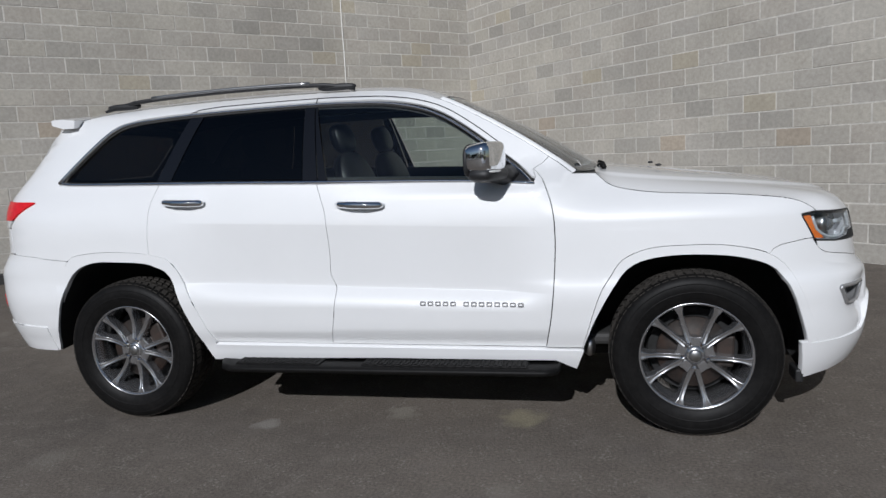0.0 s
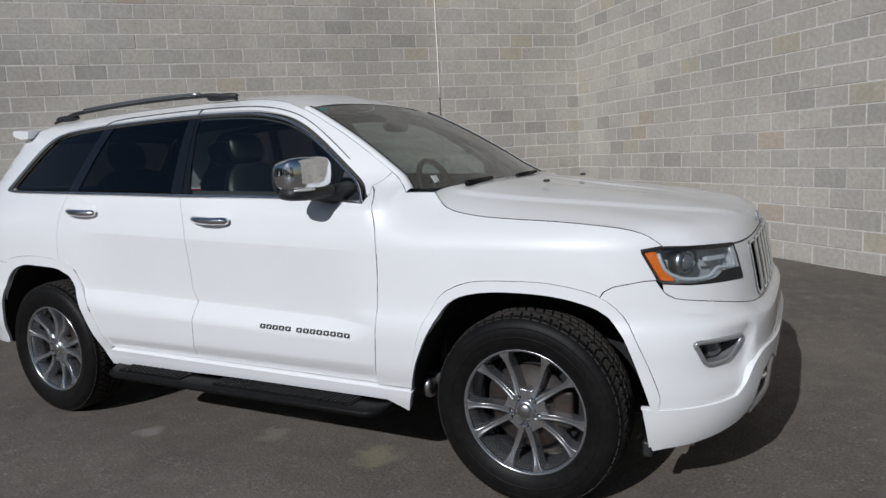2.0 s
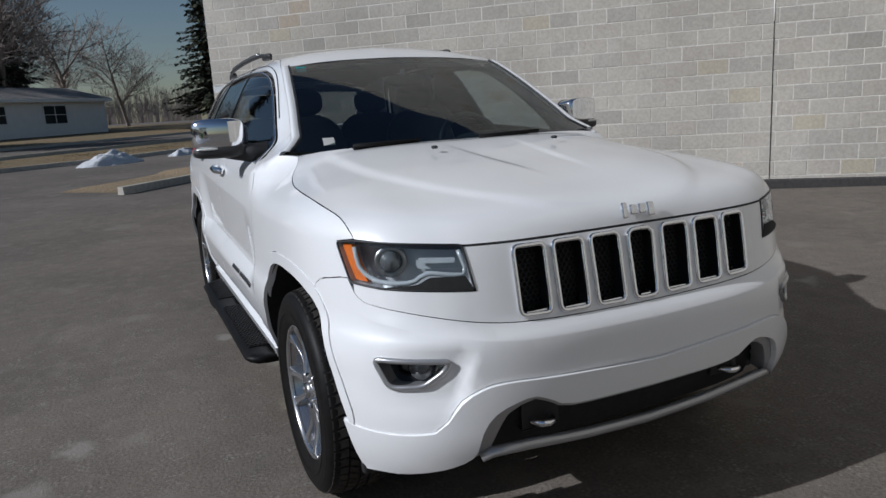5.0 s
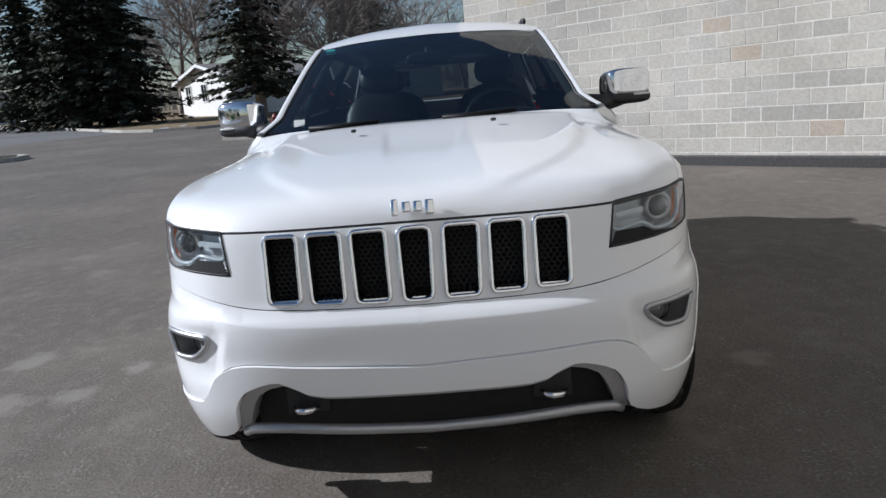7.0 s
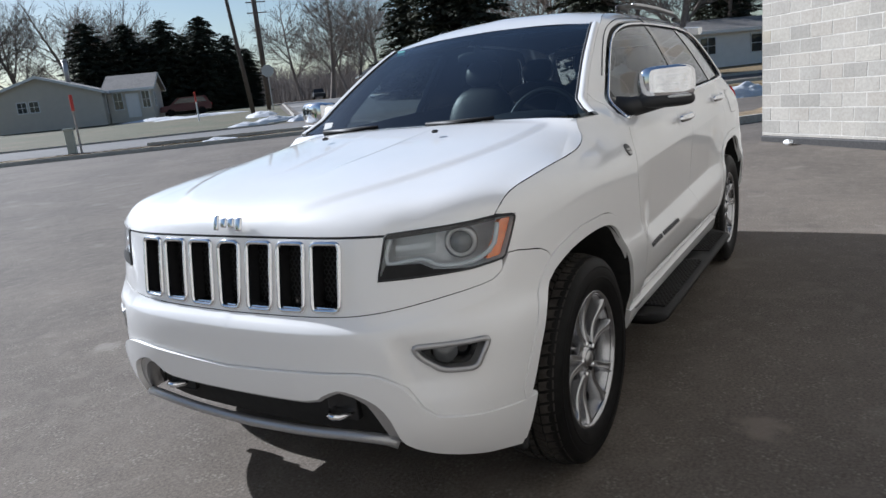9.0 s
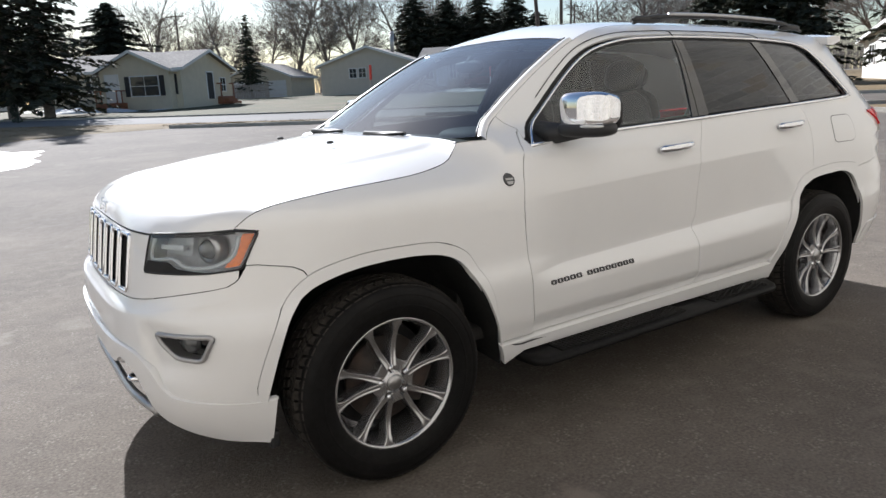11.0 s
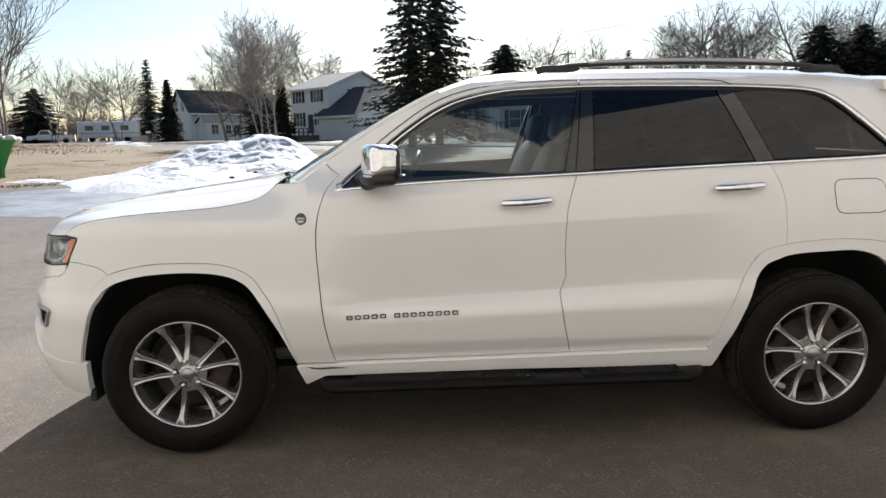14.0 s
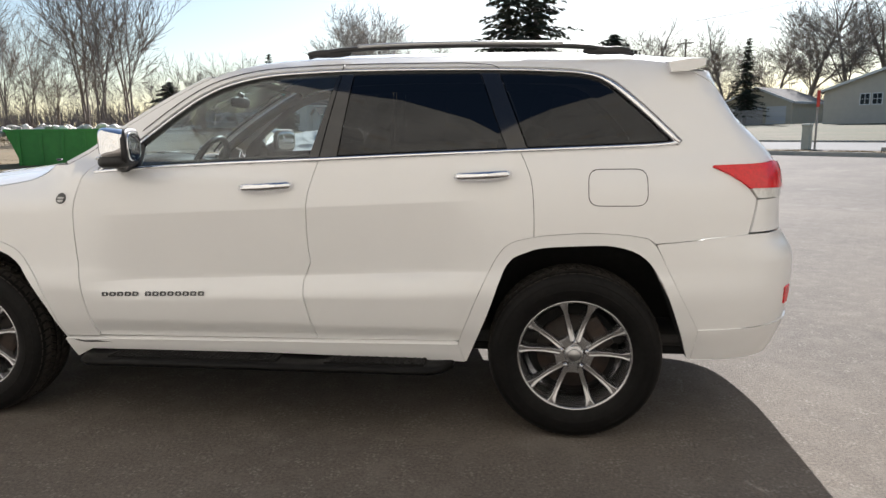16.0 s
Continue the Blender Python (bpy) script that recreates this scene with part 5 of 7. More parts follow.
# ---- wheels, steps, mirrors, cabin ----
def wheel_parts():
    wheel = new("wheel")
    profile = [(0.236, 0.098), (0.248, 0.112), (0.262, 0.120), (0.285, 0.128), (0.315, 0.131), (0.345, 0.127), (0.362, 0.118), (0.374, 0.104)]
    crown = [(0.3775, 0.088), (0.3785, 0.05), (0.379, 0.006)]
    half = profile + crown
    full = half + [(r, -y) for r, y in half[::-1]]
    tyre = part("tyre", lathe(full, 96), RUBBER, wheel, "black tyre with a worn block tread", True)
    vs, fs = [], []
    for y0, y1, n, slant, shift in ((0.062, 0.109, 60, 0.25, 0.0), (0.026, 0.056, 66, -0.5, 0.4), (-0.012, 0.012, 66, 0.4, 0.1), (-0.056, -0.026, 66, 0.5, 0.7), (-0.109, -0.062, 60, -0.25, 0.5)):
        for k in range(n):
            mid, wide = 2 * math.pi * (k + shift) / n, math.pi / n * 0.80
            k0 = len(vs)
            for top in (0, 1):
                for y, e in ((y0, -1), (y1, -1), (y1, 1), (y0, 1)):
                    t = mid + e * wide * (0.92 if top else 1.0) + slant * (y - (y0 + y1) / 2) / 0.38
                    drop = 0.0115 * max(0.0, (abs(y) - 0.085) / 0.024) ** 2
                    r = (0.385 if top else 0.374) - drop - (0.001 if abs(y) > 0.06 else 0.0)
                    vs.append((r * math.cos(t), y, r * math.sin(t)))
            fs += [tuple(k0 + i for i in f) for f in ((4, 5, 6, 7), (0, 1, 5, 4), (1, 2, 6, 5), (2, 3, 7, 6), (3, 0, 4, 7))]
    tread_mesh = bpy.data.meshes.new("tread")
    tread_mesh.from_pydata(vs, [], fs)
    tread_mesh.materials.append(TREAD)
    bm = bmesh.new()
    bm.from_mesh(tread_mesh)
    bmesh.ops.recalc_face_normals(bm, faces=bm.faces)
    bm.to_mesh(tread_mesh)
    bm.free()
    blocks = tagged(new("tread", tread_mesh), "dusty worn tread blocks", kind="stuff")
    blocks.parent = tyre
    for r in (0.300, 0.340):
        part("sidewall_ring", lathe([(r - 0.004, 0.1285 if r > 0.32 else 0.1305), (r, 0.1325 if r < 0.32 else 0.1295), (r + 0.004, 0.1312 if r < 0.32 else 0.1275)], 96), RUBBER, tyre, smooth=True)
    rim = part("rim", lathe([(0.250, 0.106), (0.252, 0.112), (0.248, 0.115), (0.242, 0.112), (0.238, 0.100), (0.230, 0.075), (0.222, 0.02), (0.214, -0.09), (0.236, -0.11)], 72), RIM, wheel, "grey ten-spoke alloy rim", True)
    for k in range(5):
        lug = math.radians(90 + 72 * k + 180)
        for s in (-1, 1):
            bm = bmesh.new()
            rows = []
            for q in range(13):
                t = q / 12
                r = 0.064 + (0.243 - 0.064) * t
                ang = lug + s * math.asin((0.0195 + 0.292 * (r - 0.094)) / r)
                wide = 0.0104 + 0.002 * (1 - t) ** 2 + 0.015 * max(0, t - 0.74) ** 1.6 / 0.12
                face = 0.096 - 0.016 * math.sin(math.pi * min(t * 1.1, 1)) + 0.012 * t
                radial, across = Vector((math.cos(ang), 0, math.sin(ang))), Vector((-math.sin(ang), 0, math.cos(ang)))
                c = radial * r
                row = []
                for w, d in ((-1.5, -0.05), (-1.05, -0.010), (-0.92, -0.002), (-0.78, 0.0), (-0.5, -0.003), (0.5, -0.003), (0.78, 0.0), (0.92, -0.002), (1.05, -0.010), (1.5, -0.05)):
                    p = c + across * (w * wide)
                    row.append(bm.verts.new((p.x, face + d, p.z)))
                rows.append(row)
            for a, b in zip(rows, rows[1:]):
                for i in range(9):
                    bm.faces.new((a[i], a[i + 1], b[i + 1], b[i]))
            bmesh.ops.recalc_face_normals(bm, faces=bm.faces)
            part("spoke", bm, RIM, rim, smooth=True)
        nut = Vector((math.cos(lug) * 0.0595, 0.078, math.sin(lug) * 0.0595))
        bm = lathe([(0.0, 0.022), (0.006, 0.021), (0.0105, 0.016), (0.0122, 0.0)], 12)
        bmesh.ops.transform(bm, matrix=Matrix.Translation(nut), verts=bm.verts)
        part("lug_nut", bm, CHROME, rim, "chrome wheel nut")
        # a raised dark disc paints the shade of the pocket round the nut
        bm = lathe([(0.0, 0.0030), (0.0155, 0.0030), (0.0168, 0.0010), (0.0170, -0.004)], 16)
        bmesh.ops.transform(bm, matrix=Matrix.Translation(nut), verts=bm.verts)
        part("nut_pocket", bm, STEEL, rim)
        away = lug + radians(36)
        radial, across = Vector((math.cos(away), 0, math.sin(away))), Vector((-math.sin(away), 0, math.cos(away)))
        turned = Matrix((radial, across, (0, 1, 0))).transposed().to_4x4()
        bm = prism(bmesh.new(), [(0.040, -0.016), (0.066, -0.033), (0.082, -0.036), (0.086, -0.022), (0.083, 0.0), (0.086, 0.022), (0.082, 0.036), (0.066, 0.033), (0.040, 0.016)], 0.045, 0.0845, turned)
        bmesh.ops.recalc_face_normals(bm, faces=bm.faces)
        bmesh.ops.bevel(bm, geom=[e for e in bm.edges if all(v.co.y > 0.08 for v in e.verts)], offset=0.004, segments=2, affect="EDGES")
        part("web", bm, RIM, rim)
    part("hub", lathe([(0.0, 0.094), (0.030, 0.094), (0.036, 0.092), (0.041, 0.087), (0.046, 0.080), (0.074, 0.077), (0.083, 0.070), (0.086, 0.02)], 40), RIM, rim, smooth=True)
    part("centre_cap", lathe([(0.0, 0.104), (0.020, 0.103), (0.027, 0.099), (0.030, 0.092)], 28), SATIN, rim, "silver centre cap", True)
    part("brake_disc", lathe([(0.07, 0.05), (0.09, 0.03), (0.165, 0.03), (0.165, 0.005), (0.05, 0.005)], 48), STEEL, wheel, "rust-tinted brake disc", True)
    bm = bmesh.new()
    box(bm, (-0.175, 0.0, -0.06), (-0.095, 0.05, 0.09), 0.012)
    part("brake_caliper", bm, STEEL, wheel)
    part("drum", lathe([(0.0, -0.02), (0.2, -0.02), (0.209, -0.05)], 40), LINER, wheel)
    return wheel


first = wheel_parts()
first.parent = car
first.matrix_world = Matrix.Translation((AXLE, WHEEL_Y, TYRE)) @ pose(0, 0, 0, 0, -26, 0)
for x, s, turn in ((-AXLE, 1, 33), (AXLE, -1, -3), (-AXLE, -1, 20)):
    w = copy_thing(first, Matrix.Translation((x, WHEEL_Y * s, TYRE)) @ pose(0, 0, 0, 0, turn, 0 if s > 0 else 180))

for side in (1, -1):
    flip = Vector((1, side, 1))
    for x, arch in ((AXLE, ARCH_F), (-AXLE, ARCH_R)):
        edge = [Vector(at(a, z, -0.01)) for a, z in arch]
        deep_edge = [Vector((p.x + (p.x - x) * 0.03, 0.52, p.z + 0.02)) for p in edge]
        bm = grid_mesh([[p * flip for p in edge], [p.lerp(q, 0.5) * flip for p, q in zip(edge, deep_edge)], [q * flip for q in deep_edge], [(Vector((x, 0.52, 0.45)).lerp(q, 0.3)) * flip for q in deep_edge]])
        part("wheel_liner", bm, LINER, car, "dark wheel arch liner", True)
    # running board
    bm = bmesh.new()
    line = [(-0.92, 0.93, 0.335), (-0.88, 1.0, 0.332), (-0.82, 1.035, 0.332)] + [(-0.7 + 0.37 * k, 1.035, 0.332) for k in range(5)] + [(0.80, 1.03, 0.332), (0.84, 1.0, 0.332), (0.85, 0.95, 0.335)]
    rows = []
    for x, y, z in line:
        rows.append([Vector((x, y - 0.055 + dy, z - 0.004 + dz * 0.8)) * flip for k, (dy, dz) in enumerate(((-0.13, 0.015), (-0.02, 0.020), (0.03, 0.018), (0.05, 0.008), (0.055, -0.008), (0.042, -0.024), (0.0, -0.030), (-0.12, -0.022)))])
    bm = grid_mesh(rows, True)
    ends = list(bm.verts)
    bm.faces.new(ends[:8])
    bm.faces.new(ends[-8:])
    bmesh.ops.recalc_face_normals(bm, faces=bm.faces)
    step = part("running_board", bm, RUBBER, car, "black tubular running board", True)
    for x0, x1 in ((-0.80, -0.34), (-0.12, 0.70)):
        bm = bmesh.new()
        box(bm, (x0, min(0.90 * side, 1.0 * side), 0.338), (x1, max(0.90 * side, 1.0 * side), 0.350), 0.004)
        pad = part("tread_pad", bm, RUBBER, step, "black ribbed tread pad")
        bm = bmesh.new()
        n = int((x1 - x0) / 0.022)
        for k in range(n):
            xx = x0 + 0.011 + k * 0.022
            for q in range(5):
                yy = (0.91 + q * 0.019 + (0.011 if k % 2 else 0)) * side
                box(bm, (xx - 0.007, yy - 0.007, 0.349), (xx + 0.007, yy + 0.007, 0.3535))
        tagged(part("tread_studs", bm, RUBBER, pad), kind="stuff")
    # door mirror
    m = Matrix.Translation((0.557, 1.0 * side, 1.308)) @ pose(0, 0, 0, 0, 0, 16 * side)
    def swept(q):
        return (q.x + 0.012 * (q.y * side / 0.1) ** 2 * -1, q.y, q.z * (1 + 0.12 * q.x / 0.07))
    shell = part("door_mirror", blob((0, 0, 0.020), (0.066, 0.120, 0.070), 4.2, m, 20, swept), CHROME, car, "chrome door mirror with a black foot", True)
    part("mirror_base", blob((0.0, -0.004 * side, -0.054), (0.070, 0.122, 0.032), 3.2, m, 12), BLACK, shell, smooth=True)
    part("mirror_glass_frame", blob((-0.056, 0, 0.008), (0.018, 0.123, 0.080), 3.4, m, 12), BLACK, shell, smooth=True)
    part("mirror_glass", blob((-0.070, 0, 0.008), (0.008, 0.104, 0.064), 3.4, m, 10), CHROME, shell, smooth=True)
    part("turn_lamp", blob((0.056, 0.045 * side, -0.040), (0.018, 0.055, 0.007), 2.5, m, 8), CLEARRED, shell, "clear turn lamp strip", True)
    arm = [(0.625, 0.80 * side, 1.235), (0.61, 0.87 * side, 1.238), (0.575, 0.95 * side, 1.248), (0.55, 0.99 * side, 1.252)]
    part("mirror_arm", ring_tube(bmesh.new(), arm, [0.055, 0.044, 0.036, 0.03], 12), BLACK, shell, smooth=True)
    panel("mirror_sail", [[(0.74, 1.200), (0.70, 1.250), (0.58, 1.338), (0.545, 1.222)]], BLACK, car, side=side, out=-0.004, gap=0, lip=0.01)
    bm = bmesh.new()
    y0, y1 = sorted((0.74 * side, 0.86 * side))
    box(bm, (1.89, y0, 0.248), (1.925, y1, 0.31), 0.01)
    part("air_flap", bm, BLACK, car, "short black flap under the bumper")
    if side < 0:
        part("arch_bracket", blob((0.985, 0.80 * side, 0.40), (0.03, 0.05, 0.05), 2.4, None, 8), SATIN, car, "bare metal bracket in the arch", True)
    # lining behind the doors
    panel("door_lining", [[(0.95, 0.40), (0.93, 1.17), (0.70, 1.185), (0.1, 1.215), (-0.8, 1.245), (-1.85, 1.28), (-2.0, 1.25), (-2.0, 0.95), (-1.8, 0.95), (-1.15, 0.95), (-0.95, 0.40)]], CABIN, car, side=side, out=-0.07, gap=0, lip=0, cell=0.1)
    ring_out = between(BELT, 0.78, -1.92, 30, -0.035) + between(GLASS_TOP, -1.86, 0.70, 40, 0.02)
    ring_in = between(BELT, 0.62, -1.83, 30, 0.026) + between(GLASS_TOP, -1.80, 0.60, 40, -0.026)
    panel("window_lining", [ring_out, ring_in], CABIN, car, side=side, out=-0.035, gap=0, lip=0, cell=0.1)
    lining = [q + Vector((-0.035, -0.03, -0.03)) for q in pillar_edge]
    part("pillar_lining", ring_tube(bmesh.new(), [q * flip for q in lining], 0.028, 8), LINING, car, smooth=True)

panel("sill_scrape", [[(0.915, 0.404), (0.86, 0.396), (0.80, 0.399), (0.72, 0.392), (0.79, 0.390), (0.85, 0.387), (0.89, 0.392)]], BADGE, car, side=1, out=0.0135, gap=0, lip=0, cell=0.02, label="dark scrape in the white sill")
# cabin
bm = bmesh.new()
box(bm, (-2.15, -0.80, 0.40), (1.15, 0.80, 0.46), 0.02)
part("cabin_floor", bm, CABIN, car)
bm = bmesh.new()
box(bm, (-2.2, -0.52, 0.26), (2.05, 0.52, 0.41), 0.05)
part("underbody", bm, LINER, car)
bm = bmesh.new()
box(bm, (0.98, -0.70, 0.40), (1.02, 0.70, 1.16), 0.01)
part("bulkhead", bm, CABIN, car)
dash = part("dashboard", blob((0.78, 0, 1.06), (0.22, 0.75, 0.16), 3.2, n=14), CABIN, car, "dark padded dashboard", True)
part("instrument_hood", blob((0.66, 0.36, 1.205), (0.12, 0.21, 0.055), 2.6, n=10), CABIN, dash, smooth=True)
bm = bmesh.new()
tilt = Matrix.Translation((0.45, 0.36, 1.175)) @ pose(0, 0, 0, 0, 66, 0)
ring = [tilt @ Vector((0.185 * math.cos(k * math.pi / 18), 0.185 * math.sin(k * math.pi / 18), 0)) for k in range(37)]
wheel_ring = part("steering_wheel", ring_tube(bm, ring, 0.017, 8, cap=False), LEATHER, car, "black leather steering wheel", True)
part("wheel_hub", blob((0.46, 0.36, 1.165), (0.03, 0.085, 0.075), 2.8, n=10), LEATHER, wheel_ring, smooth=True)
for k in (0, 180, 270):
    a = tilt @ Vector((0.07 * math.cos(radians(k + 90)), 0.07 * math.sin(radians(k + 90)), 0))
    b = tilt @ Vector((0.18 * math.cos(radians(k + 90)), 0.18 * math.sin(radians(k + 90)), 0))
    part("wheel_spoke", ring_tube(bmesh.new(), [a, b], 0.016, 6), LEATHER, wheel_ring)


def seat(x, y, wide, name="front_seat"):
    cushion = part(name, blob((x, y, 0.72), (0.27, wide, 0.10), 3.2, n=12), LEATHER, car, "black leather car seat", True)
    lean = Matrix.Translation((x - 0.26, y, 0.78)) @ pose(0, 0, 0, 0, -17, 0)
    part("seat_back", blob((0, 0, 0.30), (0.075, wide, 0.34), 3.0, lean, 12), LEATHER, cushion, smooth=True)
    part("headrest", blob((0.01, 0, 0.72), (0.05, 0.125, 0.085), 2.8, lean, 10), LEATHER, cushion, smooth=True)
    for s in (-0.05, 0.05):
        part("headrest_post", ring_tube(bmesh.new(), [lean @ Vector((0, s, 0.6)), lean @ Vector((0, s, 0.68))], 0.007, 6), CHROME, cushion)


seat(0.10, 0.37, 0.24)
seat(0.10, -0.37, 0.24)
seat(-0.85, 0.40, 0.30, "rear_seat")
seat(-0.85, -0.40, 0.30, "rear_seat")
inner_mirror = part("inner_mirror", blob((0.40, 0, 1.545), (0.02, 0.12, 0.032), 3.0, n=10), BLACK, car, "black rear view mirror", True)
part("mirror_stem", ring_tube(bmesh.new(), [(0.41, 0, 1.56), (0.385, 0, 1.595)], 0.018, 6), BLACK, inner_mirror)
for y in (0.36, -0.36):
    m = Matrix.Translation((0.13, y, 1.655)) @ pose(0, 0, 0, 0, 24, 0)
    bm = bmesh.new()
    box(bm, (-0.08, -0.2, -0.006), (0.09, 0.2, 0.006), 0.004, m)
    part("sun_visor", bm, LINING, car)
for y, z, w, h, mat in ((-0.60, 1.275, 0.035, 0.025, PAPER), (-0.53, 1.622, 0.035, 0.022, TEAL)):
    x = 0.955 if z < 1.4 else 0.325
    m = Matrix.Translation((x, y, z)) @ pose(0, 0, 0, 0, 58, 0)
    bm = bmesh.new()
    box(bm, (-h / 1.4, -w / 1.4, -0.001), (h / 1.4, w / 1.4, 0.001), 0, m)
    part("sticker", bm, mat, screen, "small windscreen sticker")


# ---- trees ----
def stick(vs, fs, a, b, ra, rb, sides=4):
    d = (b - a)
    if d.length < 1e-4:
        return
    d.normalize()
    u = d.orthogonal().normalized()
    w = d.cross(u)
    k = len(vs)
    for p, r in ((a, ra), (b, rb)):
        for i in range(sides):
            t = 2 * math.pi * i / sides
            vs.append(tuple(p + (u * math.cos(t) + w * math.sin(t)) * r))
    for i in range(sides):
        j = (i + 1) % sides
        fs.append((k + i, k + j, k + sides + j, k + sides + i))


def raw_mesh(name, vs, fs, mat):
    me = bpy.data.meshes.new(name)
    me.from_pydata(vs, [], fs)
    me.materials.append(mat)
    me.update()
    return me


def bare_tree(seed, height, spread=0.5, stems=1, mat=None, levels=5, label="bare grey deciduous tree", limbs=2):
    """A leafless tree: tapered trunk and limbs, and a crown of many fine twigs."""
    rng = random.Random(seed)
    tv, tf, cv, cf = [], [], [], []
    def grow(p, way, length, r, level):
        steps_n = 3 if level < 3 else 2 if level < 5 else 1
        q = p
        for s in range(steps_n):
            way = (way + Vector((rng.uniform(-1, 1), rng.uniform(-1, 1), rng.uniform(-0.2, 0.6))) * 0.14).normalized()
            nxt = q + way * length / steps_n
            r2 = max(r * (1 - 0.45 / steps_n), 0.012)
            stick(*((tv, tf) if level < 2 else (cv, cf)), q, nxt, r, r2, 6 if level == 0 else 4 if level < 3 else 3)
            if level < levels and (s > 0 or level > 0):
                for _ in range(limbs if level < 2 else rng.choice((1, 1, 2)) if level < 4 else rng.choice((1, 2))):
                    t = rng.uniform(0.2, 1.0)
                    side = Vector((rng.uniform(-1, 1), rng.uniform(-1, 1), rng.uniform(-0.15, 0.5)))
                    side = (side - way * side.dot(way)).normalized()
                    out = (way * rng.uniform(0.6, 1.0) + side * rng.uniform(0.5, 0.9) * (spread + 0.5)).normalized()
                    grow(q.lerp(nxt, t), out, length * rng.uniform(0.5, 0.75), max(r2 * rng.uniform(0.45, 0.65), 0.012), level + 1)
            q, r = nxt, r2
        if level < levels:
            grow(q, way, length * 0.62, r, level + 1)
    for k in range(stems):
        lean = Vector((rng.uniform(-0.15, 0.15), rng.uniform(-0.15, 0.15), 1)).normalized()
        base = Vector((rng.uniform(-0.3, 0.3), rng.uniform(-0.3, 0.3), -0.1)) * (1 if stems > 1 else 0.2)
        grow(base, lean, height * 0.40 * rng.uniform(0.85, 1.0), height * (0.017 if limbs > 1 else 0.010) / stems ** 0.5, 0)
    tree = thing("bare_tree", label, "tree")
    for name, vs, fs in (("trunk", tv, tf), ("crown", cv, cf)):
        ob = new(name, raw_mesh(name, vs, fs, mat or BARK))
        ob.parent = tree
    return tree


def spruce(seed, height, radius, mat=None, bare=0.08, dense_k=1.0, label="tall dark green spruce", name="spruce", dome=False):
    """A conifer: whorls of drooping boughs, each set with many small needle clumps."""
    rng = random.Random(seed)
    tv, tf, cv, cf = [], [], [], []
    stick(tv, tf, Vector((0, 0, -0.1)), Vector((0, 0, height * 0.55)), height * 0.022, height * 0.012, 8)
    stick(tv, tf, Vector((0, 0, height * 0.55)), Vector((0, 0, height)), height * 0.012, 0.01, 6)
    z = height * bare
    while z < height * 0.99:
        t = (z / height - bare) / (1 - bare)
        shape = math.sqrt(max(1 - (1.75 * t - 0.72) ** 2, 0.02)) if dome else (1 - t) ** 0.85
        reach = radius * shape * rng.uniform(0.8, 1.1) + 0.1
        n = int((7 + 6 * (1 - t)) * dense_k)
        for k in range(n):
            a = 2 * math.pi * (k + rng.random()) / n
            length = reach * rng.uniform(0.4, 1.18)
            droop = rng.uniform(0.12, 0.35)
            base = Vector((0, 0, z + rng.uniform(-0.15, 0.15)))
            tip = base + Vector((math.cos(a) * length, math.sin(a) * length, -length * droop))
            stick(tv, tf, base, tip, 0.03, 0.008, 3)
            m = max(int(length / 0.17 * dense_k), 2)
            for j in range(m):
                f = (j + rng.random()) / m
                c = base.lerp(tip, f) + Vector((rng.uniform(-0.1, 0.1), rng.uniform(-0.1, 0.1), rng.uniform(-0.12, 0.05) + 0.10 * f * f * length * 0.3))
                for _ in range(5):
                    size = rng.uniform(0.15, 0.33) * (0.7 + 0.3 * height / 12)
                    d1 = Vector((math.cos(a + rng.uniform(-1.3, 1.3)), math.sin(a + rng.uniform(-1.3, 1.3)), rng.uniform(-0.7, 0.1))) * size
                    d2 = Vector((-math.sin(a), math.cos(a), rng.uniform(-0.5, 0.5))) * size * rng.uniform(0.3, 0.6)
                    k0 = len(cv)
                    cv.extend((tuple(c - d2), tuple(c + d2), tuple(c + d1 + d2 * 0.2), tuple(c + d1 * 0.9 - d2 * 0.4)))
                    cf.append((k0, k0 + 1, k0 + 2, k0 + 3))
        z += height * 0.028 * rng.uniform(0.8, 1.2) + 0.05
    tree = thing(name, label, "tree")
    for part_name, vs, fs, m in (("trunk", tv, tf, BARK), ("crown", cv, cf, mat or NEEDLES)):
        ob = new(part_name, raw_mesh(part_name, vs, fs, m))
        ob.parent = tree
    return tree


def put(tree, p, q, turn=0.0, size=1.0, lift=0.0):
    tree.matrix_world = spot(p, q, turn, lift, size)
    return tree


def again(tree, p, q, turn=0.0, size=1.0):
    made = copy_thing(tree, Matrix.Identity(4))
    made.matrix_world = spot(p, q, turn, 0, size * (1.22 if "bare" in tree.name else 1.0))
    return made


def at_bearing(eye, bearing, d):
    """Street grid place d metres from an eye in the plan, by a bearing turned left from north (+y)."""
    a = radians(bearing)
    x, y = eye[0] - math.sin(a) * d, eye[1] + math.cos(a) * d
    return (x - y) / math.sqrt(2), -(x + y) / math.sqrt(2)


SOUTH, WEST, MID = (1.6, 3.6), (4.2, 0.2), (3.7, 1.8)
oak_a = put(bare_tree(3, 13, 0.6), *at_bearing(SOUTH, 163, 85))
oak_b = put(bare_tree(8, 15, 0.5), *at_bearing(SOUTH, 168.5, 78))
slim = put(bare_tree(5, 12, 0.3, stems=3, levels=4, label="slim bare trees in a clump", limbs=1), *at_bearing(SOUTH, 193, 80))
birch = put(bare_tree(12, 12, 0.35, stems=3, mat=BIRCH, limbs=1, label="pale bare birch with two stems"), *at_bearing(SOUTH, 190.6, 58))
tall_thin = put(bare_tree(21, 14, 0.15, stems=3, levels=4, label="tall thin bare trees", limbs=1), *at_bearing(SOUTH, 211, 70))
rng = random.Random(4)
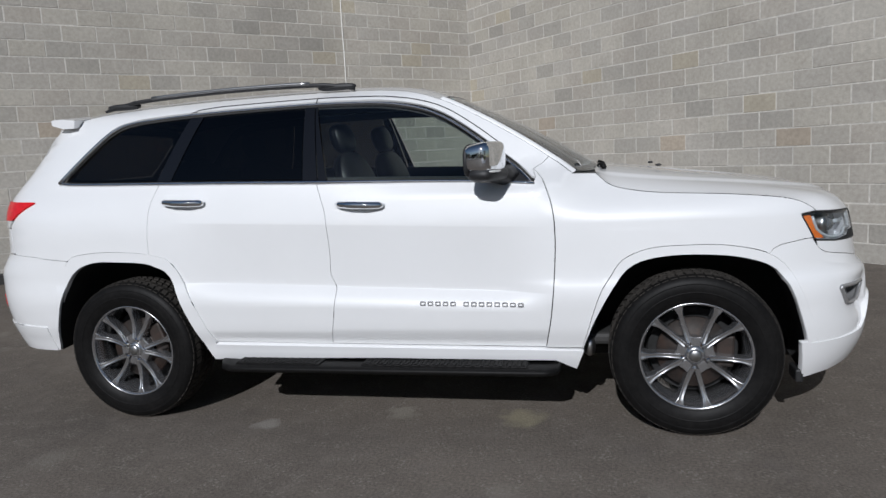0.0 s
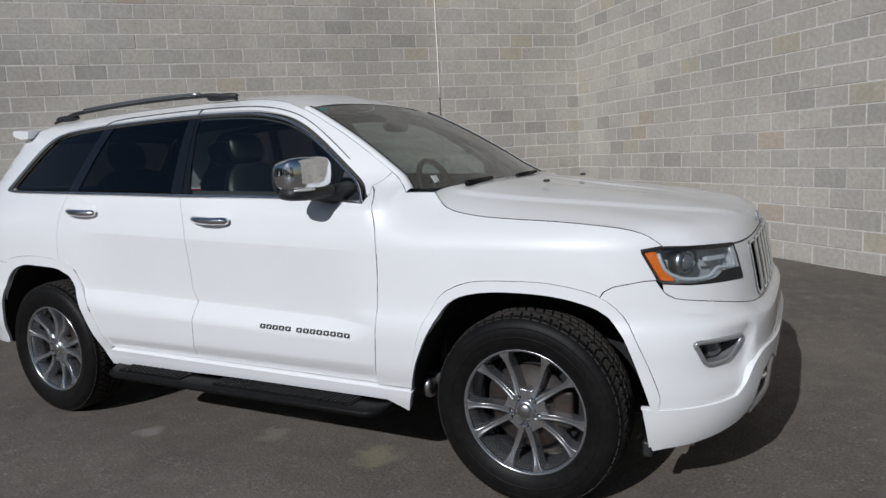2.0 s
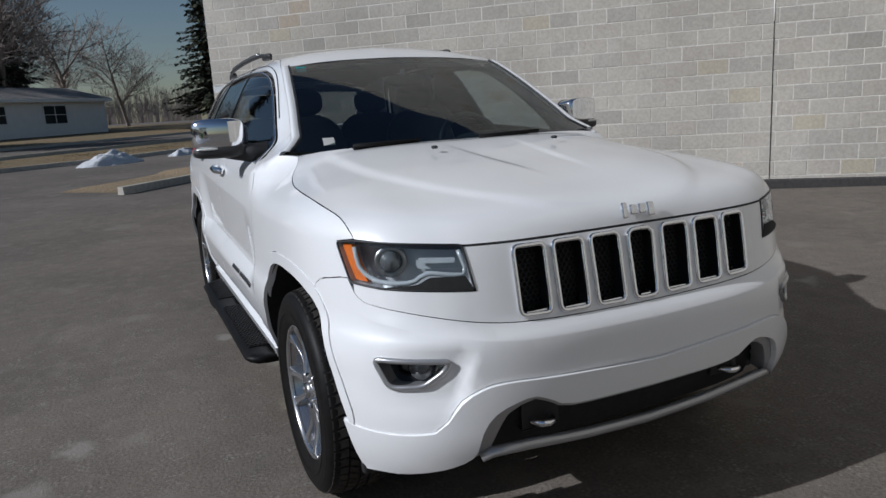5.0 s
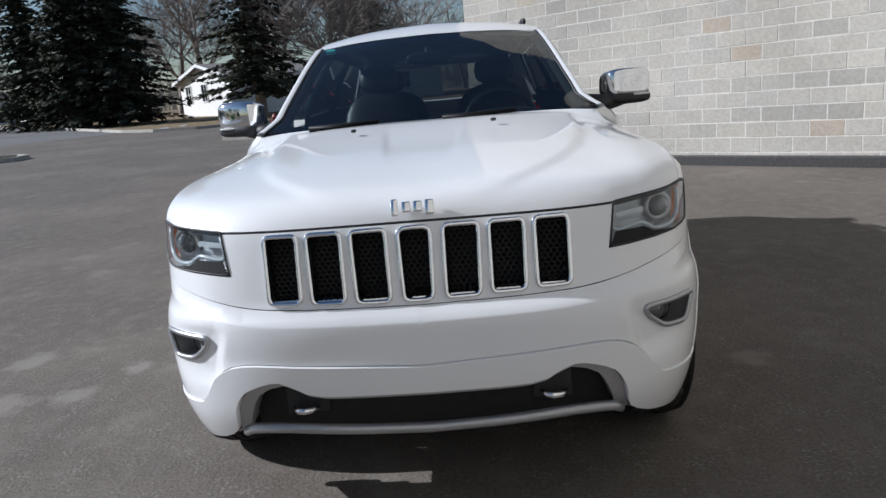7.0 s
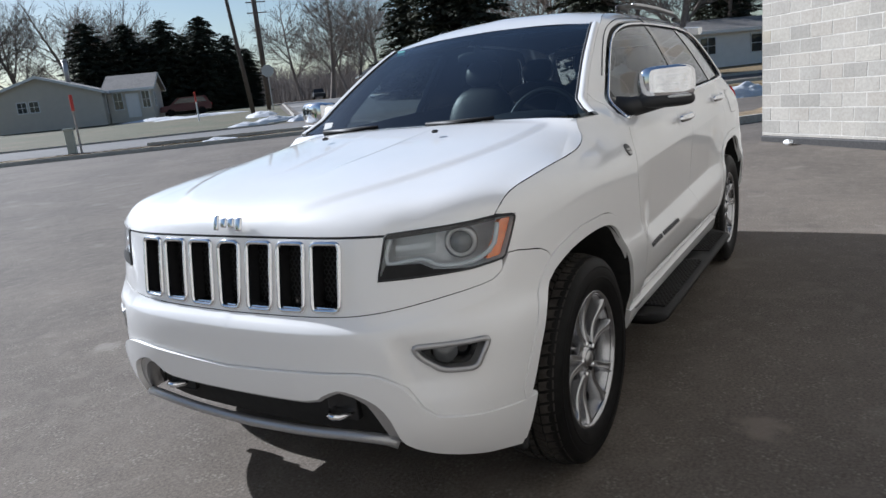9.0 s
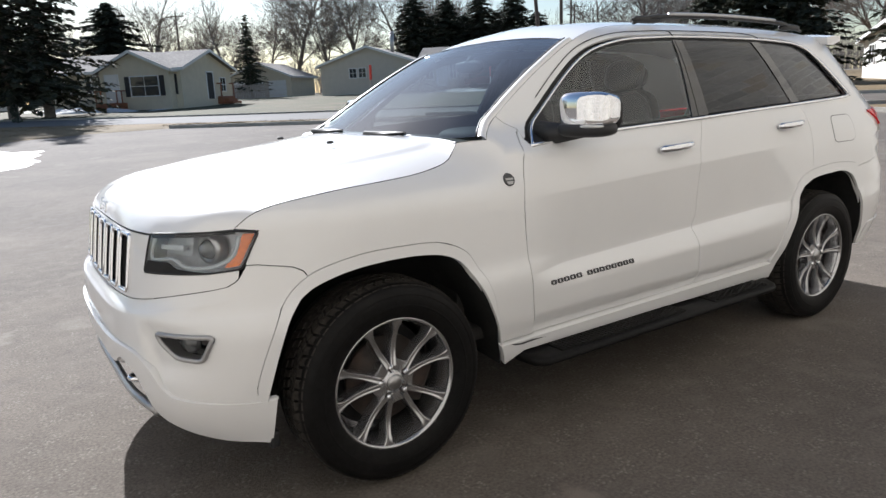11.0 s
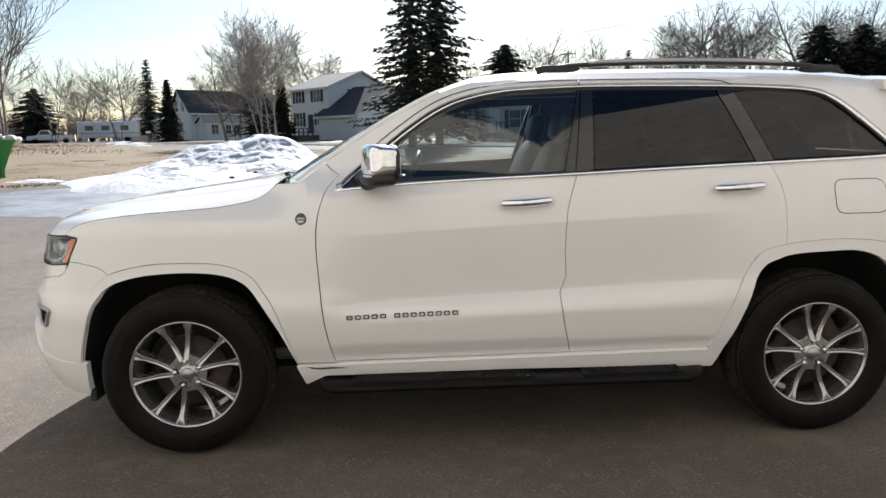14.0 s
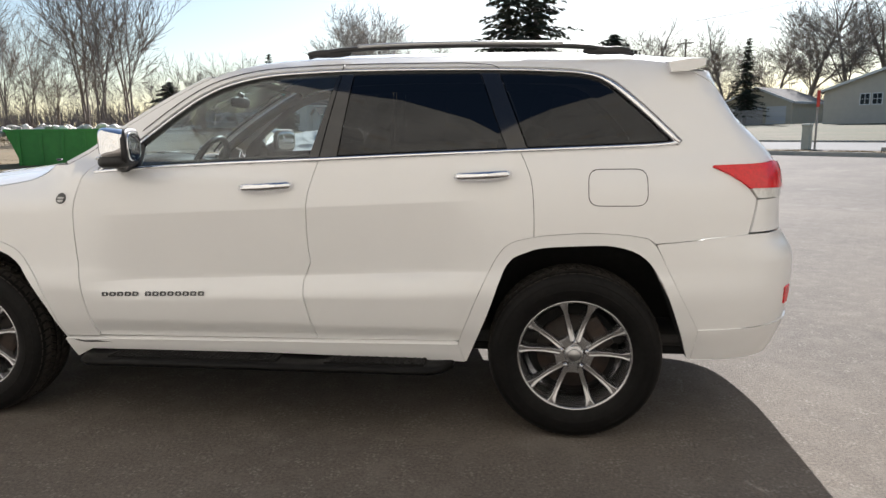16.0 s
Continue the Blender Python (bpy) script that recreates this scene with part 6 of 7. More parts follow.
# behind the houses to the south
for b, d, s, tree in ((201, 120, 0.9, oak_a), (196.5, 120, 0.8, slim), (186, 95, 0.9, oak_b), (182, 100, 0.8, slim), (173.5, 95, 0.75, oak_a), (171, 90, 0.8, slim), (166, 92, 0.9, slim), (158.5, 95, 1.15, oak_b), (155.5, 92, 1.1, oak_a), (152.5, 95, 1.1, oak_b), (160.5, 98, 0.9, oak_a), (149, 110, 1.25, oak_b), (146, 112, 1.2, oak_a), (164.8, 105, 0.7, oak_b), (176, 105, 0.7, oak_b), (191, 120, 0.7, oak_a), (204.5, 130, 0.7, oak_b), (188.2, 110, 0.75, oak_a)):
    again(tree, *at_bearing(SOUTH, b, d), rng.uniform(0, 360), s)
# the wood's edge beyond the skip
for k in range(12):
    b = 210.6 + k * 1.6 + rng.uniform(-0.5, 0.5)
    again(rng.choice((tall_thin, tall_thin, slim)), *at_bearing((-1.0, 3.9), b, rng.uniform(52, 75)), rng.uniform(0, 360), rng.uniform(0.65, 1.0))
for k in range(12):
    again(slim, *at_bearing((-1.0, 3.9), 203 + k * 2.1, rng.uniform(95, 125)), rng.uniform(0, 360), rng.uniform(0.6, 0.85))
# along the far road and behind the western houses
for b, d, s, tree in ((131.5, 120, 1.2, oak_a), (129, 105, 1.25, oak_b), (126.8, 110, 1.15, oak_a), (124.6, 95, 1.0, oak_b), (127.8, 150, 1.1, oak_b), (134.8, 190, 0.9, oak_a), (136.5, 140, 1.1, slim), (139.5, 110, 0.9, slim), (109.5, 62, 1.0, oak_b), (112.3, 66, 0.95, oak_a), (105, 66, 1.1, oak_a), (101, 62, 1.0, oak_b), (97.5, 70, 1.0, oak_a), (100.6, 38, 0.75, oak_a), (93.5, 78, 0.85, oak_b), (90, 80, 0.75, oak_a), (116, 75, 0.9, oak_a), (119, 80, 1.0, oak_b), (144, 105, 1.15, oak_b), (141.5, 118, 1.0, oak_a)):
    again(tree, *at_bearing(WEST, b, d), rng.uniform(0, 360), s)
again(birch, *at_bearing(SOUTH, 189.9, 61), 70, 0.85)
again(oak_a, *at_bearing(SOUTH, 193.8, 82), 70, 0.7)
# conifers
big = put(spruce(2, 14, 4.0, bare=0.11, dense_k=1.05, label="tall old spruce with drooping boughs"), *at_bearing(SOUTH, 178.5, 50))
again(big, *at_bearing(SOUTH, 176.3, 50.5), 120, 1.06)
west_spruce = put(spruce(6, 15, 3.4, bare=0.12, dense_k=1.15), *at_bearing(WEST, 106.3, 41), 0, 0.98)
full = put(spruce(9, 13, 3.6, bare=0.07, dense_k=1.5, label="broad dark spruce with boughs to the ground"), *at_bearing(WEST, 116.2, 49), 0, 1.08)
for b, d, s in ((118.8, 50, 1.1), (121.8, 54, 0.9)):
    again(full, *at_bearing(WEST, b, d), rng.uniform(0, 360), s)
hedge = put(spruce(27, 12, 3.4, CEDAR, 0.02, 1.8, "broad dark evergreen in a close row", "evergreen", True), *at_bearing(MID, 147.0, 92), 0, 0.96)
for b, d, s in ((144.4, 92, 0.93), (141.8, 91, 0.94), (139.1, 92, 0.96), (145.7, 97, 0.78), (143.1, 97, 0.8), (140.4, 97, 0.82), (137.3, 95, 0.78), (136.0, 97, 0.64)):
    again(hedge, *at_bearing(MID, b, d), rng.uniform(0, 360), s)
for b, d, s in ((191.3, 66, 0.62), (161.8, 80, 0.6), (199.5, 118, 0.85), (99.7, 72, 0.72), (98.5, 70, 0.75), (97.1, 70, 0.9), (81.8, 52, 0.75), (84.5, 56, 0.85)):
    again(west_spruce, *at_bearing(SOUTH if b > 150 else WEST, b, d), rng.uniform(0, 360), s)
cedar = put(spruce(14, 7.5, 1.75, CEDAR, 0.01, 2.0, "dense columnar dark cedar", "cedar"), *at_bearing((0, 4), 198.9, 92))
round_one = put(spruce(17, 9.5, 3.9, CEDAR, 0.05, 1.9, "large rounded dark evergreen", "evergreen", True), *at_bearing(SOUTH, 171.4, 76))
again(cedar, *at_bearing(SOUTH, 189.4, 70), 90, 0.85)
again(round_one, *at_bearing((0, 4), 207.6, 115), 40, 0.8)


def far_woods(name, label, runs):
    """The brown-grey woods on the horizon: many thin upright stems and twigs."""
    rng = random.Random(31)
    vs, fs = [], []
    for b0, b1, near, far, low, high, count in runs:
        for _ in range(count):
            x, y = town(*at_bearing((0, 0), rng.uniform(b0, b1), rng.uniform(near, far)))
            h = rng.uniform(low, high)
            z = rise(x, y) - 0.3
            across = Vector((-y, x, 0)).normalized()
            top = Vector((x, y, z + h)) + across * rng.uniform(-0.6, 0.6)
            stick(vs, fs, Vector((x, y, z)), top, 0.10, 0.02, 3)
            for _ in range(6):
                a = Vector((x, y, z)).lerp(top, rng.uniform(0.25, 0.9))
                stick(vs, fs, a, a + across * rng.uniform(-1.5, 1.5) + Vector((0, 0, rng.uniform(0.5, 2.2))), 0.045, 0.015, 3)
    return tagged(new(name, raw_mesh(name, vs, fs, FARWOOD)), label, "woods", kind="stuff")


far_woods("far_woods", "bare brown woods on the horizon", ((84, 150, 150, 210, 3.5, 9.0, 2600), (128, 138, 160, 240, 5.0, 10.0, 900), (150, 200, 130, 190, 3.0, 8.0, 1500), (200, 226, 120, 180, 2.5, 5.5, 900)))


# ---- houses ----
def house(name, label, p, q, wide, deep, wall_h, roof_h, wall_mat, roof_mat, ridge="x", windows=(), doors=(), garage=(), overhang=0.4, lift=0.0, turn=0.0):
    """A house with its front left corner at a street grid place. Openings: (face, x, z, w, h, shutters)."""
    h = tagged(new(name), label, "house")
    bm = bmesh.new()
    box(bm, (0, 0, -1.0), (wide, deep, wall_h))
    if ridge == "x":
        for x in (0.0, wide):
            vs = [bm.verts.new((x, y, z)) for y, z in ((0, wall_h), (deep, wall_h), (deep / 2, wall_h + roof_h))]
            bm.faces.new(vs)
    else:
        for y in (0.0, deep):
            vs = [bm.verts.new((x, y, z)) for x, z in ((0, wall_h), (wide, wall_h), (wide / 2, wall_h + roof_h))]
            bm.faces.new(vs)
    part("wall", bm, wall_mat, h)
    span = deep if ridge == "x" else wide
    run = wide if ridge == "x" else deep
    pitch = roof_h / (span / 2)
    bm = bmesh.new()
    prof = [(-overhang, wall_h - overhang * pitch), (span / 2, wall_h + roof_h), (span + overhang, wall_h - overhang * pitch)]
    prof = prof + [(a, z + 0.16) for a, z in prof[::-1]]
    rows = []
    for r in (-overhang, run + overhang):
        rows.append([bm.verts.new((r, a, z) if ridge == "x" else (a, r, z)) for a, z in prof])
    for k in range(6):
        bm.faces.new((rows[0][k], rows[0][(k + 1) % 6], rows[1][(k + 1) % 6], rows[1][k]))
    for row in rows:
        bm.faces.new(row)
    bmesh.ops.recalc_face_normals(bm, faces=bm.faces)
    roof_part = part("roof", bm, roof_mat, h)
    # white boards along the eaves and gables
    bm = bmesh.new()
    edge = prof[:3]
    for r in (-overhang - 0.03, run + overhang + 0.03):
        for a, b in zip(edge, edge[1:]):
            e = [(a[0], a[1] - 0.05), (b[0], b[1] - 0.05), (b[0], b[1] + 0.17), (a[0], a[1] + 0.17)]
            f = [bm.verts.new((r, s, z) if ridge == "x" else (s, r, z)) for s, z in e]
            bm.faces.new(f)
    for a in (prof[0], prof[2]):
        s = a[0] + (-0.03 if a is prof[0] else 0.03)
        e = [(-overhang, a[1] - 0.05), (run + overhang, a[1] - 0.05), (run + overhang, a[1] + 0.17), (-overhang, a[1] + 0.17)]
        bm.faces.new([bm.verts.new((r, s, z) if ridge == "x" else (s, r, z)) for r, z in e])
    part("fascia", bm, TRIMWHITE, roof_part, "white fascia boards")
    def seat_on(face):
        return {"front": Matrix.Identity(4), "left": pose(0, deep, 0, 0, 0, -90), "right": pose(wide, 0, 0, 0, 0, 90), "back": pose(wide, deep, 0, 0, 0, 180)}[face]
    for face, x, z, w, hh, shutters in windows:
        m = seat_on(face)
        bm = bmesh.new()
        for lo, hi in (((x - 0.07, -0.06, z - 0.07), (x + w + 0.07, 0.02, z)), ((x - 0.07, -0.06, z + hh), (x + w + 0.07, 0.02, z + hh + 0.07)), ((x - 0.07, -0.06, z), (x, 0.02, z + hh)), ((x + w, -0.06, z), (x + w + 0.07, 0.02, z + hh)), ((x + w / 2 - 0.02, -0.045, z), (x + w / 2 + 0.02, 0.0, z + hh)), ((x, -0.045, z + hh / 2 - 0.02), (x + w, 0.0, z + hh / 2 + 0.02))):
            box(bm, lo, hi, 0, m)
        win = part("window", bm, TRIMWHITE, h)
        bm = bmesh.new()
        box(bm, (x, -0.03, z), (x + w, 0.01, z + hh), 0, m)
        part("pane", bm, HOUSE_GLASS, win)
        if shutters:
            for a in (x - 0.12 - 0.36, x + w + 0.12):
                bm = bmesh.new()
                box(bm, (a, -0.05, z - 0.04), (a + 0.36, 0.01, z + hh + 0.04), 0, m)
                for k in range(8):
                    box(bm, (a + 0.04, -0.06, z + hh * k / 8 + 0.03), (a + 0.32, -0.045, z + hh * (k + 0.6) / 8 + 0.03), 0, m)
                part("shutter", bm, SHUTTER, win, "dark louvred shutter")
    for face, x, z, w, hh, mat in doors:
        m = seat_on(face)
        bm = bmesh.new()
        box(bm, (x - 0.1, -0.05, z), (x, 0.02, z + hh + 0.1), 0, m)
        box(bm, (x + w, -0.05, z), (x + w + 0.1, 0.02, z + hh + 0.1), 0, m)
        box(bm, (x, -0.05, z + hh), (x + w, 0.02, z + hh + 0.1), 0, m)
        d = part("door", bm, TRIMWHITE, h)
        bm = bmesh.new()
        box(bm, (x, -0.025, z), (x + w, 0.01, z + hh), 0, m)
        box(bm, (x + 0.18, -0.035, z + hh * 0.5), (x + w - 0.18, -0.02, z + hh * 0.9), 0, m)
        part("door_leaf", bm, mat, d)
    for face, x, z, w, hh in garage:
        m = seat_on(face)
        bm = bmesh.new()
        for k in range(4):
            box(bm, (x, -0.04, z + hh * k / 4 + 0.01), (x + w, 0.01, z + hh * (k + 1) / 4 - 0.01), 0.008, m)
        part("garage_door", bm, TRIMWHITE, h)
    x, y = town(p, q)
    h.matrix_world = pose(x, y, rise(x, y) + lift, 0, 0, 135 + turn)
    return h


house("ranch_house", "cream single-storey house with dark shutters and shallow roof", 39.6, 43.0, 11.6, 7.5, 2.65, 1.3, CREAM, SHINGLE, "x",
      windows=[("front", 0.9, 0.9, 1.5, 1.1, True), ("front", 4.3, 0.9, 1.0, 1.4, True), ("front", 8.6, 0.85, 2.2, 1.35, True), ("right", 5.6, 1.0, 0.8, 1.0, False)], doors=[("front", 6.5, 0.35, 0.95, 2.0, SIDING), ("right", 3.6, 0.4, 0.9, 2.0, SHUTTER)], lift=0.15)
house("house_gable", "cream front gable of the single-storey house", 34.1, 42.3, 5.6, 5.0, 2.65, 1.25, CREAM, SHINGLE, "y",
      windows=[("front", 2.5, 0.85, 2.2, 1.35, True)], doors=[("front", 0.5, 0.35, 0.95, 2.0, SIDING)], lift=0.15, overhang=0.35)
house("two_storey_house", "white two-storey house with a grey roof", 62.4, 43.15, 6.55, 9.0, 5.4, 1.75, SIDING, SHINGLE, "x",
      windows=[("front", 1.0, 4.0, 1.1, 1.15, True), ("front", 4.2, 4.0, 1.1, 1.15, True), ("front", 1.0, 1.5, 1.1, 1.4, True), ("front", 4.7, 1.6, 0.9, 1.2, True), ("right", 3.2, 4.1, 1.6, 1.15, True)], doors=[("front", 3.1, 0.7, 0.95, 2.0, SHUTTER)], lift=0.0)
house("garage_wing", "white attached garage with a dark roof", 56.3, 42.2, 6.2, 9.0, 2.6, 2.9, SIDING, DARKROOF, "x", garage=[("front", 1.2, 0.0, 4.2, 2.15)], windows=[("right", 6.2, 1.0, 0.8, 1.0, False)], lift=-0.1)
house("white_house", "white one and a half storey house with dark roof", 95.25, 45.55, 5.8, 15.0, 4.2, 3.0, SIDING, DARKROOF, "y",
      windows=[("front", 1.7, 4.3, 0.8, 1.5, False), ("front", 3.5, 4.3, 0.8, 1.5, False), ("front", 2.2, 1.4, 1.4, 1.2, False), ("right", 1.0, 2.6, 0.9, 1.0, False)], lift=-0.2)
house("house_porch", "white lean-to of the far house", 89.35, 46.45, 2.4, 11.0, 2.7, 0.9, SIDING, DARKROOF, "y", windows=[("right", 0.8, 1.1, 1.0, 1.3, False), ("right", 3.0, 1.1, 0.8, 1.2, False), ("right", 4.3, 1.1, 0.8, 1.2, False), ("right", 6.6, 1.4, 1.6, 0.7, False)], lift=-0.2)
deck = tagged(new("wooden_deck"), "low dark wooden deck before the two-storey house", "deck")
bm = bmesh.new()
box(bm, (0, 0, 0), (6.4, 1.6, 0.55))
part("platform", bm, POLEWOOD, deck)
for k in range(9):
    bm = bmesh.new()
    box(bm, (k * 0.78, 0.02, 0.55), (k * 0.78 + 0.1, 0.12, 1.25))
    part("rail_post", bm, POLEWOOD, deck)
for z in (0.85, 1.22):
    bm = bmesh.new()
    box(bm, (0, 0.03, z), (6.4, 0.11, z + 0.08))
    part("rail", bm, POLEWOOD, deck)
deck.matrix_world = spot(62.9, 41.5, 0, -0.05)
house("corner_house", "beige single-storey house with a front gable", 24.9, 63.2, 9.8, 9.0, 2.7, 1.6, BEIGE, SHINGLE, "y",
      windows=[("front", 3.0, 1.5, 0.7, 0.85, False), ("front", 3.95, 1.5, 0.7, 0.85, False), ("right", 1.2, 0.9, 1.0, 1.5, False)], lift=0.15)
house("corner_house_wing", "beige wing of the corner house with a shallow roof", 15.0, 64.6, 3.7, 6.5, 2.6, 1.3, BEIGE, SHINGLE, "x", windows=[("front", 0.5, 0.9, 0.7, 1.4, False), ("front", 2.9, 0.9, 0.6, 1.4, False), ("right", 1.4, 1.0, 0.8, 1.2, False)], doors=[("front", 1.6, 0.1, 0.9, 2.0, SIDING)], lift=0.3)
house("garage_building", "cream double garage with a gable roof", 39.0, 71.0, 7.6, 7.0, 2.5, 1.5, CREAM, SHINGLE, "y", garage=[("front", 0.6, 0.0, 3.8, 2.1), ("front", 4.9, 0.0, 2.1, 2.1)], lift=-0.2)
house("white_bungalow", "long white bungalow with a grey roof", -18.9, 40.3, 19.0, 8.0, 2.5, 0.95, SIDING, SHINGLE, "x",
      windows=[("front", 2.2, 1.1, 0.8, 1.1, False), ("front", 5.4, 1.1, 0.8, 1.1, False), ("front", 9.5, 1.0, 1.2, 1.1, False), ("front", 13.6, 0.9, 1.8, 1.2, False), ("left", 1.0, 1.1, 0.8, 1.1, False), ("left", 3.6, 1.1, 0.8, 1.1, False)], lift=0.1)
house("small_shed", "small white shed with a gable roof", -12.6, 66.0, 2.6, 3.6, 2.4, 1.3, SIDING, SHINGLE, "y", overhang=0.2)
house("dark_house", "dark house behind bare trees", 92.0, -10.0, 9.0, 7.0, 3.0, 2.6, SHUTTER, DARKROOF, "x", windows=[("front", 2.0, 1.0, 1.0, 1.2, False)])
house("far_house", "distant white house by the road", -13.5, 104.0, 7.0, 6.0, 3.0, 2.0, SIDING, DARKROOF, "y", windows=[("front", 1.2, 1.0, 0.9, 1.2, False), ("front", 4.4, 1.0, 0.9, 1.2, False)])
house("long_barn", "long low tan building behind the field", 118.0, 47.0, 16.0, 8.0, 3.0, 1.4, CREAM, SHINGLE, "x")


def steps_and_rail():
    t = tagged(new("porch_steps"), "red stained wooden porch with railings", "porch")
    bm = bmesh.new()
    box(bm, (0, 0, 0), (1.8, 1.3, 0.5), 0.02)
    for k in range(2):
        box(bm, (0.3, -0.3 * (k + 1), 0), (1.5, -0.3 * k, 0.34 - 0.17 * k), 0.01)
    part("deck", bm, REDWOOD, t)
    for x in (0.02, 1.72):
        bm = bmesh.new()
        for y in (0.02, 0.6, 1.2):
            box(bm, (x, y, 0.5), (x + 0.07, y + 0.07, 1.35))
        box(bm, (x - 0.01, 0, 1.3), (x + 0.08, 1.3, 1.38))
        part("railing", bm, REDWOOD, t)
    return t


porch = steps_and_rail()
porch.matrix_world = spot(33.9, 41.2, 0, 0.1)
side_deck = copy_thing(porch, Matrix.Identity(4))
side_deck.matrix_world = spot(27.6, 48.0, 90, 0.1, 1.2)
fence_thing = tagged(new("picket_fence"), "weathered grey board fence before the garage", "fence")
for k in range(34):
    bm = bmesh.new()
    box(bm, (k * 0.2, 0, 0), (k * 0.2 + 0.16, 0.02, 1.5 + 0.04 * math.sin(k * 2.3)), 0)
    part("board", bm, BIRCH, fence_thing)
fence_thing.matrix_world = spot(38.6, 66.0)

flue = tagged(new("roof_flue"), "silver metal flue on the corner house roof", "chimney")
part("pipe", ring_tube(bmesh.new(), [(0, 0, 0), (0, 0, 1.9)], 0.22, 12), SIGNBACK, flue, smooth=True)
part("cap", ring_tube(bmesh.new(), [(0, 0, 1.95), (0, 0, 2.05)], [0.34, 0.2], 12), SIGNBACK, flue)
flue.matrix_world = spot(18.6, 67.6, 0, 4.0)


# ---- snow ----
def mound(name, label, p, q, long, wide, high, turn=0.0, seed=1.0, mat=None, n=48, peaks=(), kind=''):
    """A heap of old snow with a crumbly surface."""
    bm = bmesh.new()
    rows = []
    for j in range(n + 1):
        row = []
        for i in range(n + 1):
            u, v = i / n * 2 - 1, j / n * 2 - 1
            r = math.sqrt(u * u + v * v)
            edge = 1 + 0.22 * noise.noise((u * 2.1 + seed, v * 2.1, seed))
            k = max(0.0, 1 - (r / edge) ** 1.9)
            lump = 0.62 + 0.5 * abs(noise.noise((u * 2.3 + seed * 3, v * 2.3, 1.7))) + 0.09 * noise.noise((u * 6 + seed, v * 6, 2.2)) + 0.07 * noise.noise((u * 15 + seed, v * 15, 5.2)) + 0.06 * noise.noise((u * 34 + seed, v * 34, 8.2))
            for pu, pv, ph, pr in peaks:
                lump += ph * math.exp(-((u - pu) ** 2 + (v - pv) ** 2) / pr)
            row.append(bm.verts.new((u * long / 2, v * wide / 2, max(k * lump * high, 0.0) if k > 0 else -0.03)))
        rows.append(row)
    for a, b in zip(rows, rows[1:]):
        for i in range(n):
            bm.faces.new((a[i], a[i + 1], b[i + 1], b[i]))
    bmesh.ops.recalc_face_normals(bm, faces=bm.faces)
    ob = tagged(mesh_object(name, bm, mat or SNOW, True), label, "snow", kind=kind)
    ob.matrix_world = spot(p, q, turn, -0.02)
    # settle on the sloping ground
    base = ob.matrix_world.translation.z
    for v in ob.data.vertices:
        w = ob.matrix_world @ v.co
        v.co.z += rise(w.x, w.y) - 0.02 - base
    return ob


mound("snow_bank", "large crumbly bank of ploughed snow on the lot", 16.8, 8.2, 9.2, 9.4, 0.72, 0, 2.4, n=150, kind="stuff", peaks=((-0.60, 0.1, 1.0, 0.06), (-0.02, 0.48, 0.9, 0.09), (-0.3, 0.34, 0.55, 0.1), (0.2, 0.25, 0.5, 0.15), (-0.3, -0.1, 0.3, 0.1)))
draped("ice_sheet", [(14.6, 13.0), (12.4, 10.2), (11.2, 7.6), (9.2, 5.0), (8.6, 3.4), (10.6, 1.9), (11.6, 1.1), (13.5, -0.8), (16.0, -2.4), (18.6, -2.2), (17.6, 2.0), (18.0, 6.0), (17.0, 11.5)], ICE, 0.018, "thin sheet of melting ice and packed snow", "ice", 0.9, 0.5, kind="structure", edge_step=0.35)
for p, q, l, w, h, t, s in ((9.5, 22.2, 1.3, 0.5, 0.10, 10, 1.1), (6.2, 22.4, 1.6, 0.6, 0.12, 5, 2.1), (3.2, 22.8, 1.9, 0.9, 0.22, -8, 3.3), (12.5, 21.8, 1.2, 0.4, 0.06, 0, 7.7), (-0.6, 32.6, 2.6, 1.2, 0.45, 30, 4.4), (1.0, 34.0, 3.0, 1.4, 0.4, 10, 5.2), (2.4, 32.2, 2.2, 1.0, 0.3, 0, 9.2), (1.8, 44.0, 5.0, 2.0, 0.5, 80, 6.1), (6.5, 58.0, 9.0, 2.6, 0.3, 20, 8.8), (10.5, 60.0, 7.0, 2.0, 0.35, 5, 3.9), (34.5, 39.6, 5.0, 2.0, 0.55, 0, 2.7), (31.5, 39.8, 4.0, 1.6, 0.4, 0, 5.9), (41.8, 44.0, 6.0, 2.5, 0.15, 0, 7.1), (46.0, 37.6, 9.0, 2.2, 0.2, 0, 1.9), (50.0, 36.8, 6.0, 2.0, 0.18, 0, 6.6), (-13.0, 15.2, 2.6, 1.1, 0.5, 0, 3.1), (-16.0, 15.0, 1.5, 0.7, 0.3, 0, 8.1), (-7.4, 5.4, 0.5, 0.35, 0.12, 20, 4.8), (20.5, 4.0, 2.2, 0.9, 0.16, 60, 2.2), (20.6, 1.2, 1.8, 0.9, 0.2, 80, 6.3), (22.5, 3.0, 1.6, 0.6, 0.12, 30, 7.4), (60.0, 24.0, 8.0, 1.5, 0.3, 0, 5.5), (75.0, 30.0, 10.0, 2.0, 0.3, 0, 1.4), (37.5, 64.5, 5.0, 1.5, 0.2, 0, 2.9), (-11.0, 32.4, 1.1, 0.4, 0.12, 10, 3.6), (-12.6, 33.6, 0.9, 0.4, 0.1, 0, 9.6), (-8.6, 66.0, 5.0, 1.5, 0.3, 90, 7.9), (29.0, 41.5, 4.5, 1.2, 0.12, 90, 8.3)):
    mound("snow_patch", "small patch of old dirty snow" if h < 0.25 else "low heap of old snow", p, q, l, w, h, t, s, n=22)


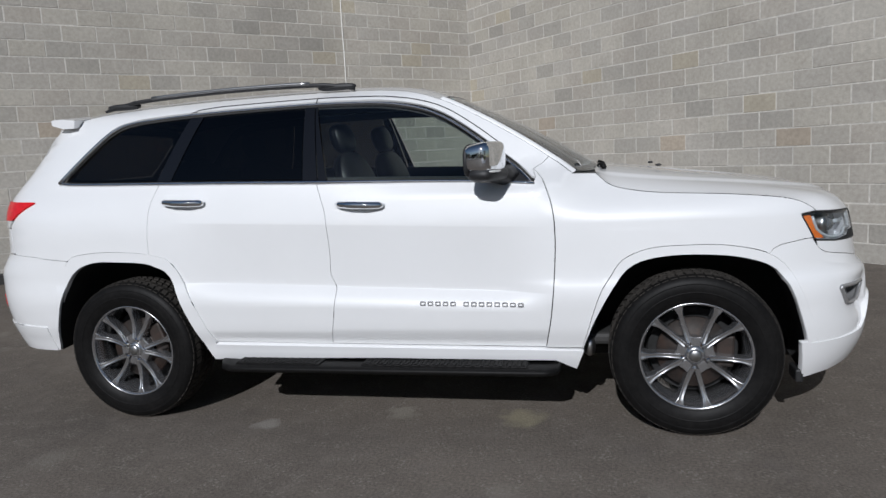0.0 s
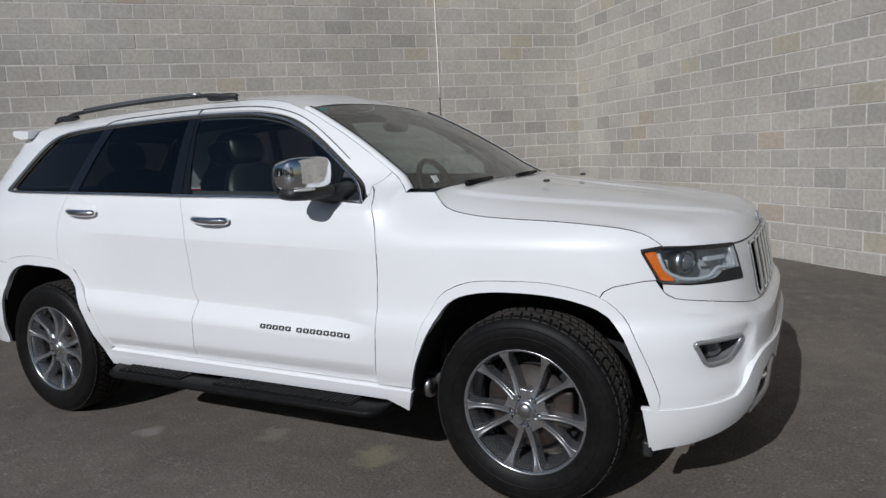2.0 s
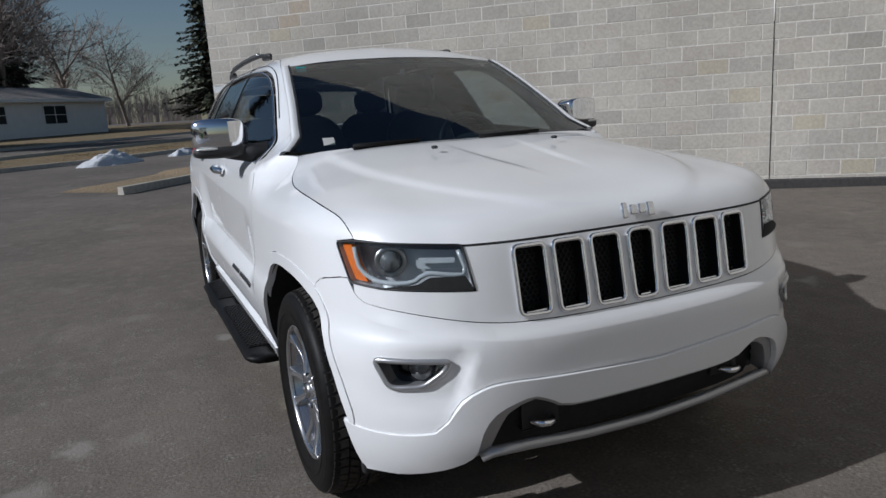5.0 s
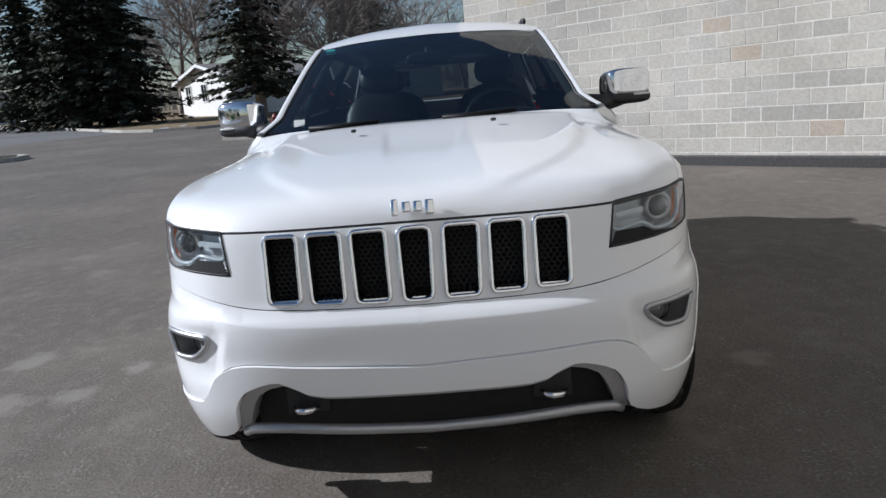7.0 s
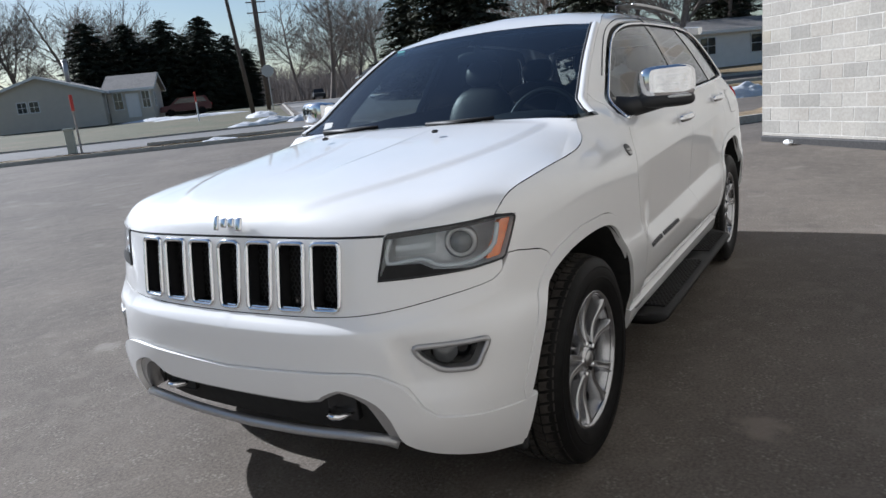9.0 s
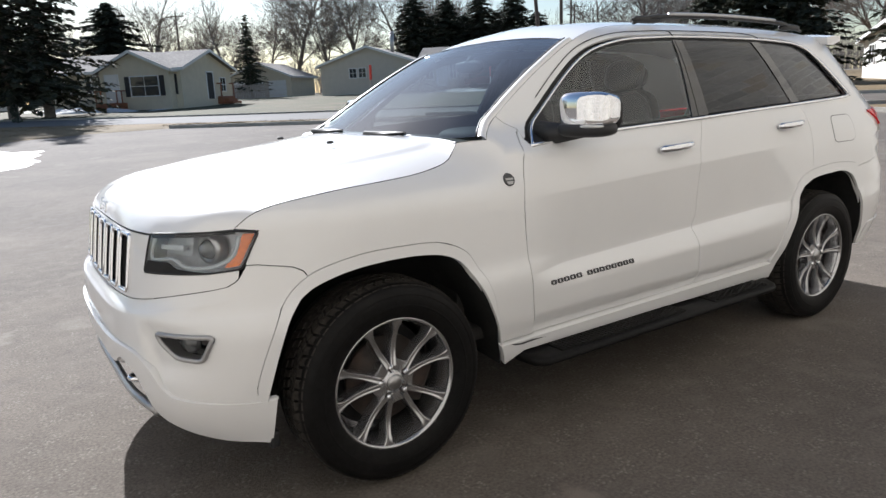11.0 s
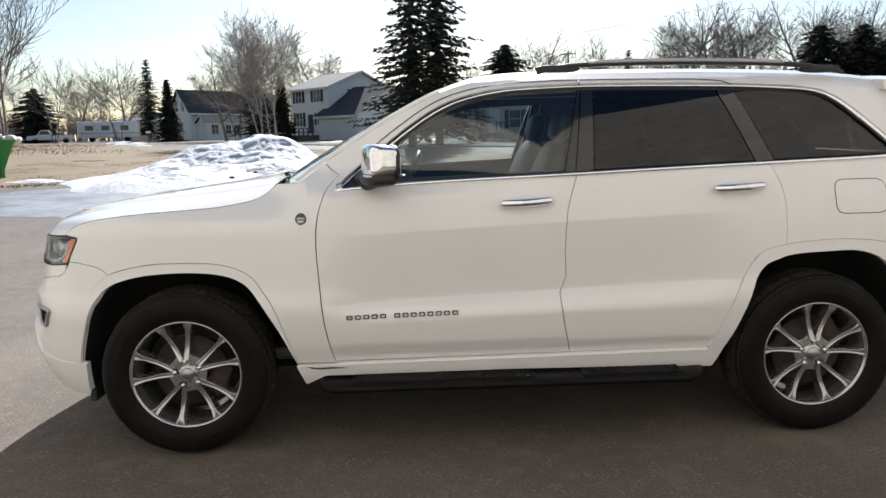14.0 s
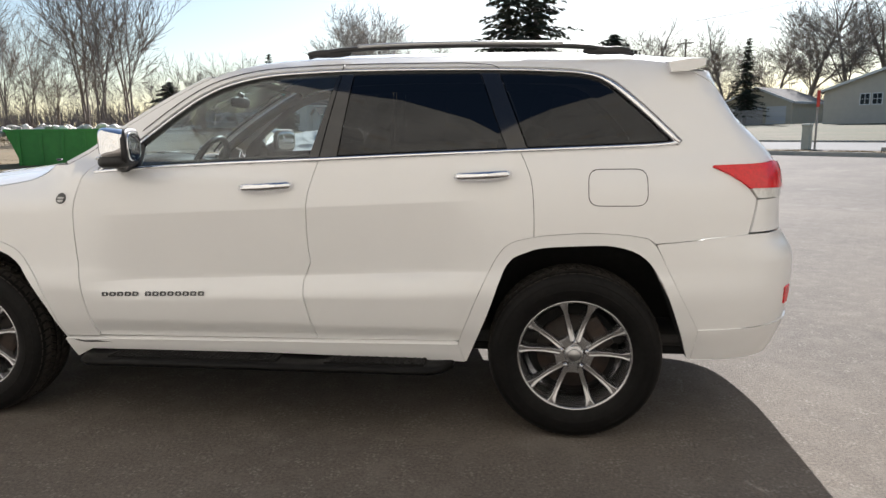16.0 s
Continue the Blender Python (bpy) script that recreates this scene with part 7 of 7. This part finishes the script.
# ---- things along the streets ----
def utility_pole(p, q, height, arms=1, lean=0.0):
    t = tagged(new("utility_pole"), "weathered wooden utility pole with a crossarm" if arms else "plain leaning wooden utility pole", "utility pole", "utility poles")
    part("pole", ring_tube(bmesh.new(), [(0, 0, -0.2), (lean * 0.5, 0, height / 2), (lean, 0, height)], [0.17, 0.14, 0.11], 10), POLEWOOD, t, smooth=True)
    for k in range(arms):
        z = height - 0.6 - 1.3 * k
        bm = bmesh.new()
        box(bm, (-1.25 + lean * z / height, -0.16, z), (1.25 + lean * z / height, -0.06, z + 0.12), 0.01)
        arm = part("crossarm", bm, POLEWOOD, t)
        for x in (-1.1, -0.5, 0.5, 1.1):
            part("insulator", ring_tube(bmesh.new(), [(x + lean * z / height, -0.11, z + 0.12), (x + lean * z / height, -0.11, z + 0.3)], [0.05, 0.035], 8), SIGNBACK, arm)
        for s in (-1, 1):
            part("brace", ring_tube(bmesh.new(), [(s * 0.8 + lean, -0.11, z + 0.02), (lean, -0.13, z - 0.7)], 0.02, 5), SIGNBACK, arm)
    t.matrix_world = spot(p, q)
    return t


utility_pole(2.4, 51.2, 12.0, 0, -1.0)
utility_pole(1.2, 57.0, 13.5, 2)
utility_pole(0.8, 92.0, 13.5, 2)
utility_pole(0.6, 128.0, 13.5, 2)
utility_pole(50.0, 80.0, 11.0, 1)
bm = bmesh.new()
for x in (-1.1, -0.5, 0.5, 1.1):
    for (p0, q0), (p1, q1) in (((1.2, 57.0), (0.8, 92.0)), ((0.8, 92.0), (0.6, 128.0)), ((1.2, 57.0), (50.0, 80.0))):
        a, b = Vector(town(p0 - x, q0)), Vector(town(p1 - x, q1))
        line = []
        for k in range(13):
            g = a.lerp(b, k / 12)
            line.append((g.x, g.y, rise(g.x, g.y) + 13.1 - 0.9 * math.sin(math.pi * k / 12)))
        ring_tube(bm, line, 0.012, 3)
tagged(mesh_object("overhead_wires", bm, SHUTTER), "black overhead wires between the poles", "cables", kind="stuff")


def stop_sign_back(p, q):
    t = tagged(new("road_sign"), "octagonal road sign seen from its grey back", "road sign")
    part("post", ring_tube(bmesh.new(), [(0, 0, 0), (0, 0, 2.9)], 0.035, 8), SIGNBACK, t)
    bm = bmesh.new()
    prism(bm, [(0.42 * math.cos(radians(22.5 + 45 * k)), 0.42 * math.sin(radians(22.5 + 45 * k))) for k in range(8)], -0.01, 0.01, Matrix.Translation((0, -0.04, 2.6)) @ pose(0, 0, 0, 90, 0, 0))
    part("plate", bm, SIGNBACK, t)
    t.matrix_world = spot(p, q, 0, 0, 1.2)


stop_sign_back(0.9, 55.0)


def marker_box(p, q):
    t = tagged(new("utility_pedestal"), "grey-green utility pedestal with a red-topped marker rod", "utility box")
    bm = bmesh.new()
    box(bm, (-0.16, -0.14, 0), (0.16, 0.14, 1.0), 0.025)
    box(bm, (-0.18, -0.16, 0.92), (0.18, 0.16, 1.04), 0.03)
    part("body", bm, GREYBOX, t)
    rod = part("marker_rod", ring_tube(bmesh.new(), [(0.32, 0.05, 0), (0.33, 0.05, 2.3)], 0.045, 8), BIRCH, t)
    part("marker_top", ring_tube(bmesh.new(), [(0.33, 0.05, 1.7), (0.335, 0.05, 2.35)], 0.065, 8), REDPLASTIC, rod)
    t.matrix_world = spot(p, q, 0, 0, 0.92)


marker_box(8.75, 25.2)


def marker_post(p, q):
    t = tagged(new("marker_post"), "white marker post with a red top", "marker post")
    part("post", ring_tube(bmesh.new(), [(0, 0, 0), (0, 0, 1.3)], 0.05, 8), TRIMWHITE, t)
    part("cap", ring_tube(bmesh.new(), [(0, 0, 1.3), (0, 0, 2.0)], 0.055, 8), REDPLASTIC, t)
    t.matrix_world = spot(p, q)


marker_post(6.0, 47.0)


def hydrant(p, q):
    t = tagged(new("fire_hydrant"), "faded red fire hydrant on a grass strip", "hydrant")
    bm = lathe([(0.0, 0.80), (0.07, 0.78), (0.12, 0.70), (0.13, 0.66), (0.16, 0.65), (0.16, 0.61), (0.115, 0.60), (0.11, 0.12), (0.17, 0.11), (0.17, 0.0)], 20)
    bmesh.ops.transform(bm, matrix=pose(0, 0, 0, 90, 0, 0), verts=bm.verts)
    part("barrel", bm, HYDRANT, t, smooth=True)
    for s in (-1, 1):
        part("outlet", ring_tube(bmesh.new(), [(s * 0.08, 0, 0.47), (s * 0.2, 0, 0.47)], [0.06, 0.065], 10), HYDRANT, t)
    part("nut", ring_tube(bmesh.new(), [(0, 0, 0.78), (0, 0, 0.86)], 0.03, 5), HYDRANT, t)
    t.matrix_world = spot(p, q, 0, 0, 0.86)


hydrant(-10.8, 20.9)


def mailbox(p, q):
    t = tagged(new("mailbox"), "pale mailbox on a wooden post", "mailbox")
    bm = bmesh.new()
    box(bm, (-0.05, -0.05, 0), (0.05, 0.05, 1.05))
    part("post", bm, POLEWOOD, t)
    bm = bmesh.new()
    prism(bm, [(-0.1, 0), (0.1, 0)] + [(0.1 * math.cos(radians(k * 22.5)), 0.12 + 0.1 * math.sin(radians(k * 22.5))) for k in range(9)], -0.25, 0.25, Matrix.Translation((0, 0, 1.05)) @ pose(0, 0, 0, 90, 0, 0))
    part("box", bm, TRIMWHITE, t)
    t.matrix_world = spot(p, q)


mailbox(36.8, 32.0)
mailbox(73.0, 31.8)


def skip(p, q, turn):
    """An open steel rubbish skip with sloping ends, heaped with waste."""
    t = tagged(new("skip"), "bright green steel skip heaped with rubbish", "skip")
    bm = bmesh.new()
    L, D, H = 3.4, 1.9, 1.2
    prof = [(-L / 2 + 0.45, 0.0), (L / 2 - 0.45, 0.0), (L / 2, H), (-L / 2, H)]
    outer = [[bm.verts.new((x, y, z)) for x, z in prof] for y in (-D / 2, D / 2)]
    inner = [[bm.verts.new((x * 0.975, y * 0.95, max(z, 0.05))) for x, z in prof] for y in (-D / 2, D / 2)]
    for grp, flip in ((outer, False), (inner, True)):
        a, b = grp
        for k in (0, 1, 3):
            j = (k + 1) % 4
            bm.faces.new((a[k], a[j], b[j], b[k]))
        bm.faces.new(a)
        bm.faces.new(b)
    for y in (0, 1):
        bm.faces.new((outer[y][2], outer[y][3], inner[y][3], inner[y][2]))
    bmesh.ops.recalc_face_normals(bm, faces=bm.faces)
    part("shell", bm, GREENSTEEL, t)
    bm = bmesh.new()
    for y in (-D / 2 - 0.03, D / 2 - 0.05):
        box(bm, (-L / 2 - 0.03, y, H - 0.06), (L / 2 + 0.03, y + 0.08, H + 0.03), 0.01)
    for x in (-L / 2 - 0.03, L / 2 - 0.05):
        box(bm, (x, -D / 2, H - 0.06), (x + 0.08, D / 2, H + 0.03), 0.01)
    part("rim", bm, GREENSTEEL, t)
    for x in (-1.3, -0.65, 0.0, 0.65, 1.3):
        for y in (-D / 2 - 0.05, D / 2):
            bm = bmesh.new()
            box(bm, (x - 0.05, y, 0.02), (x + 0.05, y + 0.05, H - 0.06), 0.008)
            part("rib", bm, GREENSTEEL, t)
    rng = random.Random(7)
    vs, fs = [], []
    for k in range(90):
        c = Vector((rng.uniform(-1.8, 1.8), rng.uniform(-0.8, 0.8), 1.08 + rng.uniform(0, 0.22)))
        lump = blob(c, (rng.uniform(0.10, 0.26), rng.uniform(0.10, 0.22), rng.uniform(0.05, 0.14)), rng.uniform(1.6, 3.0), None, 5)
        k0 = len(vs)
        turn_m = Matrix.Translation(c) @ pose(0, 0, 0, rng.uniform(-40, 40), rng.uniform(-40, 40), rng.uniform(0, 180)) @ Matrix.Translation(-c)
        lump.verts.index_update()
        vs += [tuple(turn_m @ v.co) for v in lump.verts]
        fs += [tuple(k0 + v.index for v in f.verts) for f in lump.faces]
        lump.free()
    ob = tagged(new("rubbish", raw_mesh("rubbish", vs, fs, BAGS)), "heap of bags, card and mixed waste", kind="stuff")
    ob.parent = t
    t.matrix_world = spot(p, q, turn)


skip(24.26, 2.83, 75.3)


def far_car(name, label, p, q, turn, mat, kind="suv", size=1.0):
    """A parked vehicle, plain but with its cabin, glass and wheels."""
    t = tagged(new(name), label, "car")
    L = 4.8 if kind == "suv" else 5.6
    body = [(-L / 2, 0.45), (-L / 2 + 0.05, 0.95), (-L / 2 + 0.9, 1.05), (L / 2 - 0.1, 1.05), (L / 2, 0.45)]
    if kind == "suv":
        cab = [(-L / 2 + 0.95, 1.05), (-L / 2 + 1.7, 1.7), (L / 2 - 0.5, 1.72), (L / 2 - 0.1, 1.05)]
    else:
        cab = [(-L / 2 + 1.2, 1.05), (-L / 2 + 1.7, 1.75), (-0.1, 1.75), (0.25, 1.05)]
    up = pose(0, 0, 0, 90, 0, 0)
    bm = bmesh.new()
    prism(bm, body, -0.92, 0.92, up)
    prism(bm, cab, -0.78, 0.78, up)
    bmesh.ops.bevel(bm, geom=list(bm.edges), offset=0.06, segments=2, affect="EDGES")
    part("body", bm, mat, t)
    bm = bmesh.new()
    c = (sum(x for x, _ in cab) / 4, sum(z for _, z in cab) / 4 + 0.03)
    prism(bm, [(c[0] + (x - c[0]) * 0.82, c[1] + (z - c[1]) * 0.68) for x, z in cab], -0.795, 0.795, up)
    part("side_glass", bm, HOUSE_GLASS, t)
    for x in (-L / 2 + 0.95, L / 2 - 1.0):
        for y in (-0.82, 0.82):
            bm = lathe([(0.0, 0.09), (0.2, 0.1), (0.33, 0.1), (0.36, 0.06), (0.36, -0.1), (0.0, -0.1)], 20)
            bmesh.ops.transform(bm, matrix=Matrix.Translation((x, y, 0.36)), verts=bm.verts)
            part("wheel", bm, RUBBER, t)
    for y in (-0.6, 0.6):
        bm = bmesh.new()
        box(bm, (L / 2 - 0.08, y - 0.2, 0.8), (L / 2 + 0.03, y + 0.2, 1.0), 0.02)
        part("tail_lamp", bm, REDLENS, t)
    t.matrix_world = spot(p, q, turn, 0, size)
    return t


far_car("parked_car", "dark red sport utility car by the spruces", 9.0, 69.0, 8, REDPAINT)
far_car("pickup_truck", "white pickup truck parked at the field's end", 100.7, 31.1, 70, SIDING, "pickup")
far_car("parked_car", "dark car on the far road", -7.0, 112.0, 90, SHUTTER)


def camper(p, q, turn):
    t = tagged(new("camper_van"), "long white camper parked beyond the field", "camper")
    bm = bmesh.new()
    box(bm, (-4.2, -1.2, 0.6), (4.2, 1.2, 3.0), 0.15)
    part("body", bm, SIDING, t)
    for x in (-3.2, -1.0, 1.6):
        bm = bmesh.new()
        box(bm, (x, -1.23, 1.7), (x + 1.1, -1.18, 2.4), 0.02)
        part("window", bm, HOUSE_GLASS, t)
    bm = bmesh.new()
    box(bm, (-4.1, -1.22, 1.2), (4.1, -1.19, 1.4))
    part("stripe", bm, BEIGE, t)
    for x in (-2.4, 2.4):
        bm = lathe([(0.0, 0.1), (0.38, 0.1), (0.4, -0.1), (0.0, -0.1)], 18)
        bmesh.ops.transform(bm, matrix=Matrix.Translation((x, -1.05, 0.4)), verts=bm.verts)
        part("wheel", bm, RUBBER, t)
    t.matrix_world = spot(p, q, turn)


camper(105.9, 41.15, 62)

# brush and tufts
def brush(name, label, centres, mat, blade=0.5, per=120, spread=1.2):
    rng = random.Random(len(name) + len(centres))
    vs, fs = [], []
    for p, q in centres:
        x0, y0 = town(p, q)
        for _ in range(per):
            x, y = x0 + rng.gauss(0, spread), y0 + rng.gauss(0, spread)
            z = rise(x, y)
            h = blade * rng.uniform(0.4, 1.2)
            d = Vector((rng.uniform(-1, 1), rng.uniform(-1, 1), 0)) * h * 0.4
            w = Vector((d.y, -d.x, 0)).normalized() * 0.02 if d.length else Vector((0.02, 0, 0))
            k = len(vs)
            vs += [(x - w.x, y - w.y, z), (x + w.x, y + w.y, z), (x + d.x, y + d.y, z + h)]
            fs.append((k, k + 1, k + 2))
    return tagged(new(name, raw_mesh(name, vs, fs, mat)), label, "grass", kind="stuff")


rng = random.Random(11)
brush("grass_tufts", "tufts of dry brown grass", [(19.5 + rng.uniform(0, 14), rng.uniform(-2, 24)) for _ in range(160)] + [(rng.uniform(0, 17), rng.uniform(22.6, 24.0)) for _ in range(60)] + [(rng.uniform(-30, -10.5), rng.uniform(17.8, 20.6)) for _ in range(60)], DRYGRASS, 0.055, 160, 0.4)
brush("undergrowth", "brown undergrowth at the wood's edge", [at_bearing((-1, 3.9), 205 + k * 0.45, rng.uniform(50, 72)) for k in range(56)] + [at_bearing(SOUTH, 148 + k * 1.0, rng.uniform(95, 110)) for k in range(54)] + [at_bearing(WEST, 122 + k * 0.5, rng.uniform(100, 140)) for k in range(24)], DRYGRASS, 0.2, 120, 2.2)

# litter by the wall
bm = blob((0, 0, 0), (0.11, 0.06, 0.05), 1.7, None, 8)
for v in bm.verts:
    v.co += noise.noise_vector(v.co * 14) * 0.03
    v.co.z = max(v.co.z, -0.045)
scrap = tagged(mesh_object("paper_scrap", bm, PAPER), "crumpled white paper scrap by the wall", "litter")
scrap.matrix_world = pose(-8.3, 0.7, 0.095, 0, 0, 30)


# ---- the block walls, piece by piece ----
def block_mesh(width, cache={}):
    key = round(width, 3)
    if key not in cache:
        bm = bmesh.new()
        w, h, d = (width - 0.010) / 2, (0.2032 - 0.010) / 2, 0.19
        c = 0.004
        back = [(-w, 0, -h), (w, 0, -h), (w, 0, h), (-w, 0, h)]
        mid = [(x, d - c, z) for x, _, z in back]
        face = [(x - math.copysign(c, x), d, z - math.copysign(c, z)) for x, _, z in back]
        rings = [[bm.verts.new(p) for p in ring] for ring in (back, mid, face)]
        for a, b in zip(rings, rings[1:]):
            for k in range(4):
                bm.faces.new((a[k], a[(k + 1) % 4], b[(k + 1) % 4], b[k]))
        bm.faces.new(rings[-1])
        bmesh.ops.recalc_face_normals(bm, faces=bm.faces)
        me = bpy.data.meshes.new("block")
        bm.to_mesh(me)
        bm.free()
        me.materials.append(BLOCK_ONE)
        cache[key] = me
    return cache[key]


def block_wall(name, start, way, inward, length, low_courses, label):
    """A running-bond wall from the inner corner; blocks face inward (+1: to the left of the way, -1: to the right)."""
    m = Matrix.Translation((start[0], start[1], 0)) @ pose(0, 0, 0, 0, 0, way)
    bm = bmesh.new()
    lo, hi = (-0.02, 0.1875) if inward > 0 else (-0.1875, 0.02)
    box(bm, (-0.2, lo, -0.3), (length - 0.006, hi, 11.37))
    wall = tagged(mesh_object(name, bm, MORTAR), label, "wall", kind="structure")
    wall.matrix_world = m
    rest_v, rest_f = [], []
    unit, rows = 0.4064, 56
    rng = random.Random(len(name))
    for r in range(rows):
        z = 0.2032 * (r + 0.5)
        x = -0.2032 if r % 2 else 0.0
        while x < length - 0.01:
            a, b = max(x, 0.0), min(x + unit, length)
            x += unit
            if b - a < 0.05:
                continue
            me = block_mesh(b - a)
            at_place = Matrix.Translation(((a + b) / 2, rng.uniform(-0.0025, 0.0025), z + rng.uniform(-0.0012, 0.0012)))
            if inward < 0:
                at_place = at_place @ pose(0, 0, 0, 0, 0, 180)
            if r < low_courses and a < 11.2:
                ob = new("block", me)
                ob.parent = wall
                ob.matrix_local = at_place
            else:
                k = len(rest_v)
                rest_v += [tuple(at_place @ v.co) for v in me.vertices]
                rest_f += [tuple(k + i for i in p.vertices) for p in me.polygons]
    me = bpy.data.meshes.new("upper_blocks")
    me.from_pydata(rest_v, [], rest_f)
    me.materials.append(BLOCK_MANY)
    ob = tagged(new("upper_blocks", me), kind="stuff")
    ob.parent = wall
    return wall


wall_corner = (-1.17, 8.81)
block_wall("wall_west", wall_corner, 226.7, 1, 0.4064 * 28.5, 10, "grey concrete block wall with a few tan blocks")
block_wall("wall_east", wall_corner, -45.0, -1, 0.4064 * 36, 10, "grey concrete block wall with pale joints")
m = Matrix.Translation((*wall_corner, 0)) @ pose(0, 0, 0, 0, 0, 226.7)
bm = bmesh.new()
line = [(2.70 + 0.003 * math.sin(k * 1.7), 0.192, 2.27 + k * 0.25) for k in range(16)]
ring_tube(bm, [m @ Vector(p) for p in line], 0.009, 6)
tagged(mesh_object("trim_caulk", bm, CAULK, True), "white caulk line down a wall joint", "wall joint", kind="structure")
bm = bmesh.new()
box(bm, (2.694, 0.185, 0.0), (2.706, 0.1945, 2.26), 0, m)
tagged(mesh_object("trim_joint", bm, SHUTTER), "dark open joint in the block wall", "wall joint", kind="structure")
bm = bmesh.new()
box(bm, (0.2, 0.15, -0.2), (0.4064 * 28.5 - 0.02, 0.235, 0.16), 0.02, m)
tagged(mesh_object("footing", bm, OILSTAIN), "dark tarred footing along the wall", "footing", kind="structure")
